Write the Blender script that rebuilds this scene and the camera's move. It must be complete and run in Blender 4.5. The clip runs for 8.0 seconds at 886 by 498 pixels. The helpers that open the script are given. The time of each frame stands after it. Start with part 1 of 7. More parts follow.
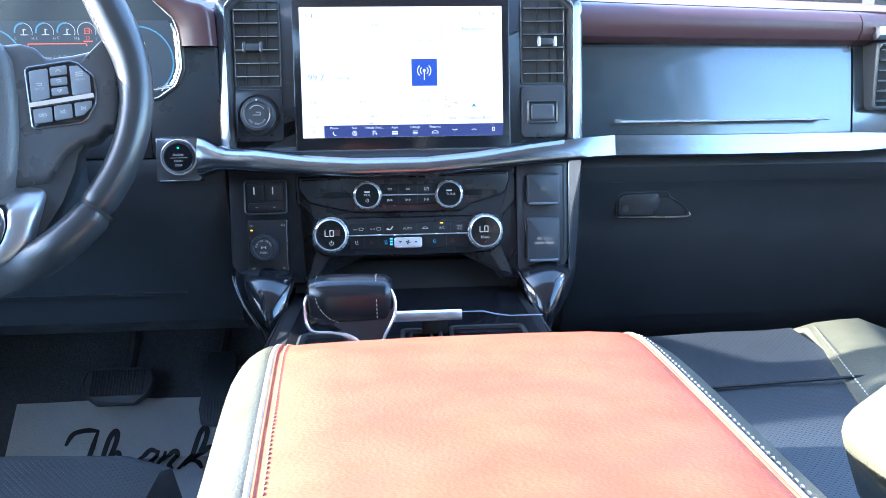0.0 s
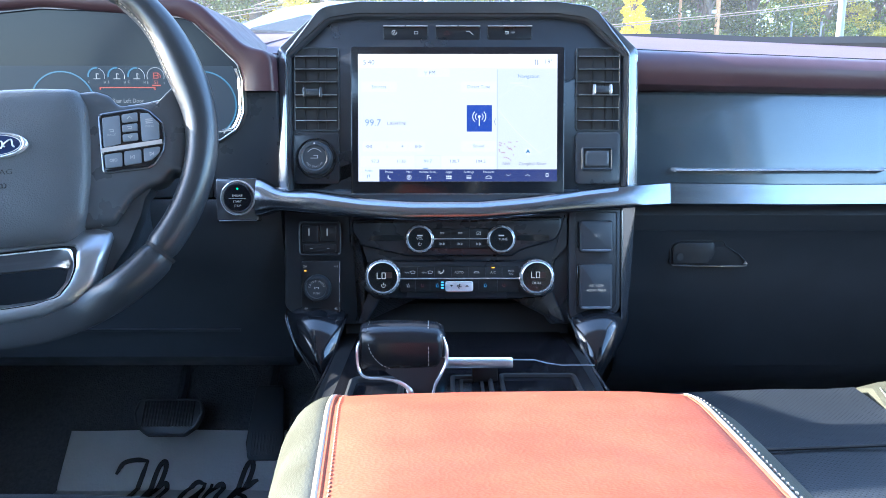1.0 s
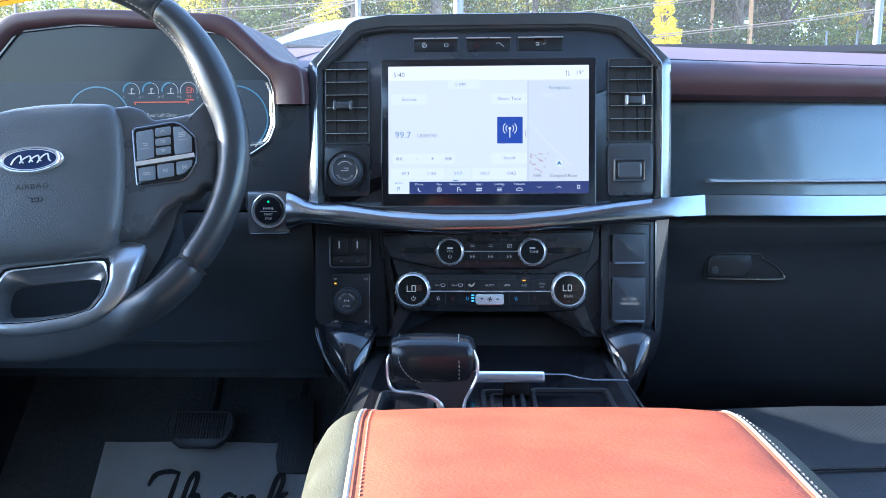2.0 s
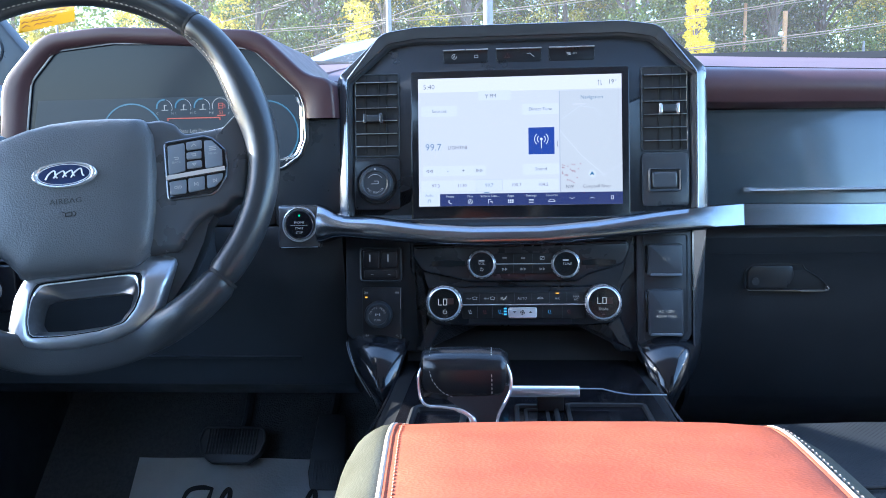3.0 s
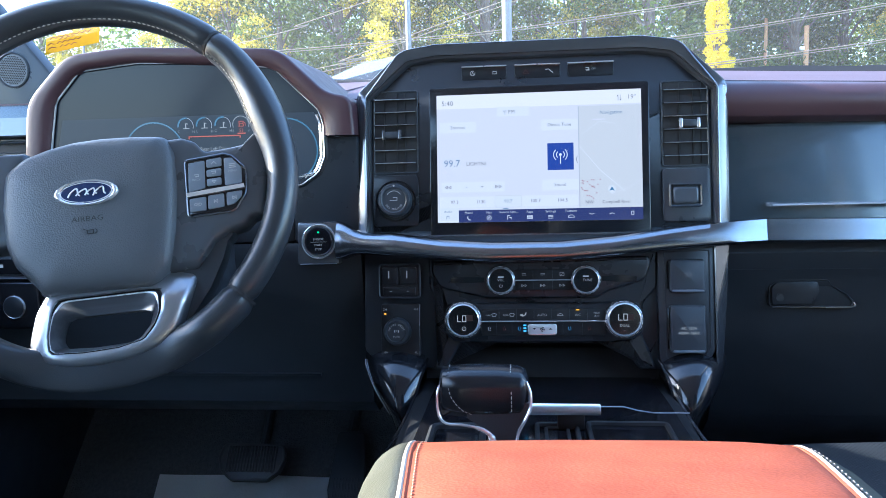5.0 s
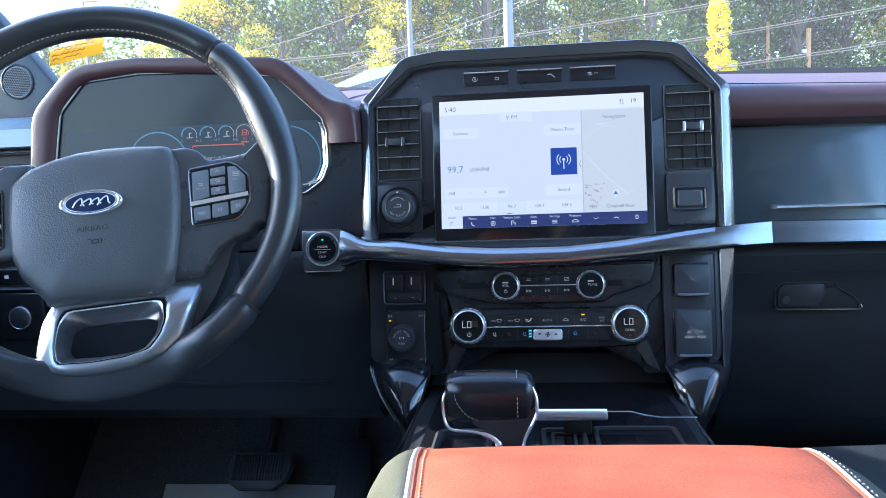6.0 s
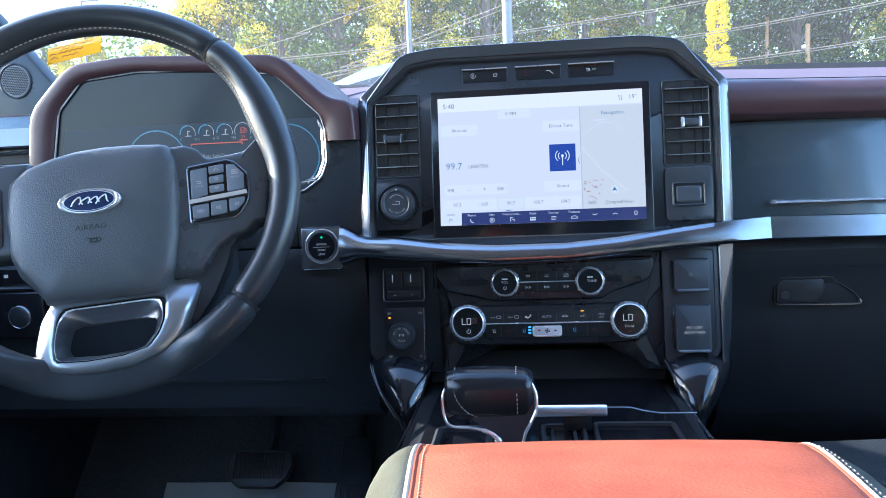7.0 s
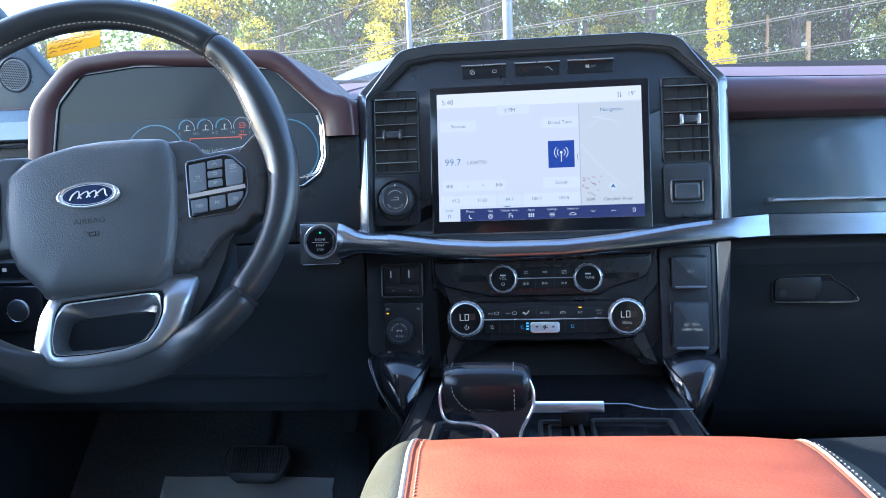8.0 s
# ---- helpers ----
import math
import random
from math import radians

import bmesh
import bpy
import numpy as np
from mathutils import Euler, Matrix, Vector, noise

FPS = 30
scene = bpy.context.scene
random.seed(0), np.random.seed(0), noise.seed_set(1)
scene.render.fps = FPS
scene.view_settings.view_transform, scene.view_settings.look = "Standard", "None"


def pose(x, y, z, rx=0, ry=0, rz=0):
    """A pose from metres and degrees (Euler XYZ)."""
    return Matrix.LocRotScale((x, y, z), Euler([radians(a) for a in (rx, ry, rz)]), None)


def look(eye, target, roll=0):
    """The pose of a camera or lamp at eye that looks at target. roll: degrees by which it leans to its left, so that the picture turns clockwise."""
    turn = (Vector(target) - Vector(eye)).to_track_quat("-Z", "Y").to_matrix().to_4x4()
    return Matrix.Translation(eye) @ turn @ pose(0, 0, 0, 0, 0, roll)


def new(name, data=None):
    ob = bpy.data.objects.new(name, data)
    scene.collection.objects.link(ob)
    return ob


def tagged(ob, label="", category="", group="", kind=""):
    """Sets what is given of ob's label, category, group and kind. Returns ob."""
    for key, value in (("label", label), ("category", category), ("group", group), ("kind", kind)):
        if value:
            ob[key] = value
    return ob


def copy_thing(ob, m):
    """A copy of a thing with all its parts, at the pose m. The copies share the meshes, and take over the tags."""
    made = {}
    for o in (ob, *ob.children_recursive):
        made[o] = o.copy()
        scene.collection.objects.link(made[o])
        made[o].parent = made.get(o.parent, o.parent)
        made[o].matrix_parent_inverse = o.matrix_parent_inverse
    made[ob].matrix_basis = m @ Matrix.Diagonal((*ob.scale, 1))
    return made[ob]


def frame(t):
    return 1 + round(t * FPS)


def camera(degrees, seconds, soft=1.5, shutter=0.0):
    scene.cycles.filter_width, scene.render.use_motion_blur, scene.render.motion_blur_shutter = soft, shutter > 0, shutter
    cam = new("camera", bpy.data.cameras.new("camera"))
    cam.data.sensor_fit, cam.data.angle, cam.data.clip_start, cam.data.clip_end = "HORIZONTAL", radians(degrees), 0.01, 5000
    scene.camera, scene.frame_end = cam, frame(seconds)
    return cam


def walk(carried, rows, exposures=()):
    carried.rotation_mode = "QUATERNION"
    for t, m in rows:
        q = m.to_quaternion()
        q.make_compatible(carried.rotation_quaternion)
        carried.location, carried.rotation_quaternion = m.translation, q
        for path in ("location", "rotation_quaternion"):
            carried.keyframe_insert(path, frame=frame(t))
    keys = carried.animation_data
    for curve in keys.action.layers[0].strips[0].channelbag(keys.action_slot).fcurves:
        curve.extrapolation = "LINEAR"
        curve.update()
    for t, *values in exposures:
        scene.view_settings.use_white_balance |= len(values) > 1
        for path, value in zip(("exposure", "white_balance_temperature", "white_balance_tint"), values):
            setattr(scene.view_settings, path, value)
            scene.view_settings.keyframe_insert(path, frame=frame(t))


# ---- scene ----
cam = camera(61.7, 8.0, soft=0.9)
PATH = [
    (0, (-0.015, -0.979, 1.536), (0.113, 0.969, 1.1), -0.7),
    (0.5, (-0.022, -0.976, 1.551), (0.01, 0.988, 1.172), 0.2),
    (1, (-0.024, -0.977, 1.553), (-0.014, 0.992, 1.2), 0.0),
    (1.5, (-0.025, -0.976, 1.554), (-0.048, 0.995, 1.215), -0.1),
    (3, (-0.025, -0.96, 1.545), (-0.18, 1.016, 1.272), -1.2),
    (3.5, (-0.024, -0.961, 1.546), (-0.201, 1.015, 1.287), -1.3),
    (4, (-0.024, -0.961, 1.546), (-0.214, 1.015, 1.3), -1.2),
    (4.5, (-0.024, -0.958, 1.545), (-0.224, 1.018, 1.308), -1.3),
    (6, (-0.024, -0.956, 1.543), (-0.243, 1.021, 1.335), -2.2),
    (6.5, (-0.023, -0.957, 1.543), (-0.243, 1.02, 1.337), -2.5),
    (7, (-0.023, -0.956, 1.542), (-0.242, 1.02, 1.328), -2.5),
    (7.5, (-0.022, -0.957, 1.542), (-0.242, 1.018, 1.319), -2.4),
    (8, (-0.022, -0.957, 1.542), (-0.239, 1.019, 1.317), -2.2),
]
EXPOSURES = [(t, s, 5300, 8) for t, s in ((0, 4.22), (0.5, 3.98), (1, 3.78), (1.5, 3.60), (3, 3.38), (4, 3.32), (8, 3.28))]
walk(cam, [(t, look(eye, aim, lean)) for t, eye, aim, lean in PATH], EXPOSURES)

# ---- light: a low afternoon sun from the driver's side, clear sky ----
SUN_TO = Vector((-0.93, 0.10, 0.345)).normalized()
world = bpy.data.worlds.new("sky")
world.use_nodes = True
scene.world = world
wn, wl = world.node_tree.nodes, world.node_tree.links
sky = wn.new("ShaderNodeTexSky")
sky.sky_type = "NISHITA"
sky.sun_disc = False
sky.sun_elevation = math.asin(SUN_TO.z)
sky.sun_rotation = math.atan2(SUN_TO.x, SUN_TO.y)
wl.new(sky.outputs[0], wn["Background"].inputs[0])
wn["Background"].inputs[1].default_value = 0.15
sun_data = bpy.data.lights.new("sun", "SUN")
sun_data.energy = 3.0
sun_data.angle = radians(0.6)
sun_data.color = (1.0, 0.90, 0.76)
sun = new("sun", sun_data)
sun.matrix_world = look(SUN_TO * 50, (0, 0, 0))


# ---- materials ----
def material(name, color, rough=0.5, metal=0.0, mottle=0.0, mottle_size=0.05, grain=0.0, grain_size=0.001,
             smear=0.0, coat=0.0, emit=0.0, stretch=None, bold=False):
    """Principled surface: broad mottling of the colour, fine relief, uneven gloss."""
    m = bpy.data.materials.new(name)
    m.use_nodes = True
    nt = m.node_tree
    n, l = nt.nodes, nt.links
    b = n["Principled BSDF"]
    b.inputs["Base Color"].default_value = (*color, 1)
    b.inputs["Roughness"].default_value = rough
    b.inputs["Metallic"].default_value = metal
    b.inputs["Coat Weight"].default_value = coat
    b.inputs["Coat Roughness"].default_value = 0.08
    tc = n.new("ShaderNodeTexCoord")
    src = tc.outputs["Object"]
    if stretch:
        mp = n.new("ShaderNodeMapping")
        mp.inputs["Scale"].default_value = stretch
        l.new(src, mp.inputs[0])
        src = mp.outputs[0]
    if mottle:
        no = n.new("ShaderNodeTexNoise")
        no.inputs["Scale"].default_value = 1 / mottle_size
        no.inputs["Detail"].default_value = 4
        l.new(src, no.inputs["Vector"])
        mx = n.new("ShaderNodeMix")
        mx.data_type = "RGBA"
        mx.inputs[6].default_value = (*[c * (1 - mottle) for c in color], 1)
        mx.inputs[7].default_value = (*[min(1, c * (1 + mottle)) for c in color], 1)
        amount = no.outputs[0]
        if bold:
            wide = n.new("ShaderNodeMapRange")
            wide.inputs[1].default_value, wide.inputs[2].default_value = 0.32, 0.62
            l.new(amount, wide.inputs[0])
            amount = wide.outputs[0]
        l.new(amount, mx.inputs[0])
        l.new(mx.outputs[2], b.inputs["Base Color"])
    if smear:
        ns = n.new("ShaderNodeTexNoise")
        ns.inputs["Scale"].default_value = 28
        ns.inputs["Detail"].default_value = 5
        l.new(src, ns.inputs["Vector"])
        mr = n.new("ShaderNodeMapRange")
        mr.inputs[1].default_value, mr.inputs[2].default_value = 0.3, 0.75
        mr.inputs[3].default_value, mr.inputs[4].default_value = max(0.02, rough - smear), rough + smear
        l.new(ns.outputs[0], mr.inputs[0])
        l.new(mr.outputs[0], b.inputs["Roughness"])
    if grain:
        vo = n.new("ShaderNodeTexVoronoi")
        vo.inputs["Scale"].default_value = 1 / grain_size
        l.new(src, vo.inputs["Vector"])
        bu = n.new("ShaderNodeBump")
        bu.inputs["Strength"].default_value = grain
        bu.inputs["Distance"].default_value = grain_size * 0.4
        l.new(vo.outputs["Distance"], bu.inputs["Height"])
        l.new(bu.outputs[0], b.inputs["Normal"])
    if emit:
        b.inputs["Emission Color"].default_value = (*color, 1)
        b.inputs["Emission Strength"].default_value = emit
    return m


def perforated(name, color, rough):
    """Leather with rows of punched holes."""
    m = material(name, color, rough, mottle=0.2, mottle_size=0.04)
    n, l = m.node_tree.nodes, m.node_tree.links
    b = n["Principled BSDF"]
    tc = n.new("ShaderNodeTexCoord")
    mp = n.new("ShaderNodeMapping")
    mp.inputs["Scale"].default_value = (290, 290, 0)
    mp.inputs["Rotation"].default_value = (0, 0, radians(45))
    l.new(tc.outputs["Object"], mp.inputs[0])
    vo = n.new("ShaderNodeTexVoronoi")
    vo.inputs["Scale"].default_value = 1
    vo.inputs["Randomness"].default_value = 0
    l.new(mp.outputs[0], vo.inputs["Vector"])
    ra = n.new("ShaderNodeMapRange")
    ra.inputs[1].default_value, ra.inputs[2].default_value = 0.16, 0.26
    l.new(vo.outputs["Distance"], ra.inputs[0])
    mx = n.new("ShaderNodeMix")
    mx.data_type = "RGBA"
    mx.inputs[6].default_value = (0.004, 0.004, 0.005, 1)
    old = b.inputs["Base Color"].links[0].from_socket
    l.new(ra.outputs[0], mx.inputs[0])
    l.new(old, mx.inputs[7])
    l.new(mx.outputs[2], b.inputs["Base Color"])
    bu = n.new("ShaderNodeBump")
    bu.inputs["Strength"].default_value = 0.5
    bu.inputs["Distance"].default_value = 0.001
    l.new(ra.outputs[0], bu.inputs["Height"])
    l.new(bu.outputs[0], b.inputs["Normal"])
    return m


def glowing(name, color, strength, base=(0.01, 0.01, 0.01), rough=0.3):
    m = material(name, base, rough)
    b = m.node_tree.nodes["Principled BSDF"]
    b.inputs["Emission Color"].default_value = (*color, 1)
    b.inputs["Emission Strength"].default_value = strength * 0.107
    return m


def clear_glass(name, dust=0.0, tint=(1, 1, 1)):
    """A thin pane: mostly clear, a weak mirror, with specks of dried water and dust."""
    m = bpy.data.materials.new(name)
    m.use_nodes = True
    n, l = m.node_tree.nodes, m.node_tree.links
    n.remove(n["Principled BSDF"])
    out = n["Material Output"]
    tr = n.new("ShaderNodeBsdfTransparent")
    tr.inputs[0].default_value = (*tint, 1)
    gl = n.new("ShaderNodeBsdfGlossy")
    gl.inputs["Roughness"].default_value = 0.02
    mix = n.new("ShaderNodeMixShader")
    mix.inputs[0].default_value = 0.04
    l.new(tr.outputs[0], mix.inputs[1])
    l.new(gl.outputs[0], mix.inputs[2])
    last = mix
    if dust:
        tc = n.new("ShaderNodeTexCoord")
        total = None
        flat = n.new("ShaderNodeMapping")
        flat.inputs["Scale"].default_value = (1.0, 0.48, 1.0)
        l.new(tc.outputs["Object"], flat.inputs[0])
        for size, keep, radius in ((0.0060, 0.48, 0.18), (0.011, 0.38, 0.15), (0.030, 0.30, 0.07)):
            vo = n.new("ShaderNodeTexVoronoi")
            vo.voronoi_dimensions = "2D"
            vo.inputs["Scale"].default_value = 1 / size
            l.new(flat.outputs[0], vo.inputs["Vector"])
            spot = n.new("ShaderNodeMapRange")
            spot.inputs[1].default_value, spot.inputs[2].default_value = radius, radius * 0.55
            l.new(vo.outputs["Distance"], spot.inputs[0])
            sep = n.new("ShaderNodeSeparateColor")
            l.new(vo.outputs["Color"], sep.inputs[0])
            pick = n.new("ShaderNodeMath")
            pick.operation = "LESS_THAN"
            pick.inputs[1].default_value = keep
            l.new(sep.outputs[0], pick.inputs[0])
            mul = n.new("ShaderNodeMath")
            mul.operation = "MULTIPLY"
            l.new(spot.outputs[0], mul.inputs[0])
            l.new(pick.outputs[0], mul.inputs[1])
            if total is None:
                total = mul
            else:
                add = n.new("ShaderNodeMath")
                add.operation = "MAXIMUM"
                l.new(total.outputs[0], add.inputs[0])
                l.new(mul.outputs[0], add.inputs[1])
                total = add
        sc = n.new("ShaderNodeMath")
        sc.operation = "MULTIPLY_ADD"
        sc.inputs[1].default_value = dust
        sc.inputs[2].default_value = 0.058
        l.new(total.outputs[0], sc.inputs[0])
        df = n.new("ShaderNodeBsdfTranslucent")
        df.inputs[0].default_value = (0.90, 0.87, 0.78, 1)
        d2 = n.new("ShaderNodeBsdfDiffuse")
        d2.inputs[0].default_value = (0.90, 0.87, 0.78, 1)
        both = n.new("ShaderNodeMixShader")
        l.new(df.outputs[0], both.inputs[1])
        l.new(d2.outputs[0], both.inputs[2])
        mix2 = n.new("ShaderNodeMixShader")
        l.new(sc.outputs[0], mix2.inputs[0])
        l.new(mix.outputs[0], mix2.inputs[1])
        l.new(both.outputs[0], mix2.inputs[2])
        last = mix2
    l.new(last.outputs[0], out.inputs[0])
    return m


def leaf_material(name, dark, light):
    m = material(name, dark, 0.55)
    n, l = m.node_tree.nodes, m.node_tree.links
    b = n["Principled BSDF"]
    g = n.new("ShaderNodeNewGeometry")
    oi = n.new("ShaderNodeObjectInfo")
    ad = n.new("ShaderNodeMath")
    ad.operation = "MULTIPLY_ADD"
    ad.inputs[1].default_value = 0.65
    l.new(g.outputs["Random Per Island"], ad.inputs[0])
    half = n.new("ShaderNodeMath")
    half.operation = "MULTIPLY"
    half.inputs[1].default_value = 0.35
    l.new(oi.outputs["Random"], half.inputs[0])
    l.new(half.outputs[0], ad.inputs[2])
    mx = n.new("ShaderNodeMix")
    mx.data_type = "RGBA"
    mx.inputs[6].default_value = (*dark, 1)
    mx.inputs[7].default_value = (*light, 1)
    l.new(ad.outputs[0], mx.inputs[0])
    l.new(mx.outputs[2], b.inputs["Base Color"])
    tr = n.new("ShaderNodeBsdfTranslucent")
    l.new(mx.outputs[2], tr.inputs[0])
    ms = n.new("ShaderNodeMixShader")
    ms.inputs[0].default_value = 0.45
    l.new(b.outputs[0], ms.inputs[1])
    l.new(tr.outputs[0], ms.inputs[2])
    l.new(ms.outputs[0], n["Material Output"].inputs[0])
    return m


SOFT = material("soft_black_plastic", (0.027, 0.031, 0.037), 0.44, mottle=0.25, mottle_size=0.06, grain=0.2, grain_size=0.0012, smear=0.08)
TRIM = material("smooth_charcoal_plastic", (0.036, 0.041, 0.048), 0.34, mottle=0.15, mottle_size=0.08, grain=0.12, grain_size=0.0008, smear=0.08)
PIANO = material("gloss_black", (0.008, 0.008, 0.010), 0.16, smear=0.08)
PANEL = material("satin_dark_panel", (0.066, 0.080, 0.092), 0.25, metal=0.6, mottle=0.10, mottle_size=0.05, smear=0.015, coat=0.8)
RECESS = material("matt_black", (0.009, 0.009, 0.010), 0.7, mottle=0.2, mottle_size=0.03)
FACE = material("smooth_black_stack_face", (0.011, 0.0125, 0.0155), 0.30, mottle=0.1, mottle_size=0.05, grain=0.06, grain_size=0.0008, smear=0.04)
PANEL_DARK = material("satin_black_plate", (0.020, 0.023, 0.028), 0.30, mottle=0.15, mottle_size=0.05, smear=0.05)
METAL = material("brushed_dark_aluminium", (0.52, 0.545, 0.59), 0.30, metal=1.0, mottle=0.18, mottle_size=0.01, smear=0.08, stretch=(0.04, 1, 1))
FRAMEMETAL = material("satin_titanium", (0.135, 0.142, 0.155), 0.20, metal=0.7, mottle=0.04, mottle_size=0.05, smear=0.015)
# Brighter than FRAMEMETAL, to carry the highlight of the surround.
EDGE_HIGHLIGHT = material("edge_highlight_metal", (0.27, 0.282, 0.30), 0.22, metal=0.8, mottle=0.05, mottle_size=0.05)
BOWMETAL = material("brushed_bow_metal", (0.285, 0.298, 0.32), 0.22, metal=1.0, mottle=0.15, mottle_size=0.01, smear=0.05, stretch=(0.04, 1, 1))
GUNMETAL = material("gloss_black_pod", (0.014, 0.015, 0.018), 0.13, metal=0.0, smear=0.03, coat=0.25)
CHROME = material("chrome", (0.84, 0.85, 0.87), 0.12, metal=0.72, smear=0.05)
SILVER = material("satin_silver", (0.76, 0.77, 0.79), 0.30, metal=0.45, smear=0.06)
PADSKIN = material("airbag_skin", (0.070, 0.076, 0.084), 0.38, mottle=0.12, mottle_size=0.03, grain=0.50, grain_size=0.0013, smear=0.05)
SPOKE = material("satin_grey_spoke", (0.075, 0.082, 0.093), 0.30, metal=0.3, mottle=0.1, mottle_size=0.03, smear=0.05)
SPOKEMETAL = material("satin_spoke_metal", (0.36, 0.375, 0.40), 0.33, metal=0.85, mottle=0.08, mottle_size=0.02, smear=0.04)
BRUSHED = material("brushed_grey_metal", (0.20, 0.21, 0.23), 0.36, metal=0.85, mottle=0.25, mottle_size=0.004, smear=0.05, stretch=(0.05, 1, 1))
COVER = material("blue_grey_cover_plastic", (0.045, 0.052, 0.062), 0.40, mottle=0.12, mottle_size=0.03, grain=0.15, grain_size=0.001, smear=0.05)
SATIN = material("satin_black_switch_panel", (0.012, 0.013, 0.016), 0.42, mottle=0.1, mottle_size=0.02, smear=0.04)
KEY = material("grey_key", (0.15, 0.17, 0.20), 0.36, mottle=0.1, mottle_size=0.01)
# Copy of the charcoal leather, paler and warmer: sunlight put into its colour.
SUNLIT_LEATHER = material("sunlit_charcoal_leather", (0.078, 0.075, 0.050), 0.40, mottle=0.2, mottle_size=0.04, grain=0.3, grain_size=0.0016, smear=0.08)
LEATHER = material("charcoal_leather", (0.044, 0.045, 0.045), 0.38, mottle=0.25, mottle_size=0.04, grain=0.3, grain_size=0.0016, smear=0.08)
WHEEL_LEATHER = material("worn_black_leather", (0.026, 0.029, 0.033), 0.30, mottle=0.10, mottle_size=0.02, grain=0.14, grain_size=0.0011)
GRIP_LEATHER = material("glossy_black_leather", (0.014, 0.015, 0.018), 0.21, mottle=0.25, mottle_size=0.03, grain=0.12, grain_size=0.0014, smear=0.08)
GRIP_LEATHER.node_tree.nodes["Principled BSDF"].inputs["Specular IOR Level"].default_value = 0.42
RED_LEATHER = material("terracotta_leather", (0.262, 0.0605, 0.0262), 0.55, mottle=0.14, mottle_size=0.03, grain=0.26, grain_size=0.0017, smear=0.1, stretch=(0.7, 1.0, 1.0), bold=True)
DASH_RED = material("oxblood_leather", (0.058, 0.027, 0.032), 0.45, mottle=0.15, mottle_size=0.05, grain=0.14, grain_size=0.0009, smear=0.08)
# Lilac lift over DASH_RED: glare of sun and sky put into the colour.
DASH_TOP = material("glare_toned_dash_skin", (0.085, 0.046, 0.058), 0.6, mottle=0.2, mottle_size=0.07, grain=0.25, grain_size=0.0010)
PERF = perforated("perforated_leather", (0.021, 0.025, 0.030), 0.40)
RED_LEATHER.node_tree.nodes["Principled BSDF"].inputs["Specular IOR Level"].default_value = 0.3
THREAD = material("pale_thread", (0.34, 0.32, 0.28), 0.8, mottle=0.3, mottle_size=0.004)
TAN = material("tan_thread", (0.40, 0.24, 0.16), 0.8, mottle=0.3, mottle_size=0.004)
PIPING = material("pale_piping", (0.50, 0.42, 0.35), 0.6, mottle=0.3, mottle_size=0.01)
CARPET = material("charcoal_carpet", (0.090, 0.096, 0.106), 0.95, mottle=0.5, mottle_size=0.006, grain=0.8, grain_size=0.003)
RUBBER = material("black_rubber", (0.070, 0.074, 0.079), 0.4, mottle=0.2, mottle_size=0.02)
PAPER = material("paper", (0.82, 0.83, 0.84), 0.85, mottle=0.05, mottle_size=0.03, grain=0.35, grain_size=0.004)
INK = material("black_ink", (0.012, 0.012, 0.014), 0.6)
YELLOW = leaf_material("yellow_sticker", (0.62, 0.35, 0.001), (0.66, 0.38, 0.001))
YELLOW.node_tree.nodes["Principled BSDF"].inputs["Specular IOR Level"].default_value = 0.05
PEN = material("red_brown_pen", (0.22, 0.05, 0.02), 0.7)
HEADLINER = material("grey_headliner", (0.72, 0.72, 0.70), 0.9, mottle=0.1, mottle_size=0.02, grain=0.4, grain_size=0.003)
KNURL = material("knurled_steel", (0.66, 0.69, 0.73), 0.28, metal=1.0)
LCD = glowing("lit_display", (0.82, 0.815, 0.875), 0.86, rough=0.12)
LCD_LIGHT = glowing("lit_display_bright", (0.91, 0.89, 0.92), 0.92, rough=0.12)
LCD_SOFT = glowing("lit_display_button", (0.84, 0.85, 0.92), 0.89, rough=0.12)
LCD_MAP = glowing("lit_display_map", (0.76, 0.765, 0.78), 0.84, rough=0.12)
LCD_RULE = glowing("lit_display_rule", (0.60, 0.63, 0.70), 0.80, rough=0.12)
LCD_BAR = glowing("lit_display_bar", (0.055, 0.075, 0.26), 0.55, rough=0.12)
LCD_BLUE = glowing("lit_blue_tile", (0.035, 0.10, 0.55), 0.60, rough=0.12)
LCD_INK = glowing("lit_dark_letters", (0.10, 0.13, 0.20), 0.45, rough=0.12)
LCD_ACCENT = glowing("lit_blue_letters", (0.04, 0.25, 0.52), 0.60, rough=0.12)
LCD_WHITE = glowing("lit_white_letters", (0.9, 0.93, 1.0), 0.85, rough=0.12)
LCD_RED = glowing("lit_red_marks", (0.55, 0.16, 0.20), 0.6, rough=0.12)
LCD_ROAD = glowing("lit_pale_road", (0.9, 0.92, 0.95), 0.8, rough=0.12)
# Print is given a faint glow of its own to read brighter.
PRINT = glowing("glowing_print", (0.45, 0.47, 0.50), 0.34, base=(0.3, 0.3, 0.3))
GAUGE_BLUE = glowing("gauge_blue", (0.10, 0.38, 0.62), 0.55)
GAUGE_WHITE = glowing("gauge_white", (0.75, 0.80, 0.82), 0.55)
GAUGE_RED = glowing("gauge_red", (0.85, 0.12, 0.06), 0.7)
AMBER = glowing("amber_lamp", (1.0, 0.45, 0.03), 1.6)
GREEN = glowing("green_lamp", (0.05, 0.9, 0.35), 1.0)
ICE = glowing("blue_lamp", (0.12, 0.55, 1.0), 1.2)
DIMRED = glowing("dim_red_lamp", (0.5, 0.06, 0.06), 0.12)
DIMWINDOW = glowing("dim_window", (0.10, 0.05, 0.05), 0.15)
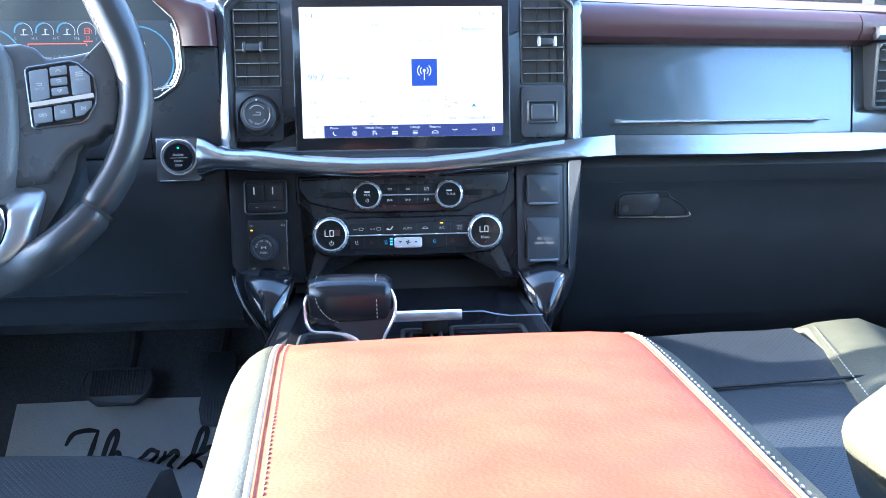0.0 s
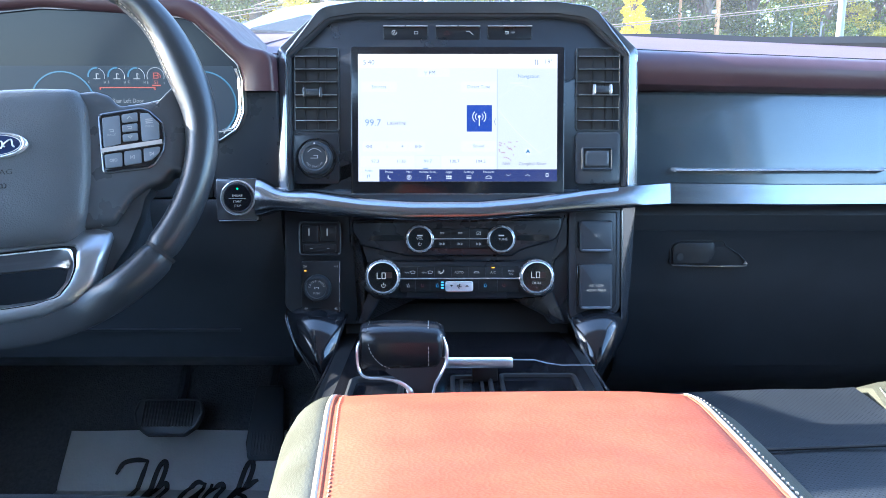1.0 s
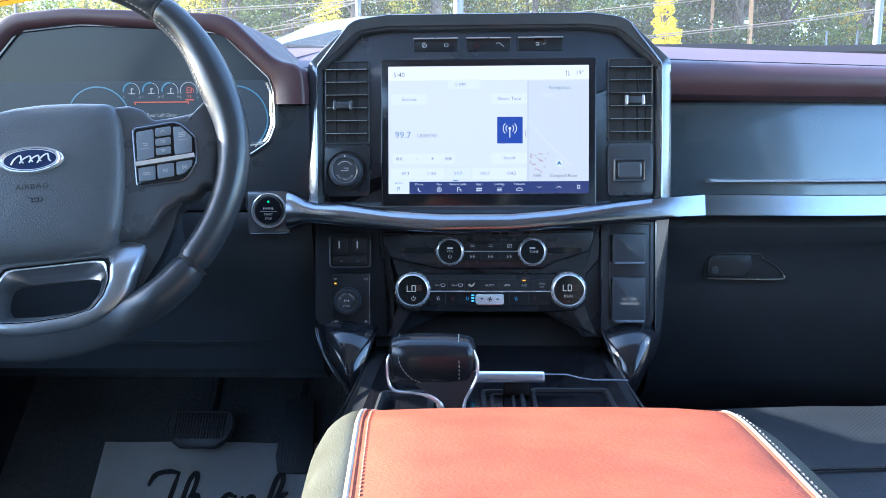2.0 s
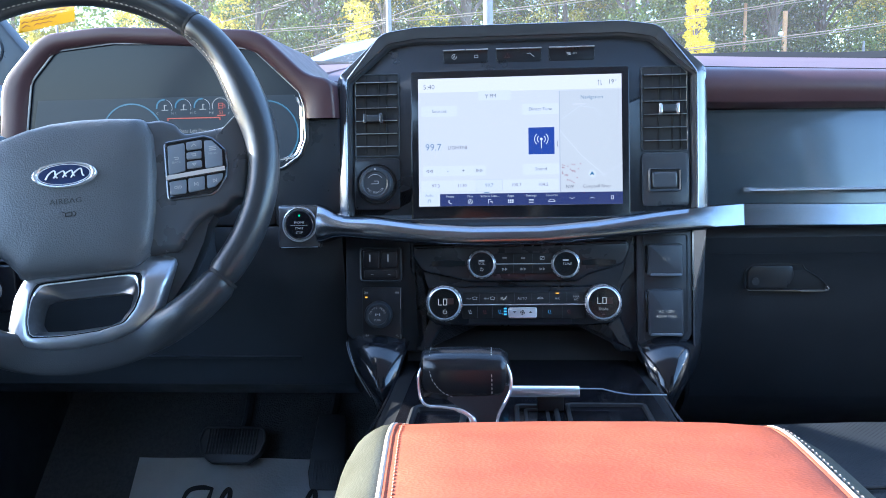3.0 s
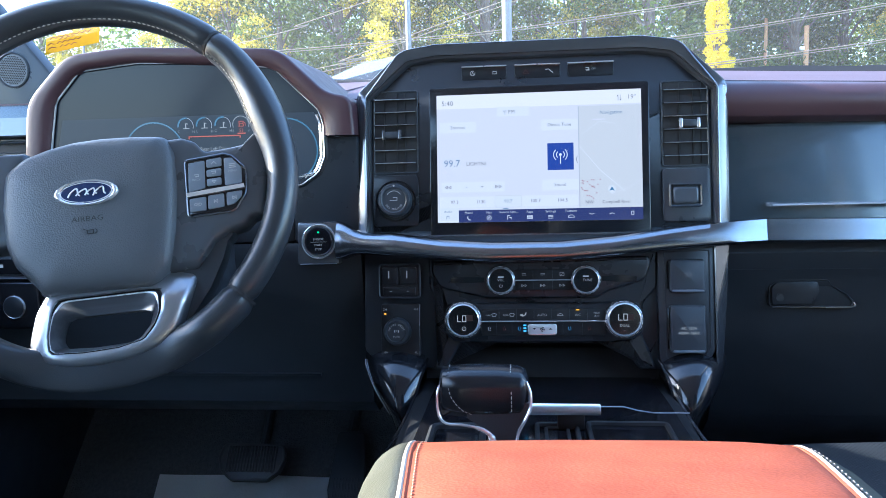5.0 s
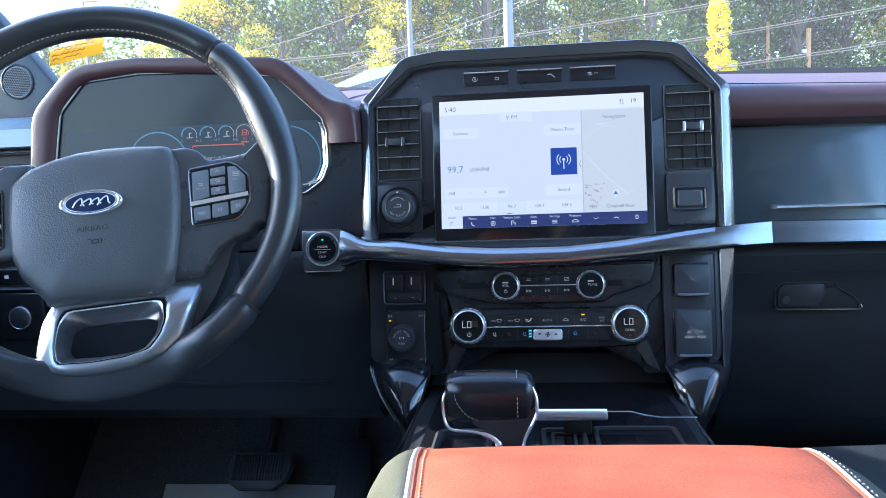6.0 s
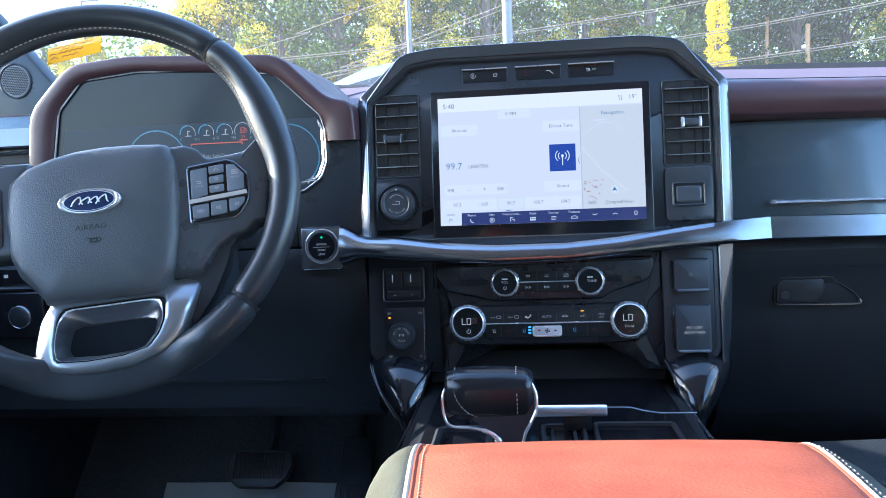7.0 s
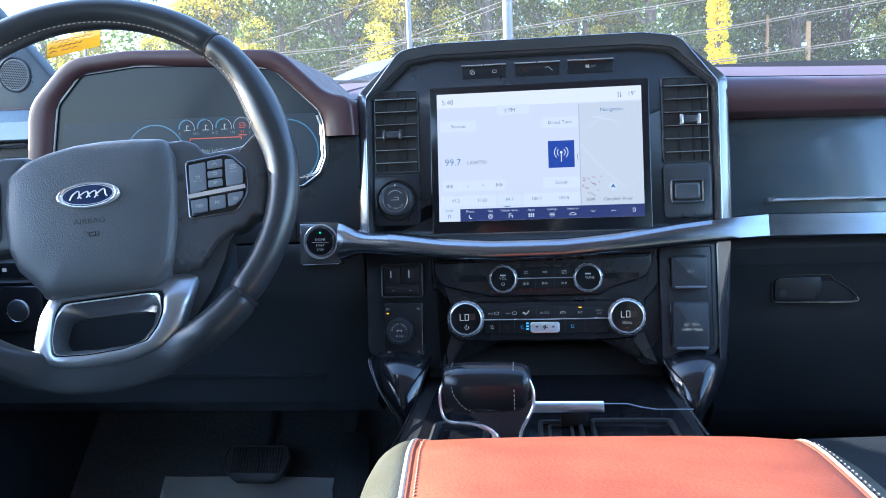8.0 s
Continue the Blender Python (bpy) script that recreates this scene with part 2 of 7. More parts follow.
# Display glow, raised so that it also stands in for the veil of haze.
CLUSTER = glowing("cluster_screen", (0.030, 0.042, 0.058), 0.75, rough=0.22)
CLUSTER_LIT = glowing("cluster_screen_lit", (0.036, 0.052, 0.075), 0.95, rough=0.3)
for screen_ in (CLUSTER, CLUSTER_LIT):
    screen_.node_tree.nodes["Principled BSDF"].inputs["Specular IOR Level"].default_value = 0.2
WINDSCREEN = clear_glass("windscreen_glass", dust=0.19)
PANE = clear_glass("side_glass")
PRIVACY = clear_glass("privacy_glass", tint=(0.16, 0.17, 0.18))
BADGE_BLUE = material("blue_enamel", (0.010, 0.022, 0.075), 0.25, coat=0.4)
ASPHALT = material("asphalt", (0.055, 0.055, 0.057), 0.9, mottle=0.3, mottle_size=1.5, grain=0.5, grain_size=0.02)
BARK = material("bark", (0.13, 0.10, 0.075), 0.9, mottle=0.4, mottle_size=0.2)
LEAF_GREEN = leaf_material("green_leaves", (0.07, 0.12, 0.012), (0.34, 0.37, 0.025))
LEAF_DARK = leaf_material("dark_leaves", (0.035, 0.070, 0.012), (0.17, 0.23, 0.022))
LEAF_GOLD = leaf_material("turning_leaves", (0.28, 0.26, 0.02), (0.75, 0.58, 0.04))
LEAF_YELLOW = leaf_material("yellow_leaves", (0.88, 0.66, 0.015), (0.98, 0.85, 0.03))
GALV = material("galvanised_steel", (0.15, 0.155, 0.16), 0.5, metal=0.4, mottle=0.15, mottle_size=0.2)
WOODPOLE = material("weathered_pole", (0.50, 0.27, 0.12), 0.85, mottle=0.3, mottle_size=0.1)
WIRE = material("pale_cable", (0.26, 0.20, 0.13), 0.7)
CARPAINT = material("silver_car_paint", (0.40, 0.42, 0.45), 0.22, metal=0.4, mottle=0.05, mottle_size=0.3, coat=0.8)
CARPAINT_BLUE = material("pale_blue_car_paint", (0.25, 0.42, 0.60), 0.3, metal=0.2, coat=0.8)
CARGLASS = material("dark_car_glass", (0.02, 0.025, 0.03), 0.05, coat=0.5)
TYRE = material("tyre_rubber", (0.02, 0.02, 0.021), 0.8)


# ---- building blocks ----
def mesh_of(name, bm, mat, smooth=35):
    bmesh.ops.recalc_face_normals(bm, faces=bm.faces)
    me = bpy.data.meshes.new(name)
    bm.to_mesh(me)
    bm.free()
    me.materials.append(mat)
    if smooth:
        me.polygons.foreach_set("use_smooth", [True] * len(me.polygons))
        me.set_sharp_from_angle(angle=radians(smooth))
    return me


def part(name, bm, mat, parent, label="", smooth=35):
    """One mesh object under a thing or under a part."""
    ob = new(name, mesh_of(name, bm, mat, smooth))
    ob.parent = parent
    if label:
        tagged(ob, label)
    return ob


def thing(name, m, label, category, group="", kind=""):
    ob = new(name)
    ob.empty_display_size = 0.05
    ob.matrix_world = m
    return tagged(ob, label, category, group, kind)


def loft(loops, caps=True, ring=True, wrap=False):
    """Skin over loops of equal count; caps close the first and last loop."""
    bm = bmesh.new()
    rows = [[bm.verts.new(p) for p in lp] for lp in loops]
    n = len(rows[0])
    pairs = list(zip(rows, rows[1:] + rows[:1])) if wrap else list(zip(rows, rows[1:]))
    for a, b in pairs:
        for i in range(n if ring else n - 1):
            j = (i + 1) % n
            bm.faces.new((a[i], a[j], b[j], b[i]))
    if caps and not wrap and ring:
        bm.faces.new(rows[0])
        bm.faces.new(list(reversed(rows[-1])))
    return bm


def rounded(pts, r, n=4):
    """A polygon with its corners rounded; r: one radius or one for each corner."""
    out = []
    k = len(pts)
    for i, p in enumerate(pts):
        rr = r[i] if isinstance(r, (list, tuple)) else r
        p = Vector(p)
        a, b = Vector(pts[i - 1]) - p, Vector(pts[(i + 1) % k]) - p
        la, lb = a.length, b.length
        a, b = a / la, b / lb
        half = math.acos(max(-1, min(1, a.dot(b)))) / 2
        d = min(rr / max(0.05, math.tan(half)), la * 0.48, lb * 0.48)
        p0, p1 = p + a * d, p + b * d
        for s in range(n + 1):
            t = s / n
            out.append(((1 - t) ** 2) * p0 + 2 * t * (1 - t) * p + t * t * p1)
    return [tuple(q) for q in out]


def inset(pts, d):
    """The outline moved inwards by d (outwards if negative)."""
    n = len(pts)
    area = sum(pts[i][0] * pts[(i + 1) % n][1] - pts[(i + 1) % n][0] * pts[i][1] for i in range(n))
    sgn = 1 if area > 0 else -1
    out = []
    for i in range(n):
        p, a, b = Vector(pts[i]), Vector(pts[i - 1]), Vector(pts[(i + 1) % n])
        e0, e1 = (p - a), (b - p)
        e0 = e0.normalized() if e0.length > 1e-9 else e1.normalized()
        e1 = e1.normalized() if e1.length > 1e-9 else e0
        n0, n1 = Vector((-e0.y, e0.x)) * sgn, Vector((-e1.y, e1.x)) * sgn
        m = n0 + n1
        m = m / max(0.35, m.dot(n0)) if m.length > 1e-6 else n0
        out.append(tuple(p + m * d))
    return out


def scaled(pts, k, c=(0.0, 0.0)):
    """The outline shrunk about a point."""
    return [(c[0] + (q[0] - c[0]) * k, c[1] + (q[1] - c[1]) * k) for q in pts]


def rounded_open(pts, r, n=5):
    """An open polyline with its inner corners rounded."""
    out = [tuple(pts[0])]
    for a, p, b in zip(pts, pts[1:], pts[2:]):
        a, p, b = Vector(a), Vector(p), Vector(b)
        d = min(r, (a - p).length * 0.48, (b - p).length * 0.48)
        p0, p1 = p + (a - p).normalized() * d, p + (b - p).normalized() * d
        for s in range(n + 1):
            t = s / n
            out.append(tuple(((1 - t) ** 2) * p0 + 2 * t * (1 - t) * p + t * t * p1))
    return out + [tuple(pts[-1])]


def between(a, b, t):
    return [tuple(Vector(p) * (1 - t) + Vector(q) * t) for p, q in zip(a, b)]


def at_y(pts, y):
    return [(p[0], y, p[1]) for p in pts]


def at_z(pts, z):
    return [(p[0], p[1], z) for p in pts]


def slab(pts, y0, y1, bev=0.0015):
    """A plate of outline (x, z) from its front y0 to its back y1, front edge rounded."""
    return loft([at_y(inset(pts, bev), y0), at_y(inset(pts, bev * 0.3), y0 + bev * 0.3), at_y(pts, y0 + bev), at_y(pts, y1)])


def hoop(outer, inner, y0, y1, bev=0.001):
    """A frame between two outlines of equal count."""
    return loft([at_y(outer, y1), at_y(outer, y0 + bev), at_y(inset(outer, bev), y0), at_y(inset(inner, -bev), y0),
                 at_y(inner, y0 + bev), at_y(inner, y1)], caps=False, wrap=True)


def polar(pts, c, n=72):
    """The outline met by n even rays from a point inside it."""
    out = []
    for i in range(n):
        a = 2 * math.pi * i / n
        d = (math.cos(a), math.sin(a))
        best = 0.0
        for p, q in zip(pts, pts[1:] + pts[:1]):
            ex, ez = q[0] - p[0], q[1] - p[1]
            den = d[0] * ez - d[1] * ex
            if abs(den) < 1e-12:
                continue
            wx, wz = p[0] - c[0], p[1] - c[1]
            k = (wx * ez - wz * ex) / den
            u = (wx * d[1] - wz * d[0]) / den
            if k > best and -1e-6 <= u <= 1 + 1e-6:
                best = k
        out.append((c[0] + best * d[0], c[1] + best * d[1]))
    return out


def rect(x0, x1, z0, z1):
    return [(x0, z0), (x1, z0), (x1, z1), (x0, z1)]


def rbox(x0, x1, y0, y1, z0, z1, r=0.003, seg=2):
    bm = bmesh.new()
    bmesh.ops.create_cube(bm, size=1)
    for v in bm.verts:
        v.co = ((x0 + x1) / 2 + v.co.x * (x1 - x0), (y0 + y1) / 2 + v.co.y * (y1 - y0), (z0 + z1) / 2 + v.co.z * (z1 - z0))
    if r:
        bmesh.ops.bevel(bm, geom=bm.edges[:], offset=min(r, 0.48 * min(x1 - x0, y1 - y0, z1 - z0)), segments=seg, profile=0.5, affect="EDGES")
    return bm


def lathe(profile, cx=0, cz=0, n=40, a0=0.0, sx=1.0):
    """Rings of (radius, y) about the y axis at (cx, cz)."""
    return loft([[(cx + sx * r * math.cos(a0 + 2 * math.pi * i / n), y, cz + r * math.sin(a0 + 2 * math.pi * i / n)) for i in range(n)]
                 for r, y in profile])


def tube(path, r, n=8, caps=True):
    """A round tube along points; r: a radius or one for each point."""
    P = [Vector(p) for p in path]
    loops = []
    side = None
    for i, p in enumerate(P):
        d = (P[min(i + 1, len(P) - 1)] - P[max(i - 1, 0)]).normalized()
        if side is None:
            side = d.cross(Vector((0.13, 0.31, 0.94))).normalized()
        side = (side - d * side.dot(d)).normalized()
        up = d.cross(side)
        rr = r[i] if isinstance(r, (list, tuple)) else r
        loops.append([p + side * (rr * math.cos(2 * math.pi * k / n)) + up * (rr * math.sin(2 * math.pi * k / n)) for k in range(n)])
    return loft(loops, caps=caps)


def smooth_path(pts, n=6):
    """Catmull-Rom through the points."""
    P = [Vector(p) for p in pts]
    P = [2 * P[0] - P[1]] + P + [2 * P[-1] - P[-2]]
    out = []
    for i in range(1, len(P) - 2):
        a, b, c, d = P[i - 1:i + 3]
        for s in range(n):
            t = s / n
            out.append(0.5 * (2 * b + (c - a) * t + (2 * a - 5 * b + 4 * c - d) * t * t + (3 * b - a - 3 * c + d) * t ** 3))
    out.append(P[-2])
    return out


def merge(*bms):
    out = bmesh.new()
    for b in bms:
        me = bpy.data.meshes.new("tmp")
        b.to_mesh(me)
        b.free()
        out.from_mesh(me)
        bpy.data.meshes.remove(me)
    return out


def moved(bm, m):
    bm.transform(m)
    return bm


def stitches(path, length=0.004, gap=0.0025, r=0.0007):
    """A run of raised stitches along a path."""
    P = [Vector(p) for p in path]
    bms = []
    acc, nxt = 0.0, 0.0
    for a, b in zip(P, P[1:]):
        seg = (b - a).length
        d = (b - a).normalized()
        while nxt < acc + seg:
            s = a + d * (nxt - acc)
            e = s + d * length
            mid = (s + e) / 2
            bms.append(tube([s, mid, e], [r * 0.4, r, r * 0.4], 5))
            nxt += length + gap
        acc += seg
    return merge(*bms)


def lettering(words, size, x, z, y, mat, parent, align="CENTER", shear=0.0, name="lettering", stretch=1.0, m=None):
    """Words standing in the plane y, facing -y; size is the height of capitals."""
    cu = bpy.data.curves.new("words", "FONT")
    cu.body = words
    cu.size = size * 1.42
    cu.align_x, cu.align_y = align, "CENTER"
    cu.shear = shear
    cu.resolution_u = 2
    cu.offset = -0.014 * size
    tmp = bpy.data.objects.new("words", cu)
    scene.collection.objects.link(tmp)
    bpy.context.view_layer.update()
    me = bpy.data.meshes.new_from_object(tmp.evaluated_get(bpy.context.evaluated_depsgraph_get()))
    bpy.data.objects.remove(tmp)
    bpy.data.curves.remove(cu)
    me.transform(m if m is not None else Matrix.Translation((x, y, z)) @ Matrix.Rotation(radians(90), 4, "X") @ Matrix.Diagonal((stretch, 1, 1, 1)))
    me.materials.clear()
    me.materials.append(mat)
    me.name = name
    ob = new(name, me)
    ob.parent = parent
    return ob


def plate(x0, x1, z0, z1, y, th=0.0004, r=0.0):
    """A thin flat tile facing -y."""
    pts = rounded(rect(x0, x1, z0, z1), r, 3) if r else rect(x0, x1, z0, z1)
    return loft([at_y(pts, y), at_y(pts, y + th)])


def arc(cx, cz, r, a0, a1, w, y, th=0.0004, n=20):
    """A flat ring piece between two angles in degrees."""
    A = [radians(a0 + (a1 - a0) * i / n) for i in range(n + 1)]
    return loft([[(cx + (r - w / 2) * math.cos(a), y, cz + (r - w / 2) * math.sin(a)), (cx + (r + w / 2) * math.cos(a), y, cz + (r + w / 2) * math.sin(a)),
                  (cx + (r + w / 2) * math.cos(a), y + th, cz + (r + w / 2) * math.sin(a)), (cx + (r - w / 2) * math.cos(a), y + th, cz + (r - w / 2) * math.sin(a))] for a in A])


def line(pts, w, y, th=0.0004):
    """A flat stroke through points (x, z)."""
    bms = []
    for a, b in zip(pts, pts[1:]):
        a, b = Vector(a), Vector(b)
        d = (b - a).normalized()
        nn = Vector((-d.y, d.x)) * w / 2
        a, b = a - d * w * 0.3, b + d * w * 0.3
        q = [a - nn, b - nn, b + nn, a + nn]
        bms.append(loft([at_y(q, y), at_y(q, y + th)]))
    return merge(*bms)


STACK = pose(0, 0, 1.55, -8, 0, 0)


# ---- centre stack: upper housing with the touchscreen ----
stack = thing("center_stack", STACK, "black centre stack with lit touchscreen and satin metal surround", "dashboard unit")
OUTLINE = rounded([(-0.234, -0.112), (0.234, -0.112), (0.2350, 0.087), (0.1735, 0.1425), (0.130, 0.1488), (-0.130, 0.1488), (-0.1735, 0.1425), (-0.2350, 0.087)],
                  [0.004, 0.004, 0.022, 0.035, 0.05, 0.05, 0.035, 0.022], 6)
IN1 = inset(OUTLINE, 0.0150)
IN2 = inset(OUTLINE, 0.0210)
part("housing", loft([at_y(inset(OUTLINE, 0.006), 0.16), at_y(inset(OUTLINE, 0.0035), 0.012), at_y(IN2, 0.010)]), SOFT, stack)
def turned(d, y_side, y_top):
    """An outline of the surround: its sides turn outwards, its top stays flat."""
    return [(x, y_side + (y_top - y_side) * max(0.0, min(1.0, (z - 0.075) / 0.05)), z) for x, z in inset(OUTLINE, d)]


part("surround", loft([at_y(inset(OUTLINE, 0.003), 0.020), at_y(OUTLINE, 0.006), turned(0.0004, 0.0015, -0.0050), turned(0.0018, -0.0004, -0.0078),
                       turned(0.0125, -0.0066, -0.0058), turned(0.0142, -0.0068, -0.0052), at_y(IN1, -0.005), at_y(IN1, 0.012)], caps=False), FRAMEMETAL, stack, "satin metal surround of the stack")
def ridge(d_side, d_top, y_side, y_top):
    """A line of the surround that runs along the inner ridge of its sides and the outer edge of its top."""
    out = []
    for (xs, zs), (xt, zt) in zip(inset(OUTLINE, d_side), inset(OUTLINE, d_top)):
        k = max(0.0, min(1.0, (zt - 0.088) / 0.045))
        out.append((xs + (xt - xs) * k, y_side + (y_top - y_side) * k, zs + (zt - zs) * k))
    return out


# Paler metal strip that stands in for the thin highlight on the edges.
part("surround_highlight", loft([ridge(0.0128, 0.0006, -0.0060, -0.0052), ridge(0.0131, 0.0010, -0.0075, -0.0078), ridge(0.0143, 0.0018, -0.0078, -0.0083), ridge(0.0149, 0.0023, -0.0058, -0.0070)], caps=False), EDGE_HIGHLIGHT, stack, "highlight put in along the ridge of the surround", smooth=60)
part("inner_rim", loft([at_y(IN1, -0.002), at_y(inset(OUTLINE, 0.0180), -0.001), at_y(IN2, 0.004), at_y(IN2, 0.012)], caps=False), TRIM, stack)
part("face", slab(inset(OUTLINE, 0.0200), 0.003, 0.011, 0.001), FACE, stack)
# three pairs of buttons over the screen
for bx0, bx1, icons in ((-0.0965, -0.0385, "AC"), (-0.0285, 0.0295, "HB"), (0.0385, 0.0965, "T")):
    bt = part("button", slab(rounded(rect(bx0, bx1, 0.1020, 0.1185), 0.003, 3), 0.0026, 0.006, 0.0004), FACE, stack)
    mid = (bx0 + bx1) / 2
    halves = ((bx0, mid - 0.0006), (mid + 0.0006, bx1)) if icons != "T" else ((bx0, bx1),)
    for h0, h1 in halves:
        part("chrome_strip", rbox(h0, h1, -0.0016, 0.003, 0.1176, 0.1194, 0.0006, 1), CHROME, bt, "thin chrome strip")
    for ex in (bx0, bx1):
        part("side_line", line([(ex + (0.0004 if ex < mid else -0.0004), 0.1165), (ex + (0.0006 if ex < mid else -0.0006), 0.1080), (ex + (0.0022 if ex < mid else -0.0022), 0.1035)], 0.0006, 0.0012), TRIM, bt)
    for k, ic in enumerate(icons):
        ix = mid + (-0.0145, 0.0145)[k] if len(icons) > 1 else mid
        if ic == "A":
            part("icon", merge(arc(ix, 0.1105, 0.0030, 60, 380, 0.0006, 0.0012), line([(ix - 0.0012, 0.109), (ix, 0.1122), (ix + 0.0012, 0.109)], 0.0006, 0.0012)), PRINT, bt)
        elif ic == "C":
            part("icon", line([(ix - 0.003, 0.1088), (ix + 0.0015, 0.1088), (ix + 0.0015, 0.1118), (ix - 0.003, 0.1118), (ix - 0.003, 0.1088)], 0.0006, 0.0012), PRINT, bt)
        elif ic == "H":
            part("icon", line([(ix - 0.0035, 0.108), (ix + 0.0035, 0.108), (ix, 0.1135), (ix - 0.0035, 0.108)], 0.0008, 0.0012), DIMRED, bt, "red hazard triangle mark")
        elif ic == "B":
            part("icon", line([(ix - 0.004, 0.112), (ix, 0.1125), (ix + 0.003, 0.1095), (ix + 0.005, 0.108)], 0.0008, 0.0012), PRINT, bt)
        else:
            part("icon", merge(line([(ix - 0.006, 0.112), (ix - 0.002, 0.112), (ix - 0.002, 0.110), (ix - 0.006, 0.110)], 0.0006, 0.0012),
                               line([(ix - 0.005, 0.1085), (ix - 0.001, 0.1092)], 0.0006, 0.0012)), PRINT, bt)
            lettering("OFF", 0.0022, ix + 0.004, 0.1105, 0.0012, PRINT, bt)

# vents either side of the screen
for sx, vx0, vx1 in ((-1, -0.2125, -0.1535), (1, 0.1535, 0.2115)):
    V = rounded(rect(vx0, vx1, -0.0165, 0.0915), 0.004, 3)
    vent = part("air_vent", hoop(V, inset(V, 0.002), 0.0012, 0.004, 0.0006), TRIM, stack)
    part("vent_back", slab(inset(V, 0.001), 0.0022, 0.0035, 0.0003), RECESS, vent)
    for i in range(6):
        z = 0.0795 - i * 0.0165
        part("slat_edge", rbox(vx0 + 0.003, vx1 - 0.003, -0.0030, -0.0018, z - 0.0006, z + 0.0004, 0), METAL, vent)
        part("slat", loft([[(vx0 + 0.002, y, z + dz) for y, dz in ((-0.0022, -0.0006), (-0.0022, 0.0004), (0.0018, 0.0010), (0.0018, 0.0000))],
                           [(vx1 - 0.002, y, z + dz) for y, dz in ((-0.0022, -0.0006), (-0.0022, 0.0004), (0.0018, 0.0010), (0.0018, 0.0000))]]), RECESS, vent)
    cx = (vx0 + vx1) / 2 + sx * 0.004
    for fx in (-0.011, 0.006, 0.016):
        part("fin", rbox(cx + fx - 0.0004, cx + fx + 0.0004, 0.0006, 0.003, -0.013, 0.088, 0), RECESS, vent)
    sz = 0.0365 if sx > 0 else 0.0325
    part("slider", rbox(cx - 0.009, cx + 0.009, -0.0072, -0.001, sz - 0.0045, sz + 0.0045, 0.0015), SOFT, vent)
    # Left ends get darker metal, the weaker glint there put into the colour.
    for ex in (-0.0105, 0.0105):
        part("slider_end", rbox(cx + ex - 0.002, cx + ex + 0.002, -0.0078, -0.002, sz - 0.0062, sz + 0.0062, 0.001), CHROME if sx > 0 else FRAMEMETAL, vent, "slider end with its glint in the colour")
    P = rounded(rect(vx0, vx1, -0.0850, -0.0185), 0.006, 3)
    if sx > 0:
        panel = part("storage_panel", slab(P, -0.0005, 0.006, 0.0015), TRIM, stack)
        R = rounded(rect(0.1605, 0.2015, -0.0675, -0.0375), 0.004, 3)
        part("switch_rim", hoop(R, inset(R, 0.0030), -0.004, 0.000, 0.0015), SOFT, panel)
        part("switch_key", loft([at_y(rounded(rect(0.1655 + d, 0.1965 - d, -0.0628 + d, -0.0422 - d), 0.0035, 3), y) for d, y in ((0, 0.0), (0, -0.0022), (0.0010, -0.0034), (0.0030, -0.0036), (0.0060, -0.0032))]), SPOKE, panel, "satin metal release switch", smooth=80)
    else:
        panel = part("knob_panel", slab(P, -0.0005, 0.006, 0.0015), FACE, stack)
        kx, kz = -0.1835, -0.0520
        part("knob_well", lathe([(0.0265, 0.002), (0.0265, -0.0015), (0.0248, -0.0015), (0.0240, 0.001)], kx, kz, 44), PIANO, panel)
        knob = part("trailer_knob", lathe([(0.0215, 0.0), (0.0212, -0.013), (0.0195, -0.0155), (0.0165, -0.0160), (0.0150, -0.0148), (0.0001, -0.0148)], kx, kz, 44), SOFT, panel)
        part("mark", lathe([(0.0012, -0.016), (0.0012, -0.0166), (0.0001, -0.0166)], kx, kz + 0.0182, 10), PRINT, knob)
        part("mark", merge(arc(kx, kz + 0.001, 0.0105, 35, 145, 0.0006, -0.0154), line([(kx - 0.005, kz - 0.0005), (kx + 0.004, kz - 0.0005), (kx + 0.004, kz + 0.003), (kx - 0.001, kz + 0.003)], 0.0007, -0.0154)), PRINT, knob)
        for i, ch in enumerate("PRO TRAILER"):
            if ch != " ":
                a = radians(215 + i * 11.0)
                lettering(ch, 0.0026, 0, 0, 0, PRINT, knob, m=Matrix.Translation((kx + 0.0118 * math.cos(a), -0.0152, kz + 0.0118 * math.sin(a))) @ Matrix.Rotation(-(a + math.pi / 2), 4, "Y") @ Matrix.Rotation(radians(90), 4, "X"))

# the touchscreen
G = rounded(rect(-0.138, 0.138, -0.104, 0.0915), 0.004, 3)
touch = part("touchscreen", slab(G, -0.004, 0.004, 0.001), PIANO, stack, "glossy black touchscreen glass")
SW, SH = 0.1285, 0.0818


def sx_(f):
    return -SW + 2 * SW * f


def sz_(f):
    return SH - 2 * SH * f


def tile(name, f0, f1, g0, g1, y, mat, r=0.0):
    return part(name, plate(sx_(f0), sx_(f1), sz_(g1), sz_(g0), y, 0.0002, r), mat, touch, smooth=0)


def word(s, size, f, g, mat, y=-0.0054, align="CENTER", stretch=1.0):
    return lettering(s, size, sx_(f), sz_(g), y, mat, touch, align, stretch=stretch)


tile("display", 0, 1, 0, 1, -0.0042, LCD)
tile("status_bar", 0, 1, 0, 0.11, -0.0045, LCD_LIGHT)
tile("map_panel", 0.70, 1.0, 0.12, 0.905, -0.0046, LCD_MAP)
tile("map_divider", 0.696, 0.7005, 0.12, 0.905, -0.0050, LCD_RULE)
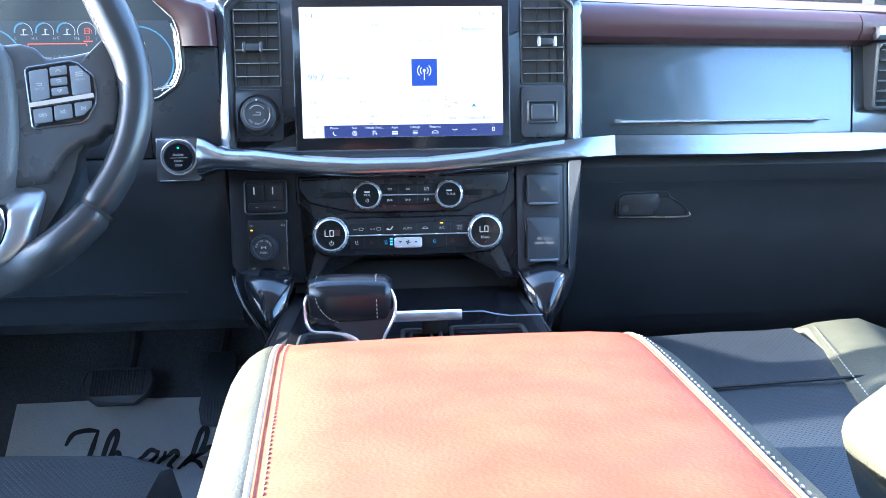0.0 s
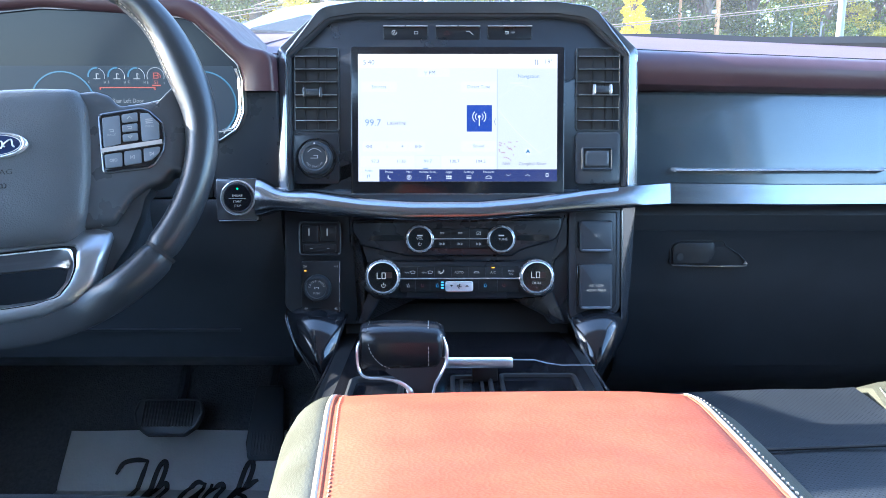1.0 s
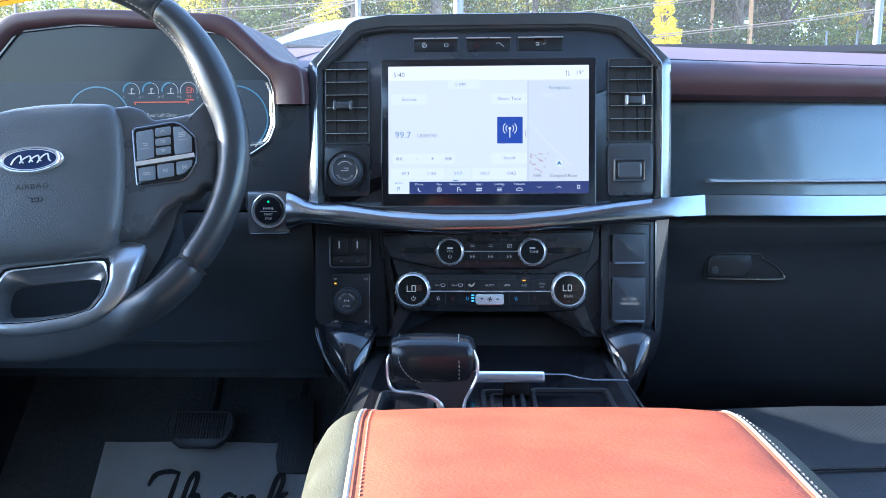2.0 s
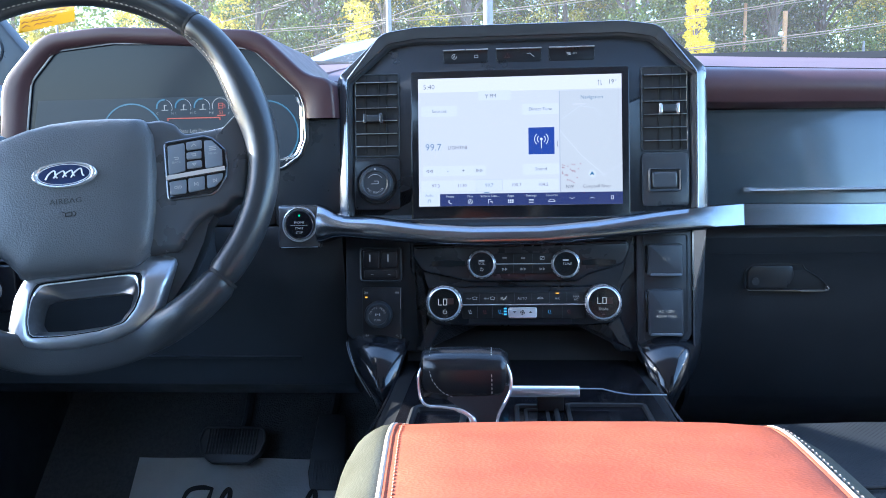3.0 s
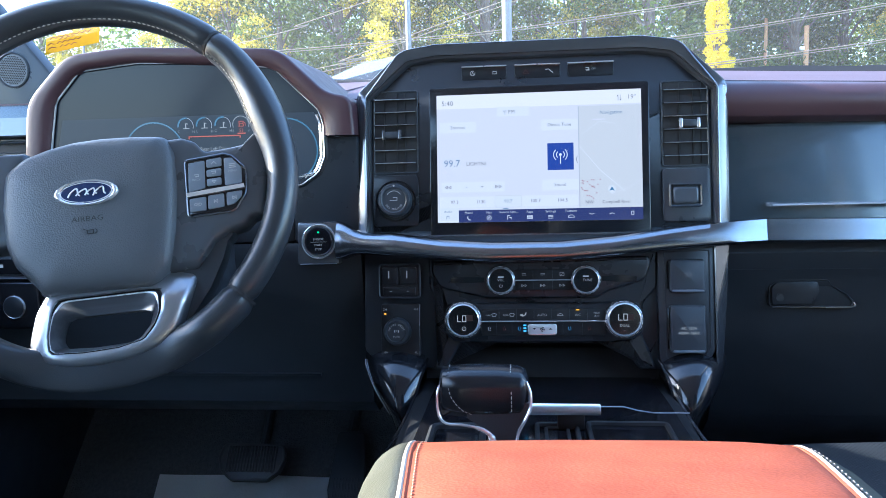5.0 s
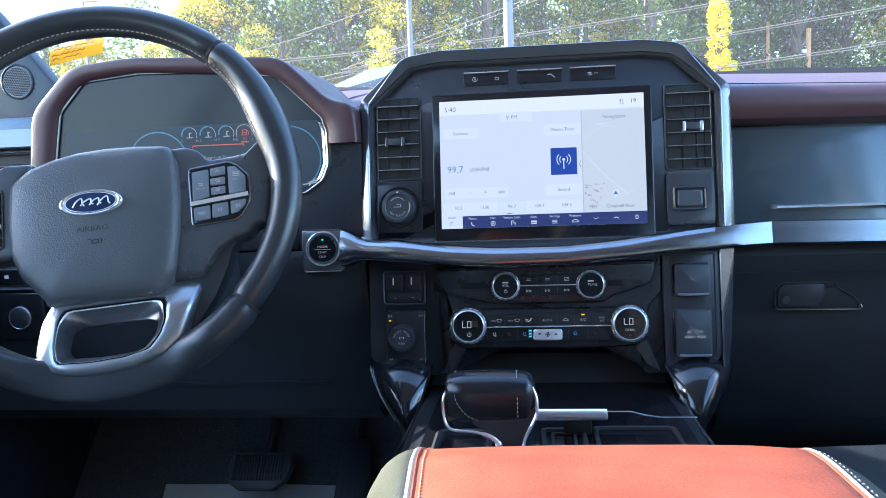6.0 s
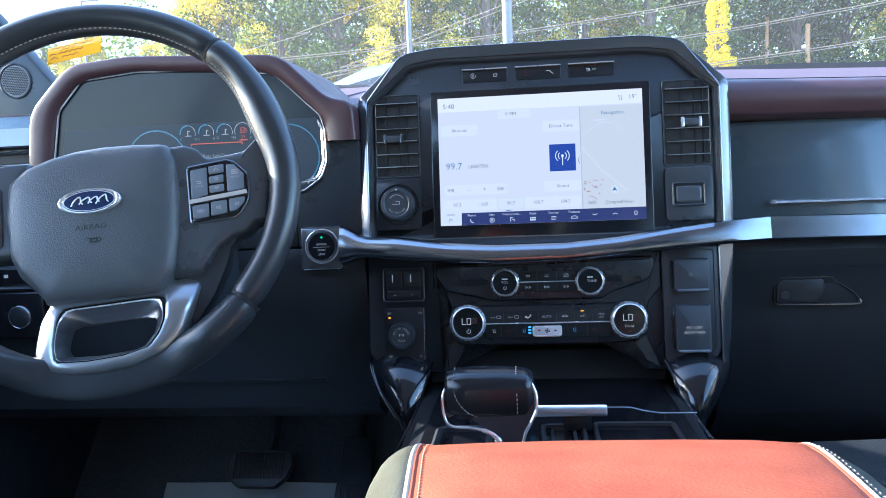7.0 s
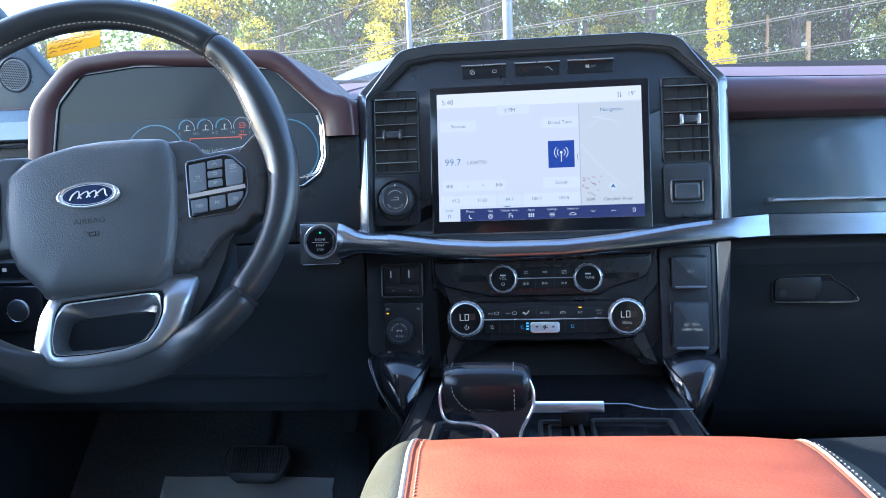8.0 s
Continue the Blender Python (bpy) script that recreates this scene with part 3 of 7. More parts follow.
part("divider_mark", line([(sx_(0.690), sz_(0.505)), (sx_(0.684), sz_(0.53)), (sx_(0.690), sz_(0.555))], 0.0005, -0.0054), LCD_INK, touch)
tile("fm_tab", 0.30, 0.46, 0.105, 0.18, -0.0046, LCD_SOFT)
tile("sources_button", 0.015, 0.195, 0.215, 0.30, -0.0046, LCD_SOFT, 0.002)
tile("tune_button", 0.515, 0.695, 0.215, 0.30, -0.0046, LCD_SOFT, 0.002)
tile("sound_button", 0.515, 0.695, 0.68, 0.765, -0.0046, LCD_SOFT, 0.002)
tile("seek_bar", 0.02, 0.335, 0.685, 0.765, -0.0046, LCD_SOFT, 0.002)
tile("preset_bar", 0.01, 0.69, 0.80, 0.885, -0.0046, LCD_SOFT, 0.002)
tile("preset_rim", 0.283, 0.417, 0.795, 0.888, -0.0048, LCD_MAP, 0.002)
tile("preset_key", 0.286, 0.414, 0.799, 0.884, -0.0050, LCD_ROAD, 0.002)
tile("preset_mark", 0.325, 0.350, 0.893, 0.899, -0.0050, LCD_ACCENT)
tile("radio_tile", 0.545, 0.672, 0.40, 0.608, -0.0050, LCD_BLUE, 0.0008)
tile("tab_bar", 0.105, 1.0, 0.905, 1.0, -0.0050, LCD_BAR)
tile("audio_tab", 0, 0.105, 0.885, 1.0, -0.0050, LCD_ROAD)
word("5:40", 0.0062, 0.025, 0.068, LCD_INK, align="LEFT")
word("19°", 0.0056, 0.955, 0.062, LCD_INK)
part("arrows", line([(sx_(0.890), sz_(0.085)), (sx_(0.890), sz_(0.045)), (sx_(0.885), sz_(0.055))], 0.0005, -0.0054), LCD_INK, touch)
part("arrows", line([(sx_(0.900), sz_(0.045)), (sx_(0.900), sz_(0.085)), (sx_(0.905), sz_(0.075))], 0.0005, -0.0054), LCD_INK, touch)
word("FM", 0.0048, 0.372, 0.148, LCD_INK)
word("Sources", 0.0042, 0.105, 0.258, LCD_INK)
word("Direct Tune", 0.0042, 0.605, 0.258, LCD_INK)
word("Navigation", 0.0046, 0.855, 0.175, LCD_ACCENT)
word("Sound", 0.0042, 0.605, 0.722, LCD_INK)
word("99.7", 0.0086, 0.033, 0.540, LCD_ACCENT, align="LEFT")
word("LIGHTNI", 0.0046, 0.145, 0.545, LCD_INK, align="LEFT")
for s, f in (("97.3", 0.085), ("1130", 0.215), ("100.7", 0.483), ("104.5", 0.615)):
    word(s, 0.0042, f, 0.842, LCD_INK)
word("99.7", 0.0042, 0.35, 0.842, LCD_ACCENT)
word("NW", 0.0040, 0.745, 0.862, LCD_INK)
word("Campbell River", 0.0040, 0.875, 0.862, LCD_INK)
word("Audio", 0.0030, 0.052, 0.915, LCD_ACCENT)
for s, f in (("Phone", 0.155), ("Nav", 0.255), ("Vehicle Setti...", 0.352), ("Apps", 0.455), ("Settings", 0.556), ("Features", 0.656)):
    word(s, 0.0030, f, 0.926, LCD_WHITE)
word("-", 0.0050, 0.145, 0.725, LCD_INK)
word("+", 0.0050, 0.222, 0.725, LCD_INK)
for f, d in ((0.062, -1), (0.300, 1)):
    for o in (-0.012, 0.006):
        x, z = sx_(f + o), sz_(0.725)
        part("skip_mark", line([(x, z + 0.0018), (x + d * 0.003, z), (x, z - 0.0018), (x, z + 0.0018)], 0.0005, -0.0054), LCD_INK, touch)
# the aerial sign on the blue tile
ax_, az_ = sx_(0.608), sz_(0.50)
part("aerial_mark", merge(line([(ax_, az_ + 0.001), (ax_, az_ - 0.010)], 0.0012, -0.0054), lathe([(0.0018, -0.0054), (0.0001, -0.0055)], ax_, az_ + 0.0015, 12),
                          arc(ax_, az_ + 0.0015, 0.0050, -50, 50, 0.0010, -0.0054), arc(ax_, az_ + 0.0015, 0.0050, 130, 230, 0.0010, -0.0054),
                          arc(ax_, az_ + 0.0015, 0.0085, -48, 48, 0.0010, -0.0054), arc(ax_, az_ + 0.0015, 0.0085, 132, 228, 0.0010, -0.0054)), LCD_WHITE, touch)
part("aerial_mark", merge(line([(sx_(0.340), sz_(0.140)), (sx_(0.340), sz_(0.165))], 0.0005, -0.0054), arc(sx_(0.340), sz_(0.140), 0.0015, -50, 50, 0.0004, -0.0054),
                          arc(sx_(0.340), sz_(0.140), 0.0015, 130, 230, 0.0004, -0.0054)), LCD_INK, touch)
# map: roads, place marks, heading arrow
part("map_road", merge(line([(sx_(0.70), sz_(0.43)), (sx_(0.80), sz_(0.62)), (sx_(0.915), sz_(0.78))], 0.0011, -0.0050), line([(sx_(0.71), sz_(0.34)), (sx_(0.80), sz_(0.24)), (sx_(0.87), sz_(0.26)), (sx_(0.90), sz_(0.33))], 0.0007, -0.0050)), LCD_ROAD, touch)
part("map_coast", line([(sx_(0.85), sz_(0.80)), (sx_(0.93), sz_(0.76)), (sx_(1.0), sz_(0.69))], 0.0006, -0.0050), LCD, touch)
part("map_label_bar", plate(sx_(0.762), sx_(0.825), sz_(0.233), sz_(0.222), -0.0052, 0.0002), LCD, touch, smooth=0)
rng = random.Random(7)
part("map_marks", merge(*[plate(x - 0.0006, x + 0.0006, z - 0.0006, z + 0.0006, -0.0053, 0.0002) for x, z in
                          [(sx_(rng.uniform(0.705, 0.80)), sz_(rng.uniform(0.68, 0.84))) for _ in range(24)]]), LCD_RED, touch, smooth=0)
part("arrow_disc", lathe([(0.0048, -0.0052), (0.0048, -0.0053), (0.0001, -0.0053)], sx_(0.853), sz_(0.765), 20), LCD_ROAD, touch)
part("heading_arrow", loft([at_y([(sx_(0.853) - 0.0032, sz_(0.765) - 0.0022), (sx_(0.853), sz_(0.765) - 0.0008), (sx_(0.853) + 0.0032, sz_(0.765) - 0.0022), (sx_(0.853), sz_(0.765) + 0.0032)], y) for y in (-0.0056, -0.0054)]), LCD_ACCENT, touch, smooth=0)
# icons of the tab bar
iz = sz_(0.968)
part("icon", line([(sx_(0.150), iz + 0.0022), (sx_(0.150) - 0.0004, iz), (sx_(0.150) + 0.0015, iz - 0.002), (sx_(0.150) + 0.0032, iz - 0.0022)], 0.0010, -0.0054), LCD_WHITE, touch)
part("icon", merge(arc(sx_(0.255), iz, 0.0028, 0, 360, 0.0006, -0.0054), line([(sx_(0.255) - 0.0013, iz - 0.0014), (sx_(0.255), iz + 0.0016), (sx_(0.255) + 0.0013, iz - 0.0014)], 0.0006, -0.0054)), LCD_WHITE, touch)
part("icon", merge(line([(sx_(0.346), iz - 0.0024), (sx_(0.346), iz + 0.0024), (sx_(0.346) + 0.003, iz + 0.0024)], 0.0008, -0.0054), line([(sx_(0.346) + 0.002, iz), (sx_(0.346) + 0.0045, iz), (sx_(0.346) + 0.0045, iz - 0.0022)], 0.0008, -0.0054)), LCD_WHITE, touch)
part("icon", merge(*[plate(sx_(0.455) + i * 0.0026 - 0.0009, sx_(0.455) + i * 0.0026 + 0.0009, iz + j * 0.0026 - 0.0009, iz + j * 0.0026 + 0.0009, -0.0054) for i in (-1, 0, 1) for j in (-0.5, 0.5)]), LCD_WHITE, touch)
part("icon", merge(*[line([(sx_(0.556) - 0.003, iz + j), (sx_(0.556) + 0.003, iz + j)], 0.0006, -0.0054) for j in (-0.0018, 0, 0.0018)]), LCD_WHITE, touch)
part("icon", line([(sx_(0.656) - 0.004, iz - 0.0012), (sx_(0.656) - 0.0035, iz + 0.0006), (sx_(0.656) - 0.001, iz + 0.0018), (sx_(0.656) + 0.0015, iz + 0.0018), (sx_(0.656) + 0.004, iz), (sx_(0.656) + 0.004, iz - 0.0012), (sx_(0.656) - 0.004, iz - 0.0012)], 0.0006, -0.0054), LCD_WHITE, touch)
part("icon", line([(sx_(0.755) - 0.003, iz + 0.0034), (sx_(0.755), iz + 0.0022), (sx_(0.755) + 0.003, iz + 0.0034)], 0.0007, -0.0054), LCD_WHITE, touch)
part("icon", line([(sx_(0.852) - 0.003, iz + 0.0022), (sx_(0.852), iz + 0.0034), (sx_(0.852) + 0.003, iz + 0.0022)], 0.0007, -0.0054), LCD_WHITE, touch)
part("icon", line([(sx_(0.950) - 0.0014, iz + 0.001), (sx_(0.950) + 0.0014, iz + 0.001), (sx_(0.950) + 0.0014, iz + 0.005), (sx_(0.950) - 0.0014, iz + 0.005), (sx_(0.950) - 0.0014, iz + 0.001)], 0.0007, -0.0054), LCD_WHITE, touch)
part("note_mark", merge(line([(sx_(0.045), iz - 0.001), (sx_(0.045), iz + 0.0028), (sx_(0.045) + 0.0028, iz + 0.0034), (sx_(0.045) + 0.0028, iz)], 0.0005, -0.0054)), LCD_ACCENT, touch)

# ---- lower stack: climate controls, sockets, drive switches ----
climate = thing("climate_panel", STACK, "black climate control panel with four chrome-ringed dials", "control panel")
LOW = rounded([(-0.227, -0.110), (0.214, -0.110), (0.214, -0.238), (0.198, -0.264), (0.140, -0.269), (0.123, -0.269), (0.102, -0.2340), (-0.0990, -0.2355), (-0.119, -0.269), (-0.140, -0.269), (-0.205, -0.264), (-0.227, -0.246)],
              [0.002, 0.002, 0.018, 0.02, 0.004, 0.002, 0.010, 0.010, 0.002, 0.004, 0.014, 0.014], 4)
part("carrier", slab(LOW, 0.004, 0.090, 0.004), SOFT, climate)
# side posts that run on down from the surround
part("side_post", loft([[(0.2125, 0.05, v), (0.2125, -0.0070, v), (0.2140, -0.0080, v), (xo - 0.0012, 0.0020, v), (xo, 0.006, v), (xo, 0.05, v)] for v, xo in ((-0.262, 0.222), (-0.235, 0.226), (-0.19, 0.2295), (-0.11, 0.2335))]), FRAMEMETAL, climate, "satin metal side post")
# wing-shaped centre with bevelled cheeks
W0 = rounded([(-0.142, -0.121), (0.144, -0.121), (0.144, -0.166), (0.127, -0.186), (0.124, -0.222), (0.142, -0.2675), (0.1245, -0.2685), (0.1035, -0.2330), (-0.1005, -0.2345), (-0.1205, -0.2685), (-0.136, -0.2675), (-0.121, -0.224), (-0.122, -0.186), (-0.141, -0.166)], [0.004, 0.004, 0.008, 0.012, 0.014, 0.004, 0.002, 0.012, 0.012, 0.002, 0.004, 0.014, 0.012, 0.008], 4)
for x0, x1 in ((-0.157, -0.1185), (0.1215, 0.157)):
    part("flank_plate", slab(rounded(rect(x0, x1, -0.2660, -0.1220), 0.002, 2), 0.0043, 0.012, 0.0006), PANEL_DARK, climate)
part("centre_plate", loft([at_y(W0, 0.008), at_y(W0, 0.0010), at_y(inset(W0, 0.0022), -0.0012), at_y(inset(W0, 0.0050), -0.0016)]), PANEL_DARK, climate)
U0 = rounded([(-0.1370, -0.131), (0.1345, -0.127), (0.1350, -0.141), (0.1280, -0.157), (0.0835, -0.1708), (0.0700, -0.1790), (-0.0640, -0.1790), (-0.0800, -0.1755), (-0.1250, -0.1650), (-0.1370, -0.146)], [0.004, 0.004, 0.008, 0.012, 0.01, 0.008, 0.008, 0.01, 0.012, 0.008], 4)
part("upper_wing", loft([at_y(U0, 0.002), at_y(U0, -0.006), at_y(inset(U0, 0.002), -0.0098), at_y(inset(U0, 0.005), -0.0106)]), PANEL_DARK, climate)
L0 = rounded([(-0.118, -0.184), (0.122, -0.184), (0.126, -0.222), (0.112, -0.232), (0.080, -0.2345), (-0.076, -0.2345), (-0.108, -0.233), (-0.122, -0.222)], [0.01, 0.01, 0.01, 0.008, 0.004, 0.004, 0.008, 0.01], 4)
part("lower_wing", loft([at_y(L0, 0.002), at_y(L0, -0.006), at_y(inset(L0, 0.002), -0.0098), at_y(inset(L0, 0.005), -0.0106)]), PANEL_DARK, climate)
part("storage_slot", rbox(-0.125, 0.128, 0.070, 0.088, -0.275, -0.230, 0.0), RECESS, climate, "open black storage slot")
for gx0, gx1 in ((-0.112, -0.070), (0.076, 0.118)):
    part("groove", loft([[(gx0, y, z) for y, z in ((-0.0112, -0.152), (-0.0112, -0.158), (-0.0102, -0.155))], [((gx0 + gx1) / 2, y, z) for y, z in ((-0.0118, -0.1505), (-0.0118, -0.1590), (-0.0095, -0.155))],
                         [(gx1, y, z) for y, z in ((-0.0112, -0.152), (-0.0112, -0.158), (-0.0102, -0.155))]]), PIANO, climate)


def dial(cx, cz, r, depth, words, teeth):
    """A rotary control: toothed chrome ring round a gloss face."""
    d = part("dial", lathe([(r * 1.10, -0.009), (r * 1.10, -0.0122), (r * 1.02, -0.0122)], cx, cz, 48), RECESS, climate)
    ringp = [(r * q, -0.010 - depth * k) for q, k in ((1.0, 0.0), (1.0, 0.50), (0.985, 0.66), (0.955, 0.80), (0.92, 0.91), (0.885, 0.97), (0.85, 1.0), (0.825, 0.95), (0.812, 0.68))]
    part("chrome_ring", loft([[(cx + q * math.cos(2 * math.pi * i / 60), y, cz + q * math.sin(2 * math.pi * i / 60)) for i in range(60)] for q, y in ringp], caps=False), CHROME, d, "bright chrome ring")
    teeth_bm = []
    for i in range(teeth):
        a0, a1 = 360 * (i + 0.14) / teeth, 360 * (i + 0.86) / teeth
        rows = []
        for q, y in ((r * 0.97, -0.010), (r * 1.030, -0.010), (r * 1.030, -0.010 - depth * 0.45), (r * 1.005, -0.010 - depth * 0.66), (r * 0.955, -0.010 - depth * 0.60)):
            rows.append([(cx + q * math.cos(radians(a0 + (a1 - a0) * k / 3)), y, cz + q * math.sin(radians(a0 + (a1 - a0) * k / 3))) for k in range(4)])
        teeth_bm.append(loft([[rw[k] for rw in rows] for k in range(4)]))
    part("grip_teeth", merge(*teeth_bm), CHROME, d)
    part("dial_face", lathe([(r * 0.82, -0.010 - depth * 0.70), (r * 0.80, -0.010 - depth * 0.68), (0.0001, -0.010 - depth * 0.70)], cx, cz, 40), PIANO, d)
    for s, size, ox, oz, mat in words:
        if s == "LO":
            x0_, z0_, yq = cx + ox, cz + oz - size / 2, -0.0105 - depth * 0.75
            part("lcd_letter", line([(x0_ - 0.0050, z0_ + size), (x0_ - 0.0050, z0_), (x0_ - 0.0008, z0_)], 0.0008, yq), mat, d)
            part("lcd_letter", line([(x0_ + 0.0012, z0_), (x0_ + 0.0054, z0_), (x0_ + 0.0054, z0_ + size), (x0_ + 0.0012, z0_ + size), (x0_ + 0.0012, z0_)], 0.0008, yq), mat, d)
            continue
        lettering(s, size, cx + ox, cz + oz, -0.0103 - depth * 0.75, mat, d)
    return d


d1 = dial(-0.049, -0.1560, 0.0178, 0.012, [("VOL", 0.0032, 0, 0.0005, PRINT)], 14)
part("power_mark", merge(arc(-0.049, -0.1625, 0.0019, 130, 410, 0.0004, -0.0195), line([(-0.049, -0.1622), (-0.049, -0.1600)], 0.0004, -0.0195)), PRINT, d1)
d2 = dial(0.0555, -0.1565, 0.0178, 0.012, [("TUNE", 0.0032, 0.002, 0.000, PRINT)], 16)
for d, dx in ((d1, -0.049), (d2, 0.0555)):
    part("print_bar", plate(dx - 0.0035, dx + 0.0035, -0.1525, -0.1508, -0.0194, 0.0003), PRINT, d)
d3 = dial(-0.0965, -0.2050, 0.0224, 0.015, [("LO", 0.0074, -0.002, 0.002, GAUGE_WHITE)], 20)
part("power_mark", merge(arc(-0.0965 + 0.001, -0.2155, 0.0024, 130, 410, 0.0005, -0.0218), line([(-0.0955, -0.2150), (-0.0955, -0.2122)], 0.0005, -0.0218)), GAUGE_WHITE, d3)
d4 = dial(0.1010, -0.2050, 0.0224, 0.015, [("LO", 0.0074, -0.002, 0.003, GAUGE_WHITE), ("DUAL", 0.0032, 0.000, -0.0075, GAUGE_WHITE)], 20)
part("mark_bar", plate(0.0995, 0.1025, -0.2192, -0.2184, -0.0218, 0.0003), DIMRED, d4)
for dx, dd, mx in ((-0.0965, d3, 0.007), (0.1010, d4, 0.006)):
    part("lcd_window", plate(dx + mx - 0.003, dx + mx + 0.005, -0.2060, -0.1985, -0.0214, 0.0002), DIMWINDOW, dd)
# button strips
S1 = rounded(rect(-0.0335, 0.0400, -0.1685, -0.1425), 0.002, 2)
part("audio_keys", slab(S1, -0.0135, -0.009, 0.001), RECESS, climate)
part("chrome_line", rbox(-0.0325, 0.0390, -0.0155, -0.012, -0.1566, -0.1552, 0.0005, 1), CHROME, climate, "thin chrome line")
S2 = rounded(rect(-0.0740, 0.0790, -0.2250, -0.1915), 0.002, 2)
part("climate_keys", slab(S2, -0.0135, -0.009, 0.001), RECESS, climate)
part("chrome_line", rbox(-0.0735, 0.0785, -0.0160, -0.012, -0.2078, -0.2062, 0.0005, 1), CHROME, climate, "thin chrome line")
for kx in (-0.0090, 0.0150):
    part("key_gap", merge(line([(kx, -0.1435), (kx, -0.1545)], 0.0004, -0.0138), line([(kx, -0.1575), (kx, -0.1680)], 0.0004, -0.0138)), TRIM, climate)
for i in range(6):
    kx = -0.052 + i * 0.0218
    part("key_gap", line([(kx, -0.1925), (kx, -0.2055)], 0.0004, -0.0138), TRIM, climate)
for kx in (-0.055, -0.036, 0.027, 0.051):
    part("key_gap", line([(kx, -0.2090), (kx, -0.2240)], 0.0004, -0.0138), TRIM, climate)
Y = -0.0139
for kx, s in ((-0.0202, -1), (0.0030, 0), (0.0268, 1)):
    part("icon", merge(line([(kx - 0.0025, -0.1478), (kx + 0.0025, -0.1478)], 0.0005, Y), line([(kx - 0.0025, -0.1495), (kx + 0.0025, -0.1495)], 0.0005, Y)) if s < 1 else
         line([(kx - 0.0025, -0.1507), (kx + 0.0025, -0.1507), (kx + 0.0025, -0.1470), (kx - 0.0025, -0.1470), (kx - 0.0025, -0.1507), (kx + 0.0025, -0.1470)], 0.0005, Y), PRINT, climate)
    o = 0.0014
    part("icon", merge(line([(kx - 0.003, -0.1640), (kx - 0.003, -0.1612), (kx - 0.0005, -0.1626), (kx - 0.003, -0.1640)], 0.0005, Y), line([(kx + 0.001, -0.1640), (kx + 0.001, -0.1612), (kx + 0.003, -0.1626), (kx + 0.001, -0.1640)], 0.0005, Y)), PRINT, climate)
for s, kx, size in (("MAX", -0.0655, 0.0020), ("REAR", -0.0435, 0.0020), ("AUTO", 0.0015, 0.0030), ("A/C", 0.0455, 0.0030)):
    lettering(s, size, kx, -0.1995, Y, PRINT, climate)
lettering("MAX", 0.0025, 0.0685, -0.1975, Y, PRINT, climate)
lettering("A/C", 0.0025, 0.0685, -0.2012, Y, PRINT, climate)
for kx in (-0.0582, -0.0358):
    part("icon", line([(kx - 0.002, -0.2008), (kx - 0.003, -0.1980), (kx, -0.1972), (kx + 0.003, -0.1980), (kx + 0.002, -0.2008), (kx - 0.002, -0.2008)], 0.0005, Y), PRINT, climate)
part("icon", merge(line([(-0.0225, -0.2010), (-0.0195, -0.1992), (-0.0180, -0.1965)], 0.0009, Y), line([(-0.0255, -0.1985), (-0.0225, -0.1985)], 0.0006, Y), line([(-0.0255, -0.2000), (-0.0225, -0.2000)], 0.0006, Y)), GAUGE_WHITE, climate)
part("icon", line([(0.0205, -0.2000), (0.0215, -0.1985), (0.0240, -0.1978), (0.0265, -0.1985), (0.0275, -0.2000), (0.0205, -0.2000)], 0.0006, Y), PRINT, climate)
part("indicator_lamp", plate(0.0432, 0.0472, -0.1938, -0.1925, Y - 0.0004, 0.0006), AMBER, climate, "lit amber indicator lamp")
for kx, mat in ((-0.0640, PRINT), (-0.0455, DIMRED), (-0.0265, ICE), (0.0355, ICE), (0.0595, DIMRED)):
    part("icon", merge(line([(kx - 0.0018, -0.2142), (kx - 0.0012, -0.2180), (kx + 0.0018, -0.2180)], 0.0007, Y), line([(kx + 0.0003, -0.2138), (kx + 0.0012, -0.2165)], 0.0006, Y)), mat if mat is not ICE else LCD_ACCENT, climate)
for i in range(3):
    part("fan_lamp", plate(-0.0218, -0.0182, -0.2130 - i * 0.0036, -0.2112 - i * 0.0036, Y - 0.0003, 0.0005), ICE, climate, "lit blue indicator lamp")
FAN = rounded(rect(-0.0165, 0.0195, -0.2232, -0.2105), 0.003, 3)
fan = part("fan_rocker", slab(FAN, -0.0205, -0.012, 0.002), SILVER, climate, "satin silver fan rocker")
part("rocker_lip", rbox(-0.0140, 0.0170, -0.0215, -0.019, -0.2238, -0.2222, 0.0006, 1), CHROME, fan)
for o, d in ((-0.010, -1), (0.010, 1)):
    x = 0.0015 + o
    part("arrow_mark", loft([at_y([(x - 0.0022, -0.2160 - d * 0.001), (x + 0.0022, -0.2160 - d * 0.001), (x, -0.2160 + d * 0.0012)], y) for y in (-0.0209, -0.0206)]), INK, fan)
part("fan_mark", merge(*[moved(line([(0.0004, 0.0002), (0.0010, 0.0022), (-0.0004, 0.0026)], 0.0010, -0.0209), Matrix.Translation((0.0015, 0, -0.2165)) @ Matrix.Rotation(i * math.pi / 2, 4, "Y")) for i in range(4)]), INK, fan)

# socket panel at the passenger's side
PAN = rounded([(0.1440, -0.116), (0.2130, -0.116), (0.2130, -0.2445), (0.2030, -0.2600), (0.1565, -0.2685), (0.1445, -0.2560)], [0.003, 0.003, 0.012, 0.014, 0.012, 0.008], 5)
socket_panel = part("socket_panel", slab(PAN, -0.0055, 0.004, 0.003), SOFT, climate)
PIN = rounded([(0.1520, -0.121), (0.2072, -0.121), (0.2070, -0.2415), (0.1985, -0.2535), (0.1590, -0.2600), (0.1525, -0.2520)], [0.003, 0.003, 0.010, 0.012, 0.010, 0.006], 5)
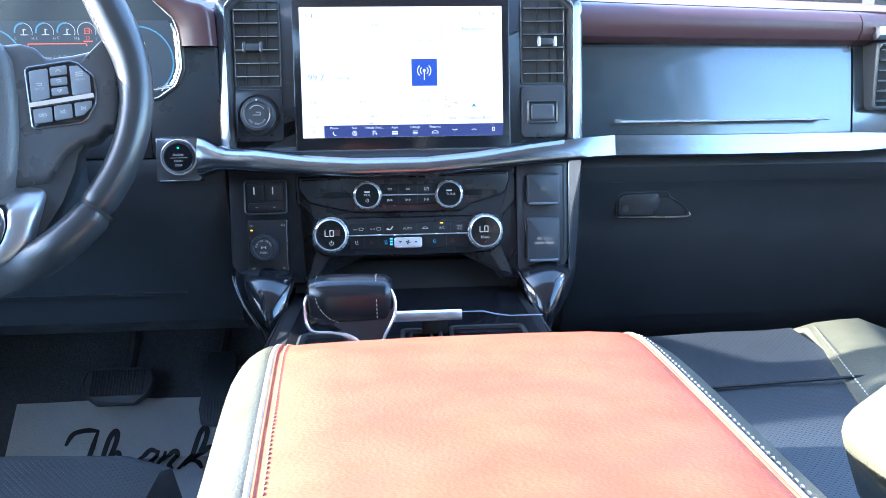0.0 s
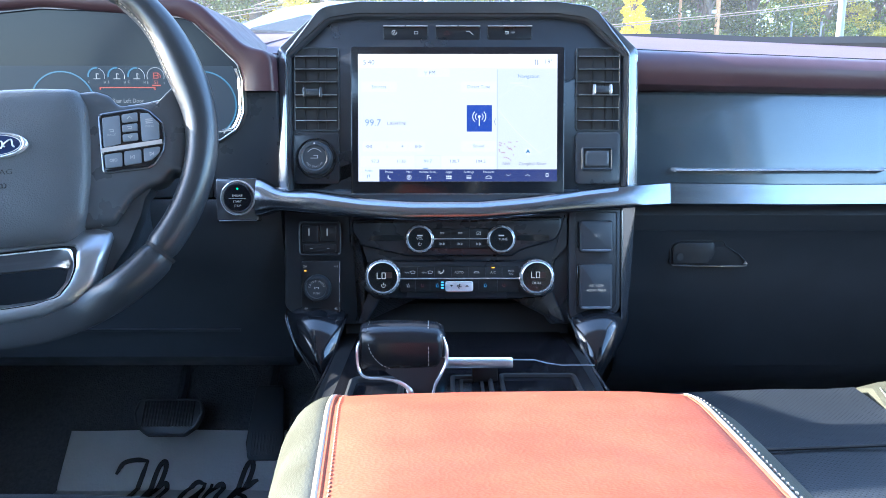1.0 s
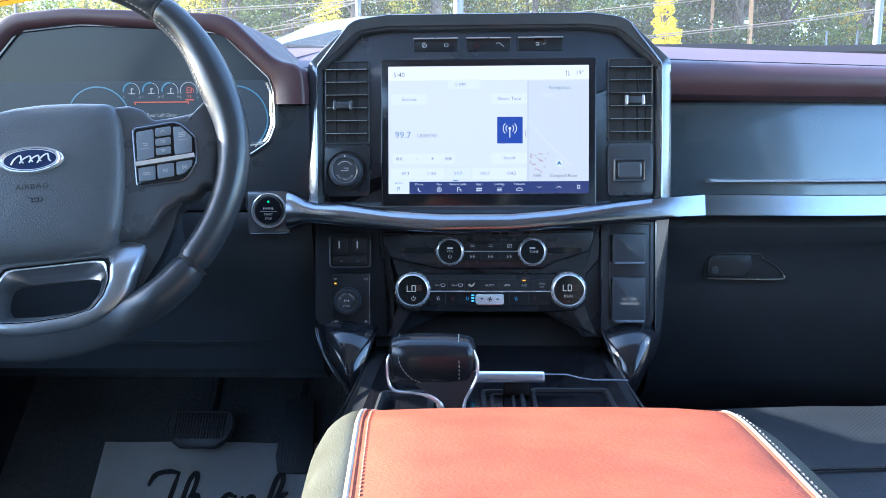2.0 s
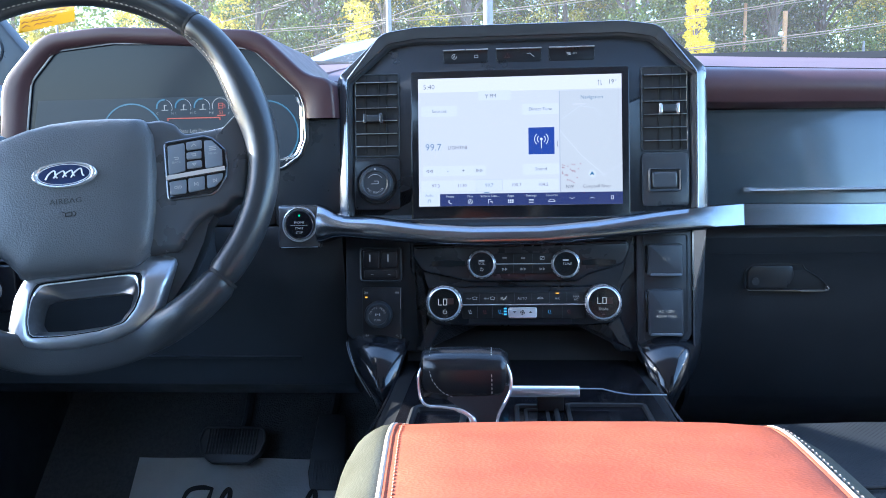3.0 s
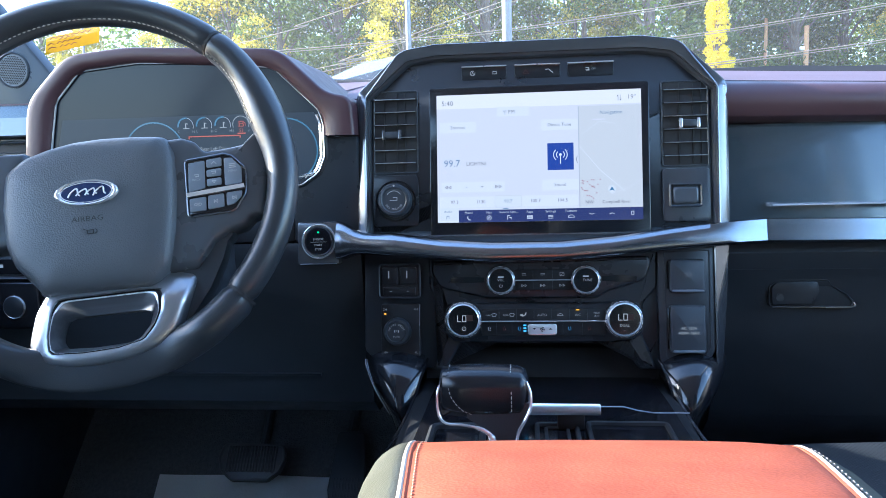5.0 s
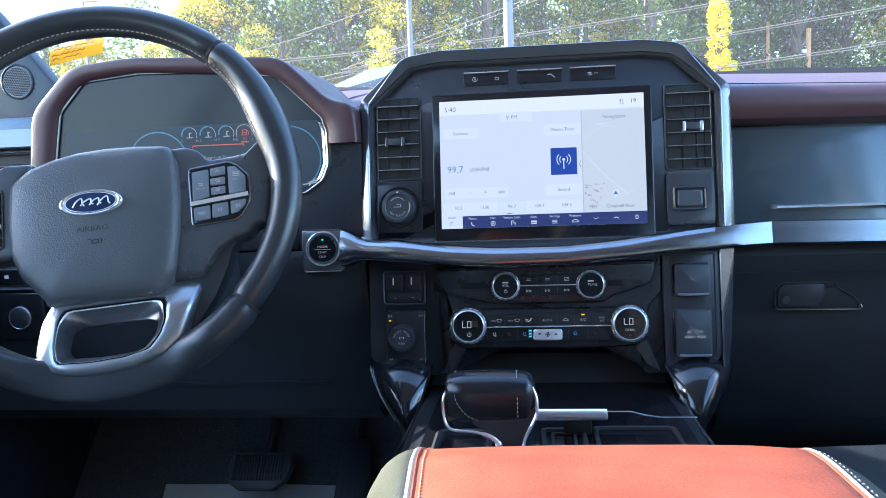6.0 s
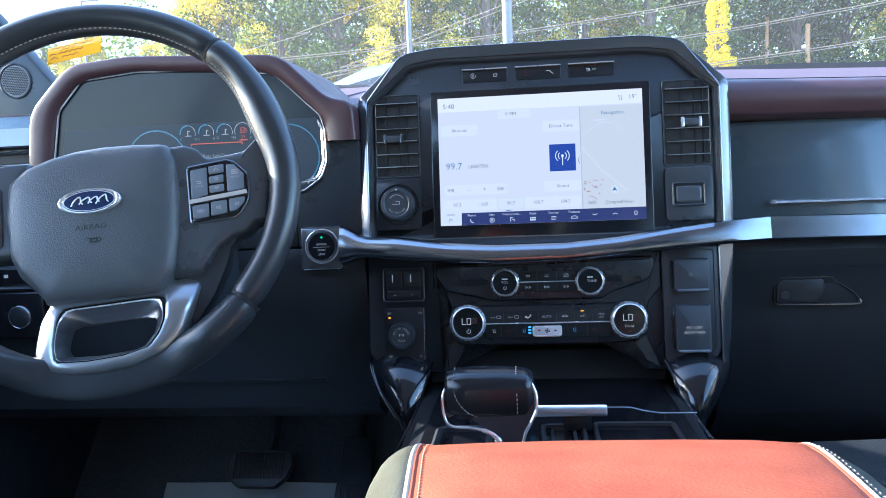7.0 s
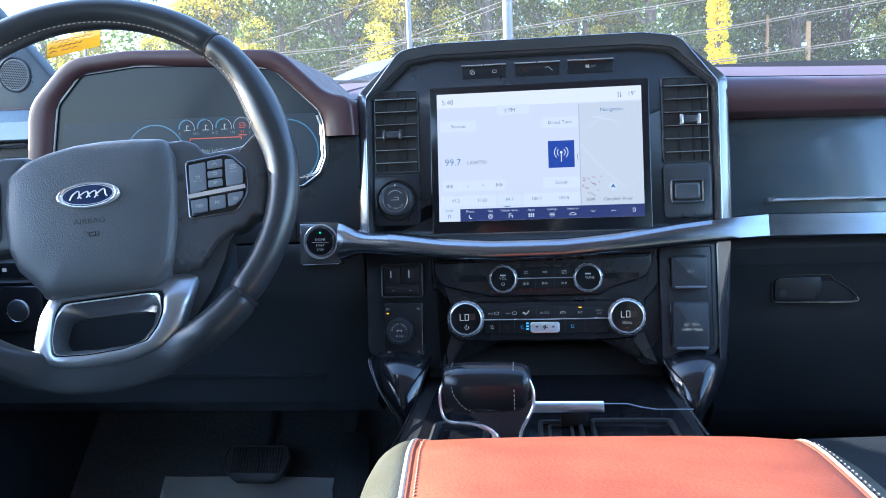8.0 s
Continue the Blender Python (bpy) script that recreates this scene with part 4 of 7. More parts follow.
part("panel_groove", hoop(PIN, inset(PIN, 0.0014), -0.0061, -0.0045, 0.0003), TRIM, socket_panel)
for z0, z1, words in ((-0.1730, -0.1325, ("12 V",)), (-0.2470, -0.1885, ("AC 120V", "400W MAX"))):
    cap = part("socket_cover", slab(rounded(rect(0.1570, 0.2000, z0, z1), 0.004, 4), -0.0135, -0.002, 0.003), COVER, socket_panel)
    part("cover_hinge", rbox(0.1548, 0.1572, -0.009, -0.003, z0 + 0.004, z1 - 0.002, 0.001, 1), PIANO, cap)
    part("finger_lip", rbox(0.1600, 0.1975, -0.0165, -0.011, z0 + 0.0003, z0 + 0.0036, 0.0014), KEY, cap)
    for i, s in enumerate(words):
        # Cover print glows as well, in the gauge white.
        lettering(s, 0.0036, 0.1790, (z0 + z1) / 2 + 0.001 - i * 0.006, -0.0139, GAUGE_WHITE, cap)

# switch panels at the driver's side
LP = rounded(rect(-0.205, -0.154, -0.176, -0.135), 0.004, 3)
sw = part("brake_switch_panel", slab(LP, -0.0035, 0.005, 0.0015), SATIN, climate)
for x0, x1 in ((-0.202, -0.1808), (-0.1785, -0.157)):
    key = part("switch_key", slab(rounded(rect(x0, x1, -0.160, -0.138), 0.002, 2), -0.006, -0.002, 0.0015), SATIN, sw)
    part("key_mark", rbox(x0 + 0.0085, x0 + 0.0098, -0.0072, -0.0055, -0.152, -0.1425, 0.0004, 1), PRINT, key)
part("switch_key", slab(rounded(rect(-0.2005, -0.158, -0.1735, -0.163), 0.002, 2), -0.006, -0.002, 0.001), SATIN, sw)
for x in (-0.190, -0.168):
    part("print_bar", plate(x - 0.0016, x + 0.0016, -0.1688, -0.1682, -0.0063, 0.0003), PRINT, sw)
part("panel_rim", hoop(inset(LP, -0.0022), inset(LP, 0.0006), -0.0058, -0.001, 0.0012), TRIM, sw)
DP = rounded(rect(-0.2035, -0.153, -0.252, -0.185), 0.003, 3)
dm = part("drive_mode_panel", slab(DP, -0.0035, 0.005, 0.0012), SATIN, climate)
part("panel_edge", line([(-0.1538, -0.186), (-0.1538, -0.251)], 0.0006, -0.0040), METAL, dm)
mk = part("drive_mode_dial", lathe([(0.0178, -0.003), (0.0175, -0.013), (0.0160, -0.0152), (0.0128, -0.0155), (0.0120, -0.0142), (0.0001, -0.0142)], -0.182, -0.220, 40), SOFT, dm)
for i, ch in enumerate("DRIVE MODE"):
    if ch != " ":
        a = radians(165 - i * 16.5)
        lettering(ch, 0.0026, 0, 0, 0, PRINT, mk, m=Matrix.Translation((-0.182 + 0.0095 * math.cos(a), -0.0146, -0.220 + 0.0095 * math.sin(a))) @ Matrix.Rotation(math.pi / 2 - a, 4, "Y") @ Matrix.Rotation(radians(90), 4, "X"))
lettering("PUSH", 0.0026, -0.182, -0.2262, -0.0146, PRINT, mk)
part("mark", merge(plate(-0.1850, -0.1838, -0.2205, -0.2178, -0.0146), plate(-0.1802, -0.1790, -0.2205, -0.2178, -0.0146), plate(-0.1830, -0.1810, -0.2190, -0.2182, -0.0146)), PRINT, mk)
for s, x, z in (("2H", -0.1985, -0.192), ("4H", -0.1585, -0.192), ("4A", -0.1975, -0.247), ("4L", -0.1585, -0.247)):
    lettering(s, 0.0030, x, z, -0.0039, PRINT, dm)
part("indicator_lamp", plate(-0.1998, -0.1970, -0.1984, -0.1968, -0.0042, 0.0006), AMBER, dm, "lit amber indicator lamp")

# ---- metal trim bar across the dashboard and the start button ----
bar = thing("trim_bar", STACK, "brushed metal trim bar bowing across the dashboard", "trim")
KNOTS = [(-0.258, -0.0235, -0.102, 0.0250), (-0.251, -0.0250, -0.1025, 0.0235), (-0.236, -0.0275, -0.1045, 0.0165), (-0.222, -0.0290, -0.1065, 0.0140), (-0.184, -0.034, -0.1095, 0.0150), (-0.120, -0.040, -0.1170, 0.0130), (-0.060, -0.043, -0.1205, 0.0125),
         (0.026, -0.043, -0.1200, 0.0120), (0.090, -0.040, -0.1150, 0.0125), (0.161, -0.033, -0.1070, 0.0138), (0.226, -0.024, -0.1012, 0.0146), (0.272, -0.017, -0.0985, 0.0152)]
BOWED = [(0.050, 1.0), (0.012, 1.0), (0.0058, 0.85), (0.0008, 0.35), (-0.0010, -0.10), (-0.0014, -0.60), (0.0008, -0.86), (0.009, -1.0), (0.050, -1.0)]
FLAT = [(0.050, 1.0), (0.009, 1.0), (0.0005, 0.88), (-0.0004, 0.35), (-0.0010, -0.10), (-0.0017, -0.60), (-0.0020, -0.80), (0.003, -1.0), (0.050, -1.0)]
loops = []
for i in range((len(KNOTS) - 1) * 4 + 1):
    k, s = min(i // 4, len(KNOTS) - 2), (i - 4 * min(i // 4, len(KNOTS) - 2)) / 4
    x, w, v, h = [a + (b - a) * s for a, b in zip(KNOTS[k], KNOTS[k + 1])]
    k = max(0.0, min(1.0, (x - 0.10) / 0.15))
    loops.append([(x, w + a[0] + (b[0] - a[0]) * k, v + h * (a[1] + (b[1] - a[1]) * k)) for a, b in zip(BOWED, FLAT)])
part("bow", loft(loops), BOWMETAL, bar, smooth=60)
loops = []
for x, w, v, h in ((0.2725, -0.017, -0.0985, 0.0152), (0.42, -0.016, -0.100, 0.0148), (0.600, -0.015, -0.0995, 0.0142), (0.640, -0.012, -0.0985, 0.0120), (0.770, 0.010, -0.097, 0.0110)):
    loops.append([(x, w + 0.05, v + h), (x, w + 0.009, v + h), (x, w + 0.0005, v + h * 0.88), (x, w - 0.0020, v - h * 0.80), (x, w + 0.003, v - h), (x, w + 0.05, v - h)])
part("straight_run", loft(loops), BOWMETAL, bar)
SP = rounded([(-0.312, -0.134), (-0.257, -0.133), (-0.256, -0.077), (-0.312, -0.077)], 0.004, 3)
start = thing("start_button", STACK, "round engine start button on a satin metal plate", "push button")
part("metal_plate", slab(SP, -0.008, 0.06, 0.002), FRAMEMETAL, start)
part("button_ring", lathe([(0.0230, -0.007), (0.0230, -0.0108), (0.0223, -0.0126), (0.0213, -0.0128), (0.0207, -0.0112), (0.0206, -0.0085)], -0.283, -0.103, 48), CHROME, start, "chrome ring")
part("ring_gap", lathe([(0.0208, -0.0084), (0.0180, -0.0086)], -0.283, -0.103, 44), RECESS, start)
part("button_collar", lathe([(0.0190, -0.0086), (0.0189, -0.0118), (0.0184, -0.0128), (0.0178, -0.0126)], -0.283, -0.103, 44), FRAMEMETAL, start)
# Brighter metal lines put the highlights on the plate's top and bottom edges.
part("plate_highlight", tube([(-0.310, -0.0086, -0.0782), (-0.262, -0.0086, -0.0782)], 0.0006, 6), METAL, start)
part("plate_highlight", tube([(-0.308, -0.0086, -0.1326), (-0.260, -0.0086, -0.1320)], 0.0006, 6), METAL, start)
bt = part("button", lathe([(0.0182, -0.009), (0.0182, -0.0118), (0.0170, -0.0132), (0.0001, -0.0132)], -0.283, -0.103, 40), PIANO, start)
for i, s in enumerate(("ENGINE", "START", "STOP")):
    lettering(s, 0.0027, -0.283, -0.1005 - i * 0.0055 - (0.002 if i else 0), -0.0136, PRINT, bt)
part("print_line", line([(-0.294, -0.1040), (-0.272, -0.1040)], 0.0003, -0.0136), PRINT, bt)
part("lamp", lathe([(0.0013, -0.0132), (0.0013, -0.0138), (0.0001, -0.0138)], -0.283, -0.0915, 12), GREEN, bt, "lit green lamp")


# ---- dashboard body ----
dash = thing("dashboard", pose(0, 0, 0), "dark dashboard with oxblood leather roll and soft black lower half", "dashboard")


def run_x(x0, x1, section, cuts=1):
    """A section of (y, z) points drawn out along x."""
    return loft([[(x0 + (x1 - x0) * i / cuts, y, z) for y, z in section] for i in range(cuts + 1)])


# passenger side
part("top_pad", loft([[(x, y + fy, z + -0.040 * (x - 0.255)) for y, z in ((0.040, 1.6400), (0.055, 1.6420), (0.30, 1.676), (0.57, 1.716), (0.66, 1.716), (0.66, 1.60), (0.06, 1.60))] for x, fy in ((0.225, 0), (0.50, 0.0), (0.88, -0.02))]), DASH_TOP, dash, "oxblood dash top with sun glare in its colour")
part("top_pad", loft([[(x, y, z) for y, z in ((0.10, 1.640), (0.16, 1.652), (0.57, 1.716), (0.66, 1.716), (0.66, 1.60), (0.10, 1.60))] for x in (-0.30, 0.224)]), DASH_TOP, dash, "oxblood dash top with sun glare in its colour")
part("top_pad", loft([[(x, y + fy, z) for y, z in ((0.16, 1.655), (0.30, 1.676), (0.57, 1.716), (0.66, 1.716), (0.66, 1.60), (0.16, 1.60))] for x, fy in ((-0.88, -0.02), (-0.30, 0))]), DASH_TOP, dash, "oxblood dash top with sun glare in its colour")
ROLL = [(0.060, 1.6385), (0.030, 1.6380), (0.016, 1.632), (0.008, 1.620), (0.008, 1.607), (0.015, 1.594), (0.030, 1.5870), (0.060, 1.585)]
def fall(x):
    """The dash top drops towards the door."""
    return -0.040 * (x - 0.255)


part("leather_roll", loft([[(x, y, z + fall(x) * (0.45 + 0.55 * (z - 1.585) / 0.0535)) for y, z in ROLL] for x in (0.225, 0.42, 0.612)]), DASH_RED, dash, "oxblood leather dash roll")
part("leather_roll", loft([[(x, y + fy, z + fall(x) * (0.45 + 0.55 * (z - 1.585) / 0.0535)) for y, z in ROLL] for x, fy in ((0.6135, 0), (0.70, 0.012), (0.84, 0.05))]), DASH_RED, dash)
part("seam_line", loft([[(x, y, z + fall(x)) for y, z in ((0.034, 1.6395), (0.060, 1.6405), (0.060, 1.6388), (0.034, 1.6385))] for x in (0.225, 0.84)]), RECESS, dash)
FASCIA = [(0.060, 1.5845), (0.036, 1.5845), (0.034, 1.578), (0.0300, 1.555), (0.0255, 1.530), (0.0225, 1.512), (0.0205, 1.500), (0.0190, 1.490), (0.0175, 1.479), (0.0160, 1.470), (0.0150, 1.460), (0.06, 1.456)]
part("fascia_panel", run_x(0.225, 0.616, FASCIA, 2), PANEL, dash, "satin dark fascia panel")
part("fascia_end", loft([[(x, y + fy, z) for y, z in FASCIA] for x, fy in ((0.619, 0), (0.70, 0.010), (0.84, 0.05))]), PANEL, dash)
part("release_handle", loft([[(x, y, z) for y, z in ((0.002 - d, 1.4846 + h * 0.5), (-0.004 - d, 1.4840), (-0.006 - d, 1.4826), (-0.003 - d, 1.4824 - h * 0.5), (0.024, 1.4824 - h * 0.5), (0.024, 1.4846 + h * 0.5))] for x, d, h in ((0.286, 0.000, 0.003), (0.302, 0.002, 0), (0.43, 0.004, 0), (0.556, 0.002, 0), (0.573, 0.000, 0.003))]), CHROME, dash, "slim chrome upper glovebox handle")
LOWER = [(0.10, 1.462), (0.020, 1.462), (0.002, 1.440), (-0.006, 1.424), (0.002, 1.405), (0.016, 1.385), (0.026, 1.330), (0.040, 1.26), (0.075, 1.18), (0.14, 1.12), (0.30, 1.08), (0.34, 1.25), (0.30, 1.462)]
part("lower_panel", run_x(0.232, 0.84, LOWER, 2), SOFT, dash, "soft black lower dash")


def dash_y(z):
    """Depth of the lower dash face at a height."""
    for (y0, z0), (y1, z1) in zip(LOWER[3:9], LOWER[4:10]):
        if z1 <= z <= z0:
            return y0 + (y1 - y0) * (z0 - z) / (z0 - z1)
    return 0.03


lid = part("glovebox_lid", loft([[(x, dash_y(z) - 0.0008, z) for z in (1.402, 1.385, 1.33, 1.26, 1.19)] + [(x, dash_y(z) + 0.004, z) for z in (1.19, 1.26, 1.33, 1.385, 1.402)] for x in (0.236, 0.5, 0.775)]), SOFT, dash)
LATCH = rounded([(0.2905, 1.3515), (0.3920, 1.3505), (0.3950, 1.3580), (0.3860, 1.3676), (0.3660, 1.3800), (0.3630, 1.3864), (0.2994, 1.3864), (0.2908, 1.3787)], [0.006, 0.004, 0.004, 0.01, 0.004, 0.003, 0.007, 0.006], 4)
y_l = dash_y(1.37)
part("latch_well", slab(inset(LATCH, -0.0004), y_l - 0.0022, y_l + 0.002, 0.0004), RECESS, lid)
part("latch_rim", hoop(LATCH, inset(LATCH, 0.0016), y_l - 0.0042, y_l + 0.001, 0.0008), SOFT, lid)
part("latch_lip", tube(smooth_path([(0.294, y_l - 0.0046, 1.3522), (0.340, y_l - 0.0046, 1.3516), (0.391, y_l - 0.0046, 1.3514), (0.3936, y_l - 0.0046, 1.3575)], 4), 0.0012, 6), METAL, lid)
part("latch_edge", tube([(0.303, y_l - 0.0046, 1.3862), (0.361, y_l - 0.0046, 1.3862)], 0.0006, 6), FRAMEMETAL, lid)
part("latch_lever", slab(rounded([(0.2935, 1.3545), (0.3440, 1.3545), (0.3520, 1.3700), (0.3500, 1.3840), (0.3005, 1.3840), (0.2935, 1.3775)], 0.005, 3), y_l - 0.0056, y_l - 0.001, 0.0015), PANEL_DARK, lid)
part("lock_barrel", lathe([(0.0050, y_l - 0.005), (0.0048, y_l - 0.0068), (0.0001, y_l - 0.0068)], 0.3035, 1.3640, 16), TRIM, lid)
# passenger's end vent
V = rounded([(0.636, 1.494), (0.760, 1.490), (0.760, 1.585), (0.634, 1.583)], 0.006, 3)
ev = part("end_vent", hoop(V, inset(V, 0.005), 0.004, 0.04, 0.002), TRIM, dash)
part("vent_back", slab(inset(V, 0.004), 0.012, 0.05, 0.001), RECESS, ev)
for i in range(6):
    part("slat", run_x(0.642, 0.755, [(0.006, 1.5045 + i * 0.0135), (0.006, 1.5060 + i * 0.0135), (0.016, 1.5085 + i * 0.0135), (0.016, 1.5070 + i * 0.0135)]), TRIM, ev)
part("slider", rbox(0.668, 0.684, -0.001, 0.008, 1.535, 1.545, 0.002), CHROME, ev, "chrome slider end")
part("vent_trim", loft([[(x, y, z) for y, z in ((-0.004, 1.602), (-0.006, 1.592), (0.002, 1.586), (0.03, 1.586), (0.03, 1.603))] for x in (0.630, 0.80)]), METAL, dash, "brushed metal vent trim")
# between cluster and stack, and the driver's knee panel
part("side_panel", rbox(-0.320, -0.231, -0.0075, 0.10, 1.447, 1.5840, 0.003), PANEL_DARK, dash)
part("cluster_sill", rbox(-0.6195, -0.3205, -0.004, 0.10, 1.4465, 1.5205, 0.004), SOFT, dash)
KNEE = [(0.10, 1.445), (-0.004, 1.445), (-0.010, 1.425), (0.000, 1.36), (0.020, 1.28), (0.040, 1.215), (0.075, 1.190), (0.20, 1.18), (0.30, 1.445)]
part("knee_panel", run_x(-0.86, -0.2315, KNEE, 2), SOFT, dash, "soft black knee panel")
part("knee_seam", run_x(-0.60, -0.30, [(0.0160, 1.262), (0.0192, 1.2575), (0.022, 1.262)]), SOFT, dash)
part("driver_side_face", rbox(-0.86, -0.62, 0.005, 0.10, 1.445, 1.640, 0.006), PANEL, dash)
part("face_trim", loft([[(x, y, z) for y, z in ((0.004, 1.6225), (-0.010, 1.6215), (-0.012, 1.598), (-0.004, 1.5935), (0.01, 1.5935))] for x in (-0.84, -0.645)]), FRAMEMETAL, dash, "satin metal trim strip")
V = rounded([(-0.80, 1.500), (-0.682, 1.503), (-0.678, 1.5915), (-0.80, 1.5905)], 0.005, 3)
dv = part("end_vent", hoop(V, inset(V, 0.004), -0.006, 0.006, 0.002), TRIM, dash)
part("vent_back", slab(inset(V, 0.003), 0.000, 0.006, 0.0005), RECESS, dv)
for i in range(5):
    part("slat", run_x(-0.796, -0.684, [(-0.006, 1.514 + i * 0.0145), (-0.006, 1.5155 + i * 0.0145), (0.003, 1.518 + i * 0.0145), (0.003, 1.5165 + i * 0.0145)]), TRIM, dv)
sp = part("switch_panel", slab(rounded(rect(-0.80, -0.675, 1.335, 1.400), 0.004, 3), -0.024, 0.02, 0.003), PIANO, dash)
part("headlamp_knob", lathe([(0.0158, -0.022), (0.0158, -0.0258), (0.0152, -0.0270), (0.0146, -0.0266)], -0.712, 1.366, 36), CHROME, sp, "chrome-ringed headlamp knob")
part("knob_face", lathe([(0.0147, -0.0255), (0.0146, -0.0272), (0.0120, -0.0282), (0.0001, -0.0282)], -0.712, 1.366, 30), PANEL_DARK, sp)
part("metal_edge", run_x(-0.80, -0.672, [(-0.016, 1.4035), (-0.019, 1.4045), (-0.016, 1.4060), (-0.005, 1.4060), (-0.005, 1.4035)]), METAL, dash)
part("metal_edge", run_x(-0.80, -0.672, [(-0.016, 1.4850), (-0.019, 1.4865), (-0.016, 1.4885), (0.01, 1.4885), (0.01, 1.4850)]), METAL, dash)
part("small_switches", slab(rounded(rect(-0.80, -0.676, 1.409, 1.432), 0.003, 3), -0.014, 0.02, 0.002), PIANO, dash)
part("print_bar", plate(-0.737, -0.731, 1.419, 1.4235, -0.0146), PRINT, dash)

# ---- instrument cluster in its leather hood ----
cluster = thing("instrument_cluster", pose(0, 0, 0), "dark instrument display under an oxblood leather hood", "instrument cluster")
LENS = rounded([(-0.652, 1.545), (-0.634, 1.640), (-0.598, 1.678), (-0.520, 1.6855), (-0.415, 1.682), (-0.336, 1.673), (-0.279, 1.618), (-0.2735, 1.600), (-0.2735, 1.558), (-0.282, 1.538), (-0.306, 1.522), (-0.620, 1.522)], [0.02, 0.02, 0.008, 0.03, 0.05, 0.02, 0.012, 0.02, 0.02, 0.02, 0.015, 0.015], 5)
H_ = rounded_open([(-0.682, 1.556), (-0.672, 1.640), (-0.613, 1.6985), (-0.530, 1.7060), (-0.326, 1.6960), (-0.266, 1.638), (-0.234, 1.6335), (-0.2315, 1.5845)], 0.020)
L_ = rounded_open([(-0.650, 1.556), (-0.634, 1.640), (-0.598, 1.678), (-0.520, 1.6855), (-0.336, 1.673), (-0.279, 1.618), (-0.274, 1.604), (-0.2735, 1.5845)], 0.020)
part("hood", loft([at_y(H_, 0.20), at_y(H_, -0.0140), at_y(between(H_, L_, 0.015), -0.0185), at_y(between(H_, L_, 0.05), -0.0206), at_y(between(H_, L_, 0.12), -0.0215), at_y(between(H_, L_, 0.5), -0.0224), at_y(between(H_, L_, 0.85), -0.0195),
                   at_y(between(H_, L_, 0.97), -0.014), at_y(L_, 0.02)], ring=False), DASH_RED, cluster, "oxblood leather hood", smooth=60)
part("lower_surround", loft([at_y(inset(LENS, -0.004), 0.03), at_y(inset(LENS, -0.0036), -0.0085), at_y(inset(LENS, -0.001), -0.010), at_y(LENS, 0.0)], caps=False), SOFT, cluster)
part("chrome_edge", loft([at_y(inset(LENS, -0.0010), -0.0130), at_y(inset(LENS, -0.0004), -0.0150), at_y(inset(LENS, 0.0010), -0.0145), at_y(inset(LENS, 0.0016), -0.0110)], caps=False), CHROME, cluster, "thin chrome edge")
part("chrome_edge", loft([at_y([(x, max(1.535, min(1.612, z))) for x, z in inset(LENS, d) if x > -0.33], y) for d, y in ((0.0018, -0.0120), (0.0030, -0.0142), (0.0062, -0.0120), (0.0075, -0.006))], ring=False, caps=False), CHROME, cluster, "broad chrome flank")
part("tunnel", loft([at_y(inset(LENS, 0.0014), -0.013), at_y(inset(LENS, 0.0018), -0.0116), at_y(inset(LENS, 0.0024), -0.009)], caps=False), PIANO, cluster)
part("display", loft([at_y(inset(LENS, 0.0016), -0.0106), at_y(inset(LENS, 0.0016), -0.0060)]), CLUSTER, cluster, "gloss black display glass, haze lift in its glow")
LIT = [((x + 0.00241) / 0.8996, (min(z, 1.6156) - 0.15512) / 0.8996) for x, z in inset(LENS, 0.0072)]
lit = part("lit_area", loft([at_y(LIT, y) for y in (0.0935, 0.0955)]), CLUSTER_LIT, cluster)
lit.location = (-0.00241, -0.09608, 0.15512)
lit.scale = (0.8996, 0.8996, 0.8996)
Y = 0.0925
part("dial_arc", arc(-0.556, 1.570, 0.0455, 15, 165, 0.0018, Y), GAUGE_BLUE, lit)
part("dial_arc", arc(-0.357, 1.570, 0.0455, -50, 165, 0.0018, Y), GAUGE_BLUE, lit)
part("dial_needle", merge(line([(-0.322, 1.540), (-0.331, 1.530)], 0.0016, Y), line([(-0.345, 1.531), (-0.320, 1.534)], 0.0014, Y)), GAUGE_WHITE, lit)
for i, gx in enumerate((-0.506, -0.478, -0.450)):
    g = part("small_gauge", arc(gx, 1.609, 0.0115, 80, 185, 0.0020, Y), GAUGE_BLUE, lit)
    part("gauge_rest", arc(gx, 1.609, 0.0115, -20, 75, 0.0005, Y), PRINT, g)
    part("mark", merge(line([(gx - 0.004, 1.6055), (gx + 0.005, 1.6055)], 0.0010, Y), line([(gx + 0.0005 * i, 1.606), (gx + 0.0005 * i, 1.6125), (gx + 0.003, 1.6120)], 0.0012, Y)), GAUGE_WHITE, g)
    lettering("CLC"[i], 0.0035, gx - 0.011, 1.6010, Y, GAUGE_WHITE, g)
    lettering("H", 0.0035, gx + 0.0115, 1.6005, Y, GAUGE_WHITE, g)
g = part("small_gauge", arc(-0.423, 1.609, 0.0120, -20, 200, 0.0008, Y), GAUGE_WHITE, lit)
part("fuel_mark", merge(line([(-0.4265, 1.6065), (-0.4195, 1.6065), (-0.4195, 1.6135), (-0.4255, 1.6135), (-0.4255, 1.6065)], 0.0009, Y), line([(-0.4255, 1.610), (-0.4195, 1.610)], 0.0008, Y), line([(-0.4185, 1.6125), (-0.4165, 1.6105), (-0.4165, 1.6070)], 0.0007, Y)), GAUGE_RED, g)
lettering("53", 0.0045, -0.4225, 1.6005, Y, GAUGE_RED, g)
lettering("E", 0.0035, -0.4345, 1.6000, Y, GAUGE_WHITE, g)
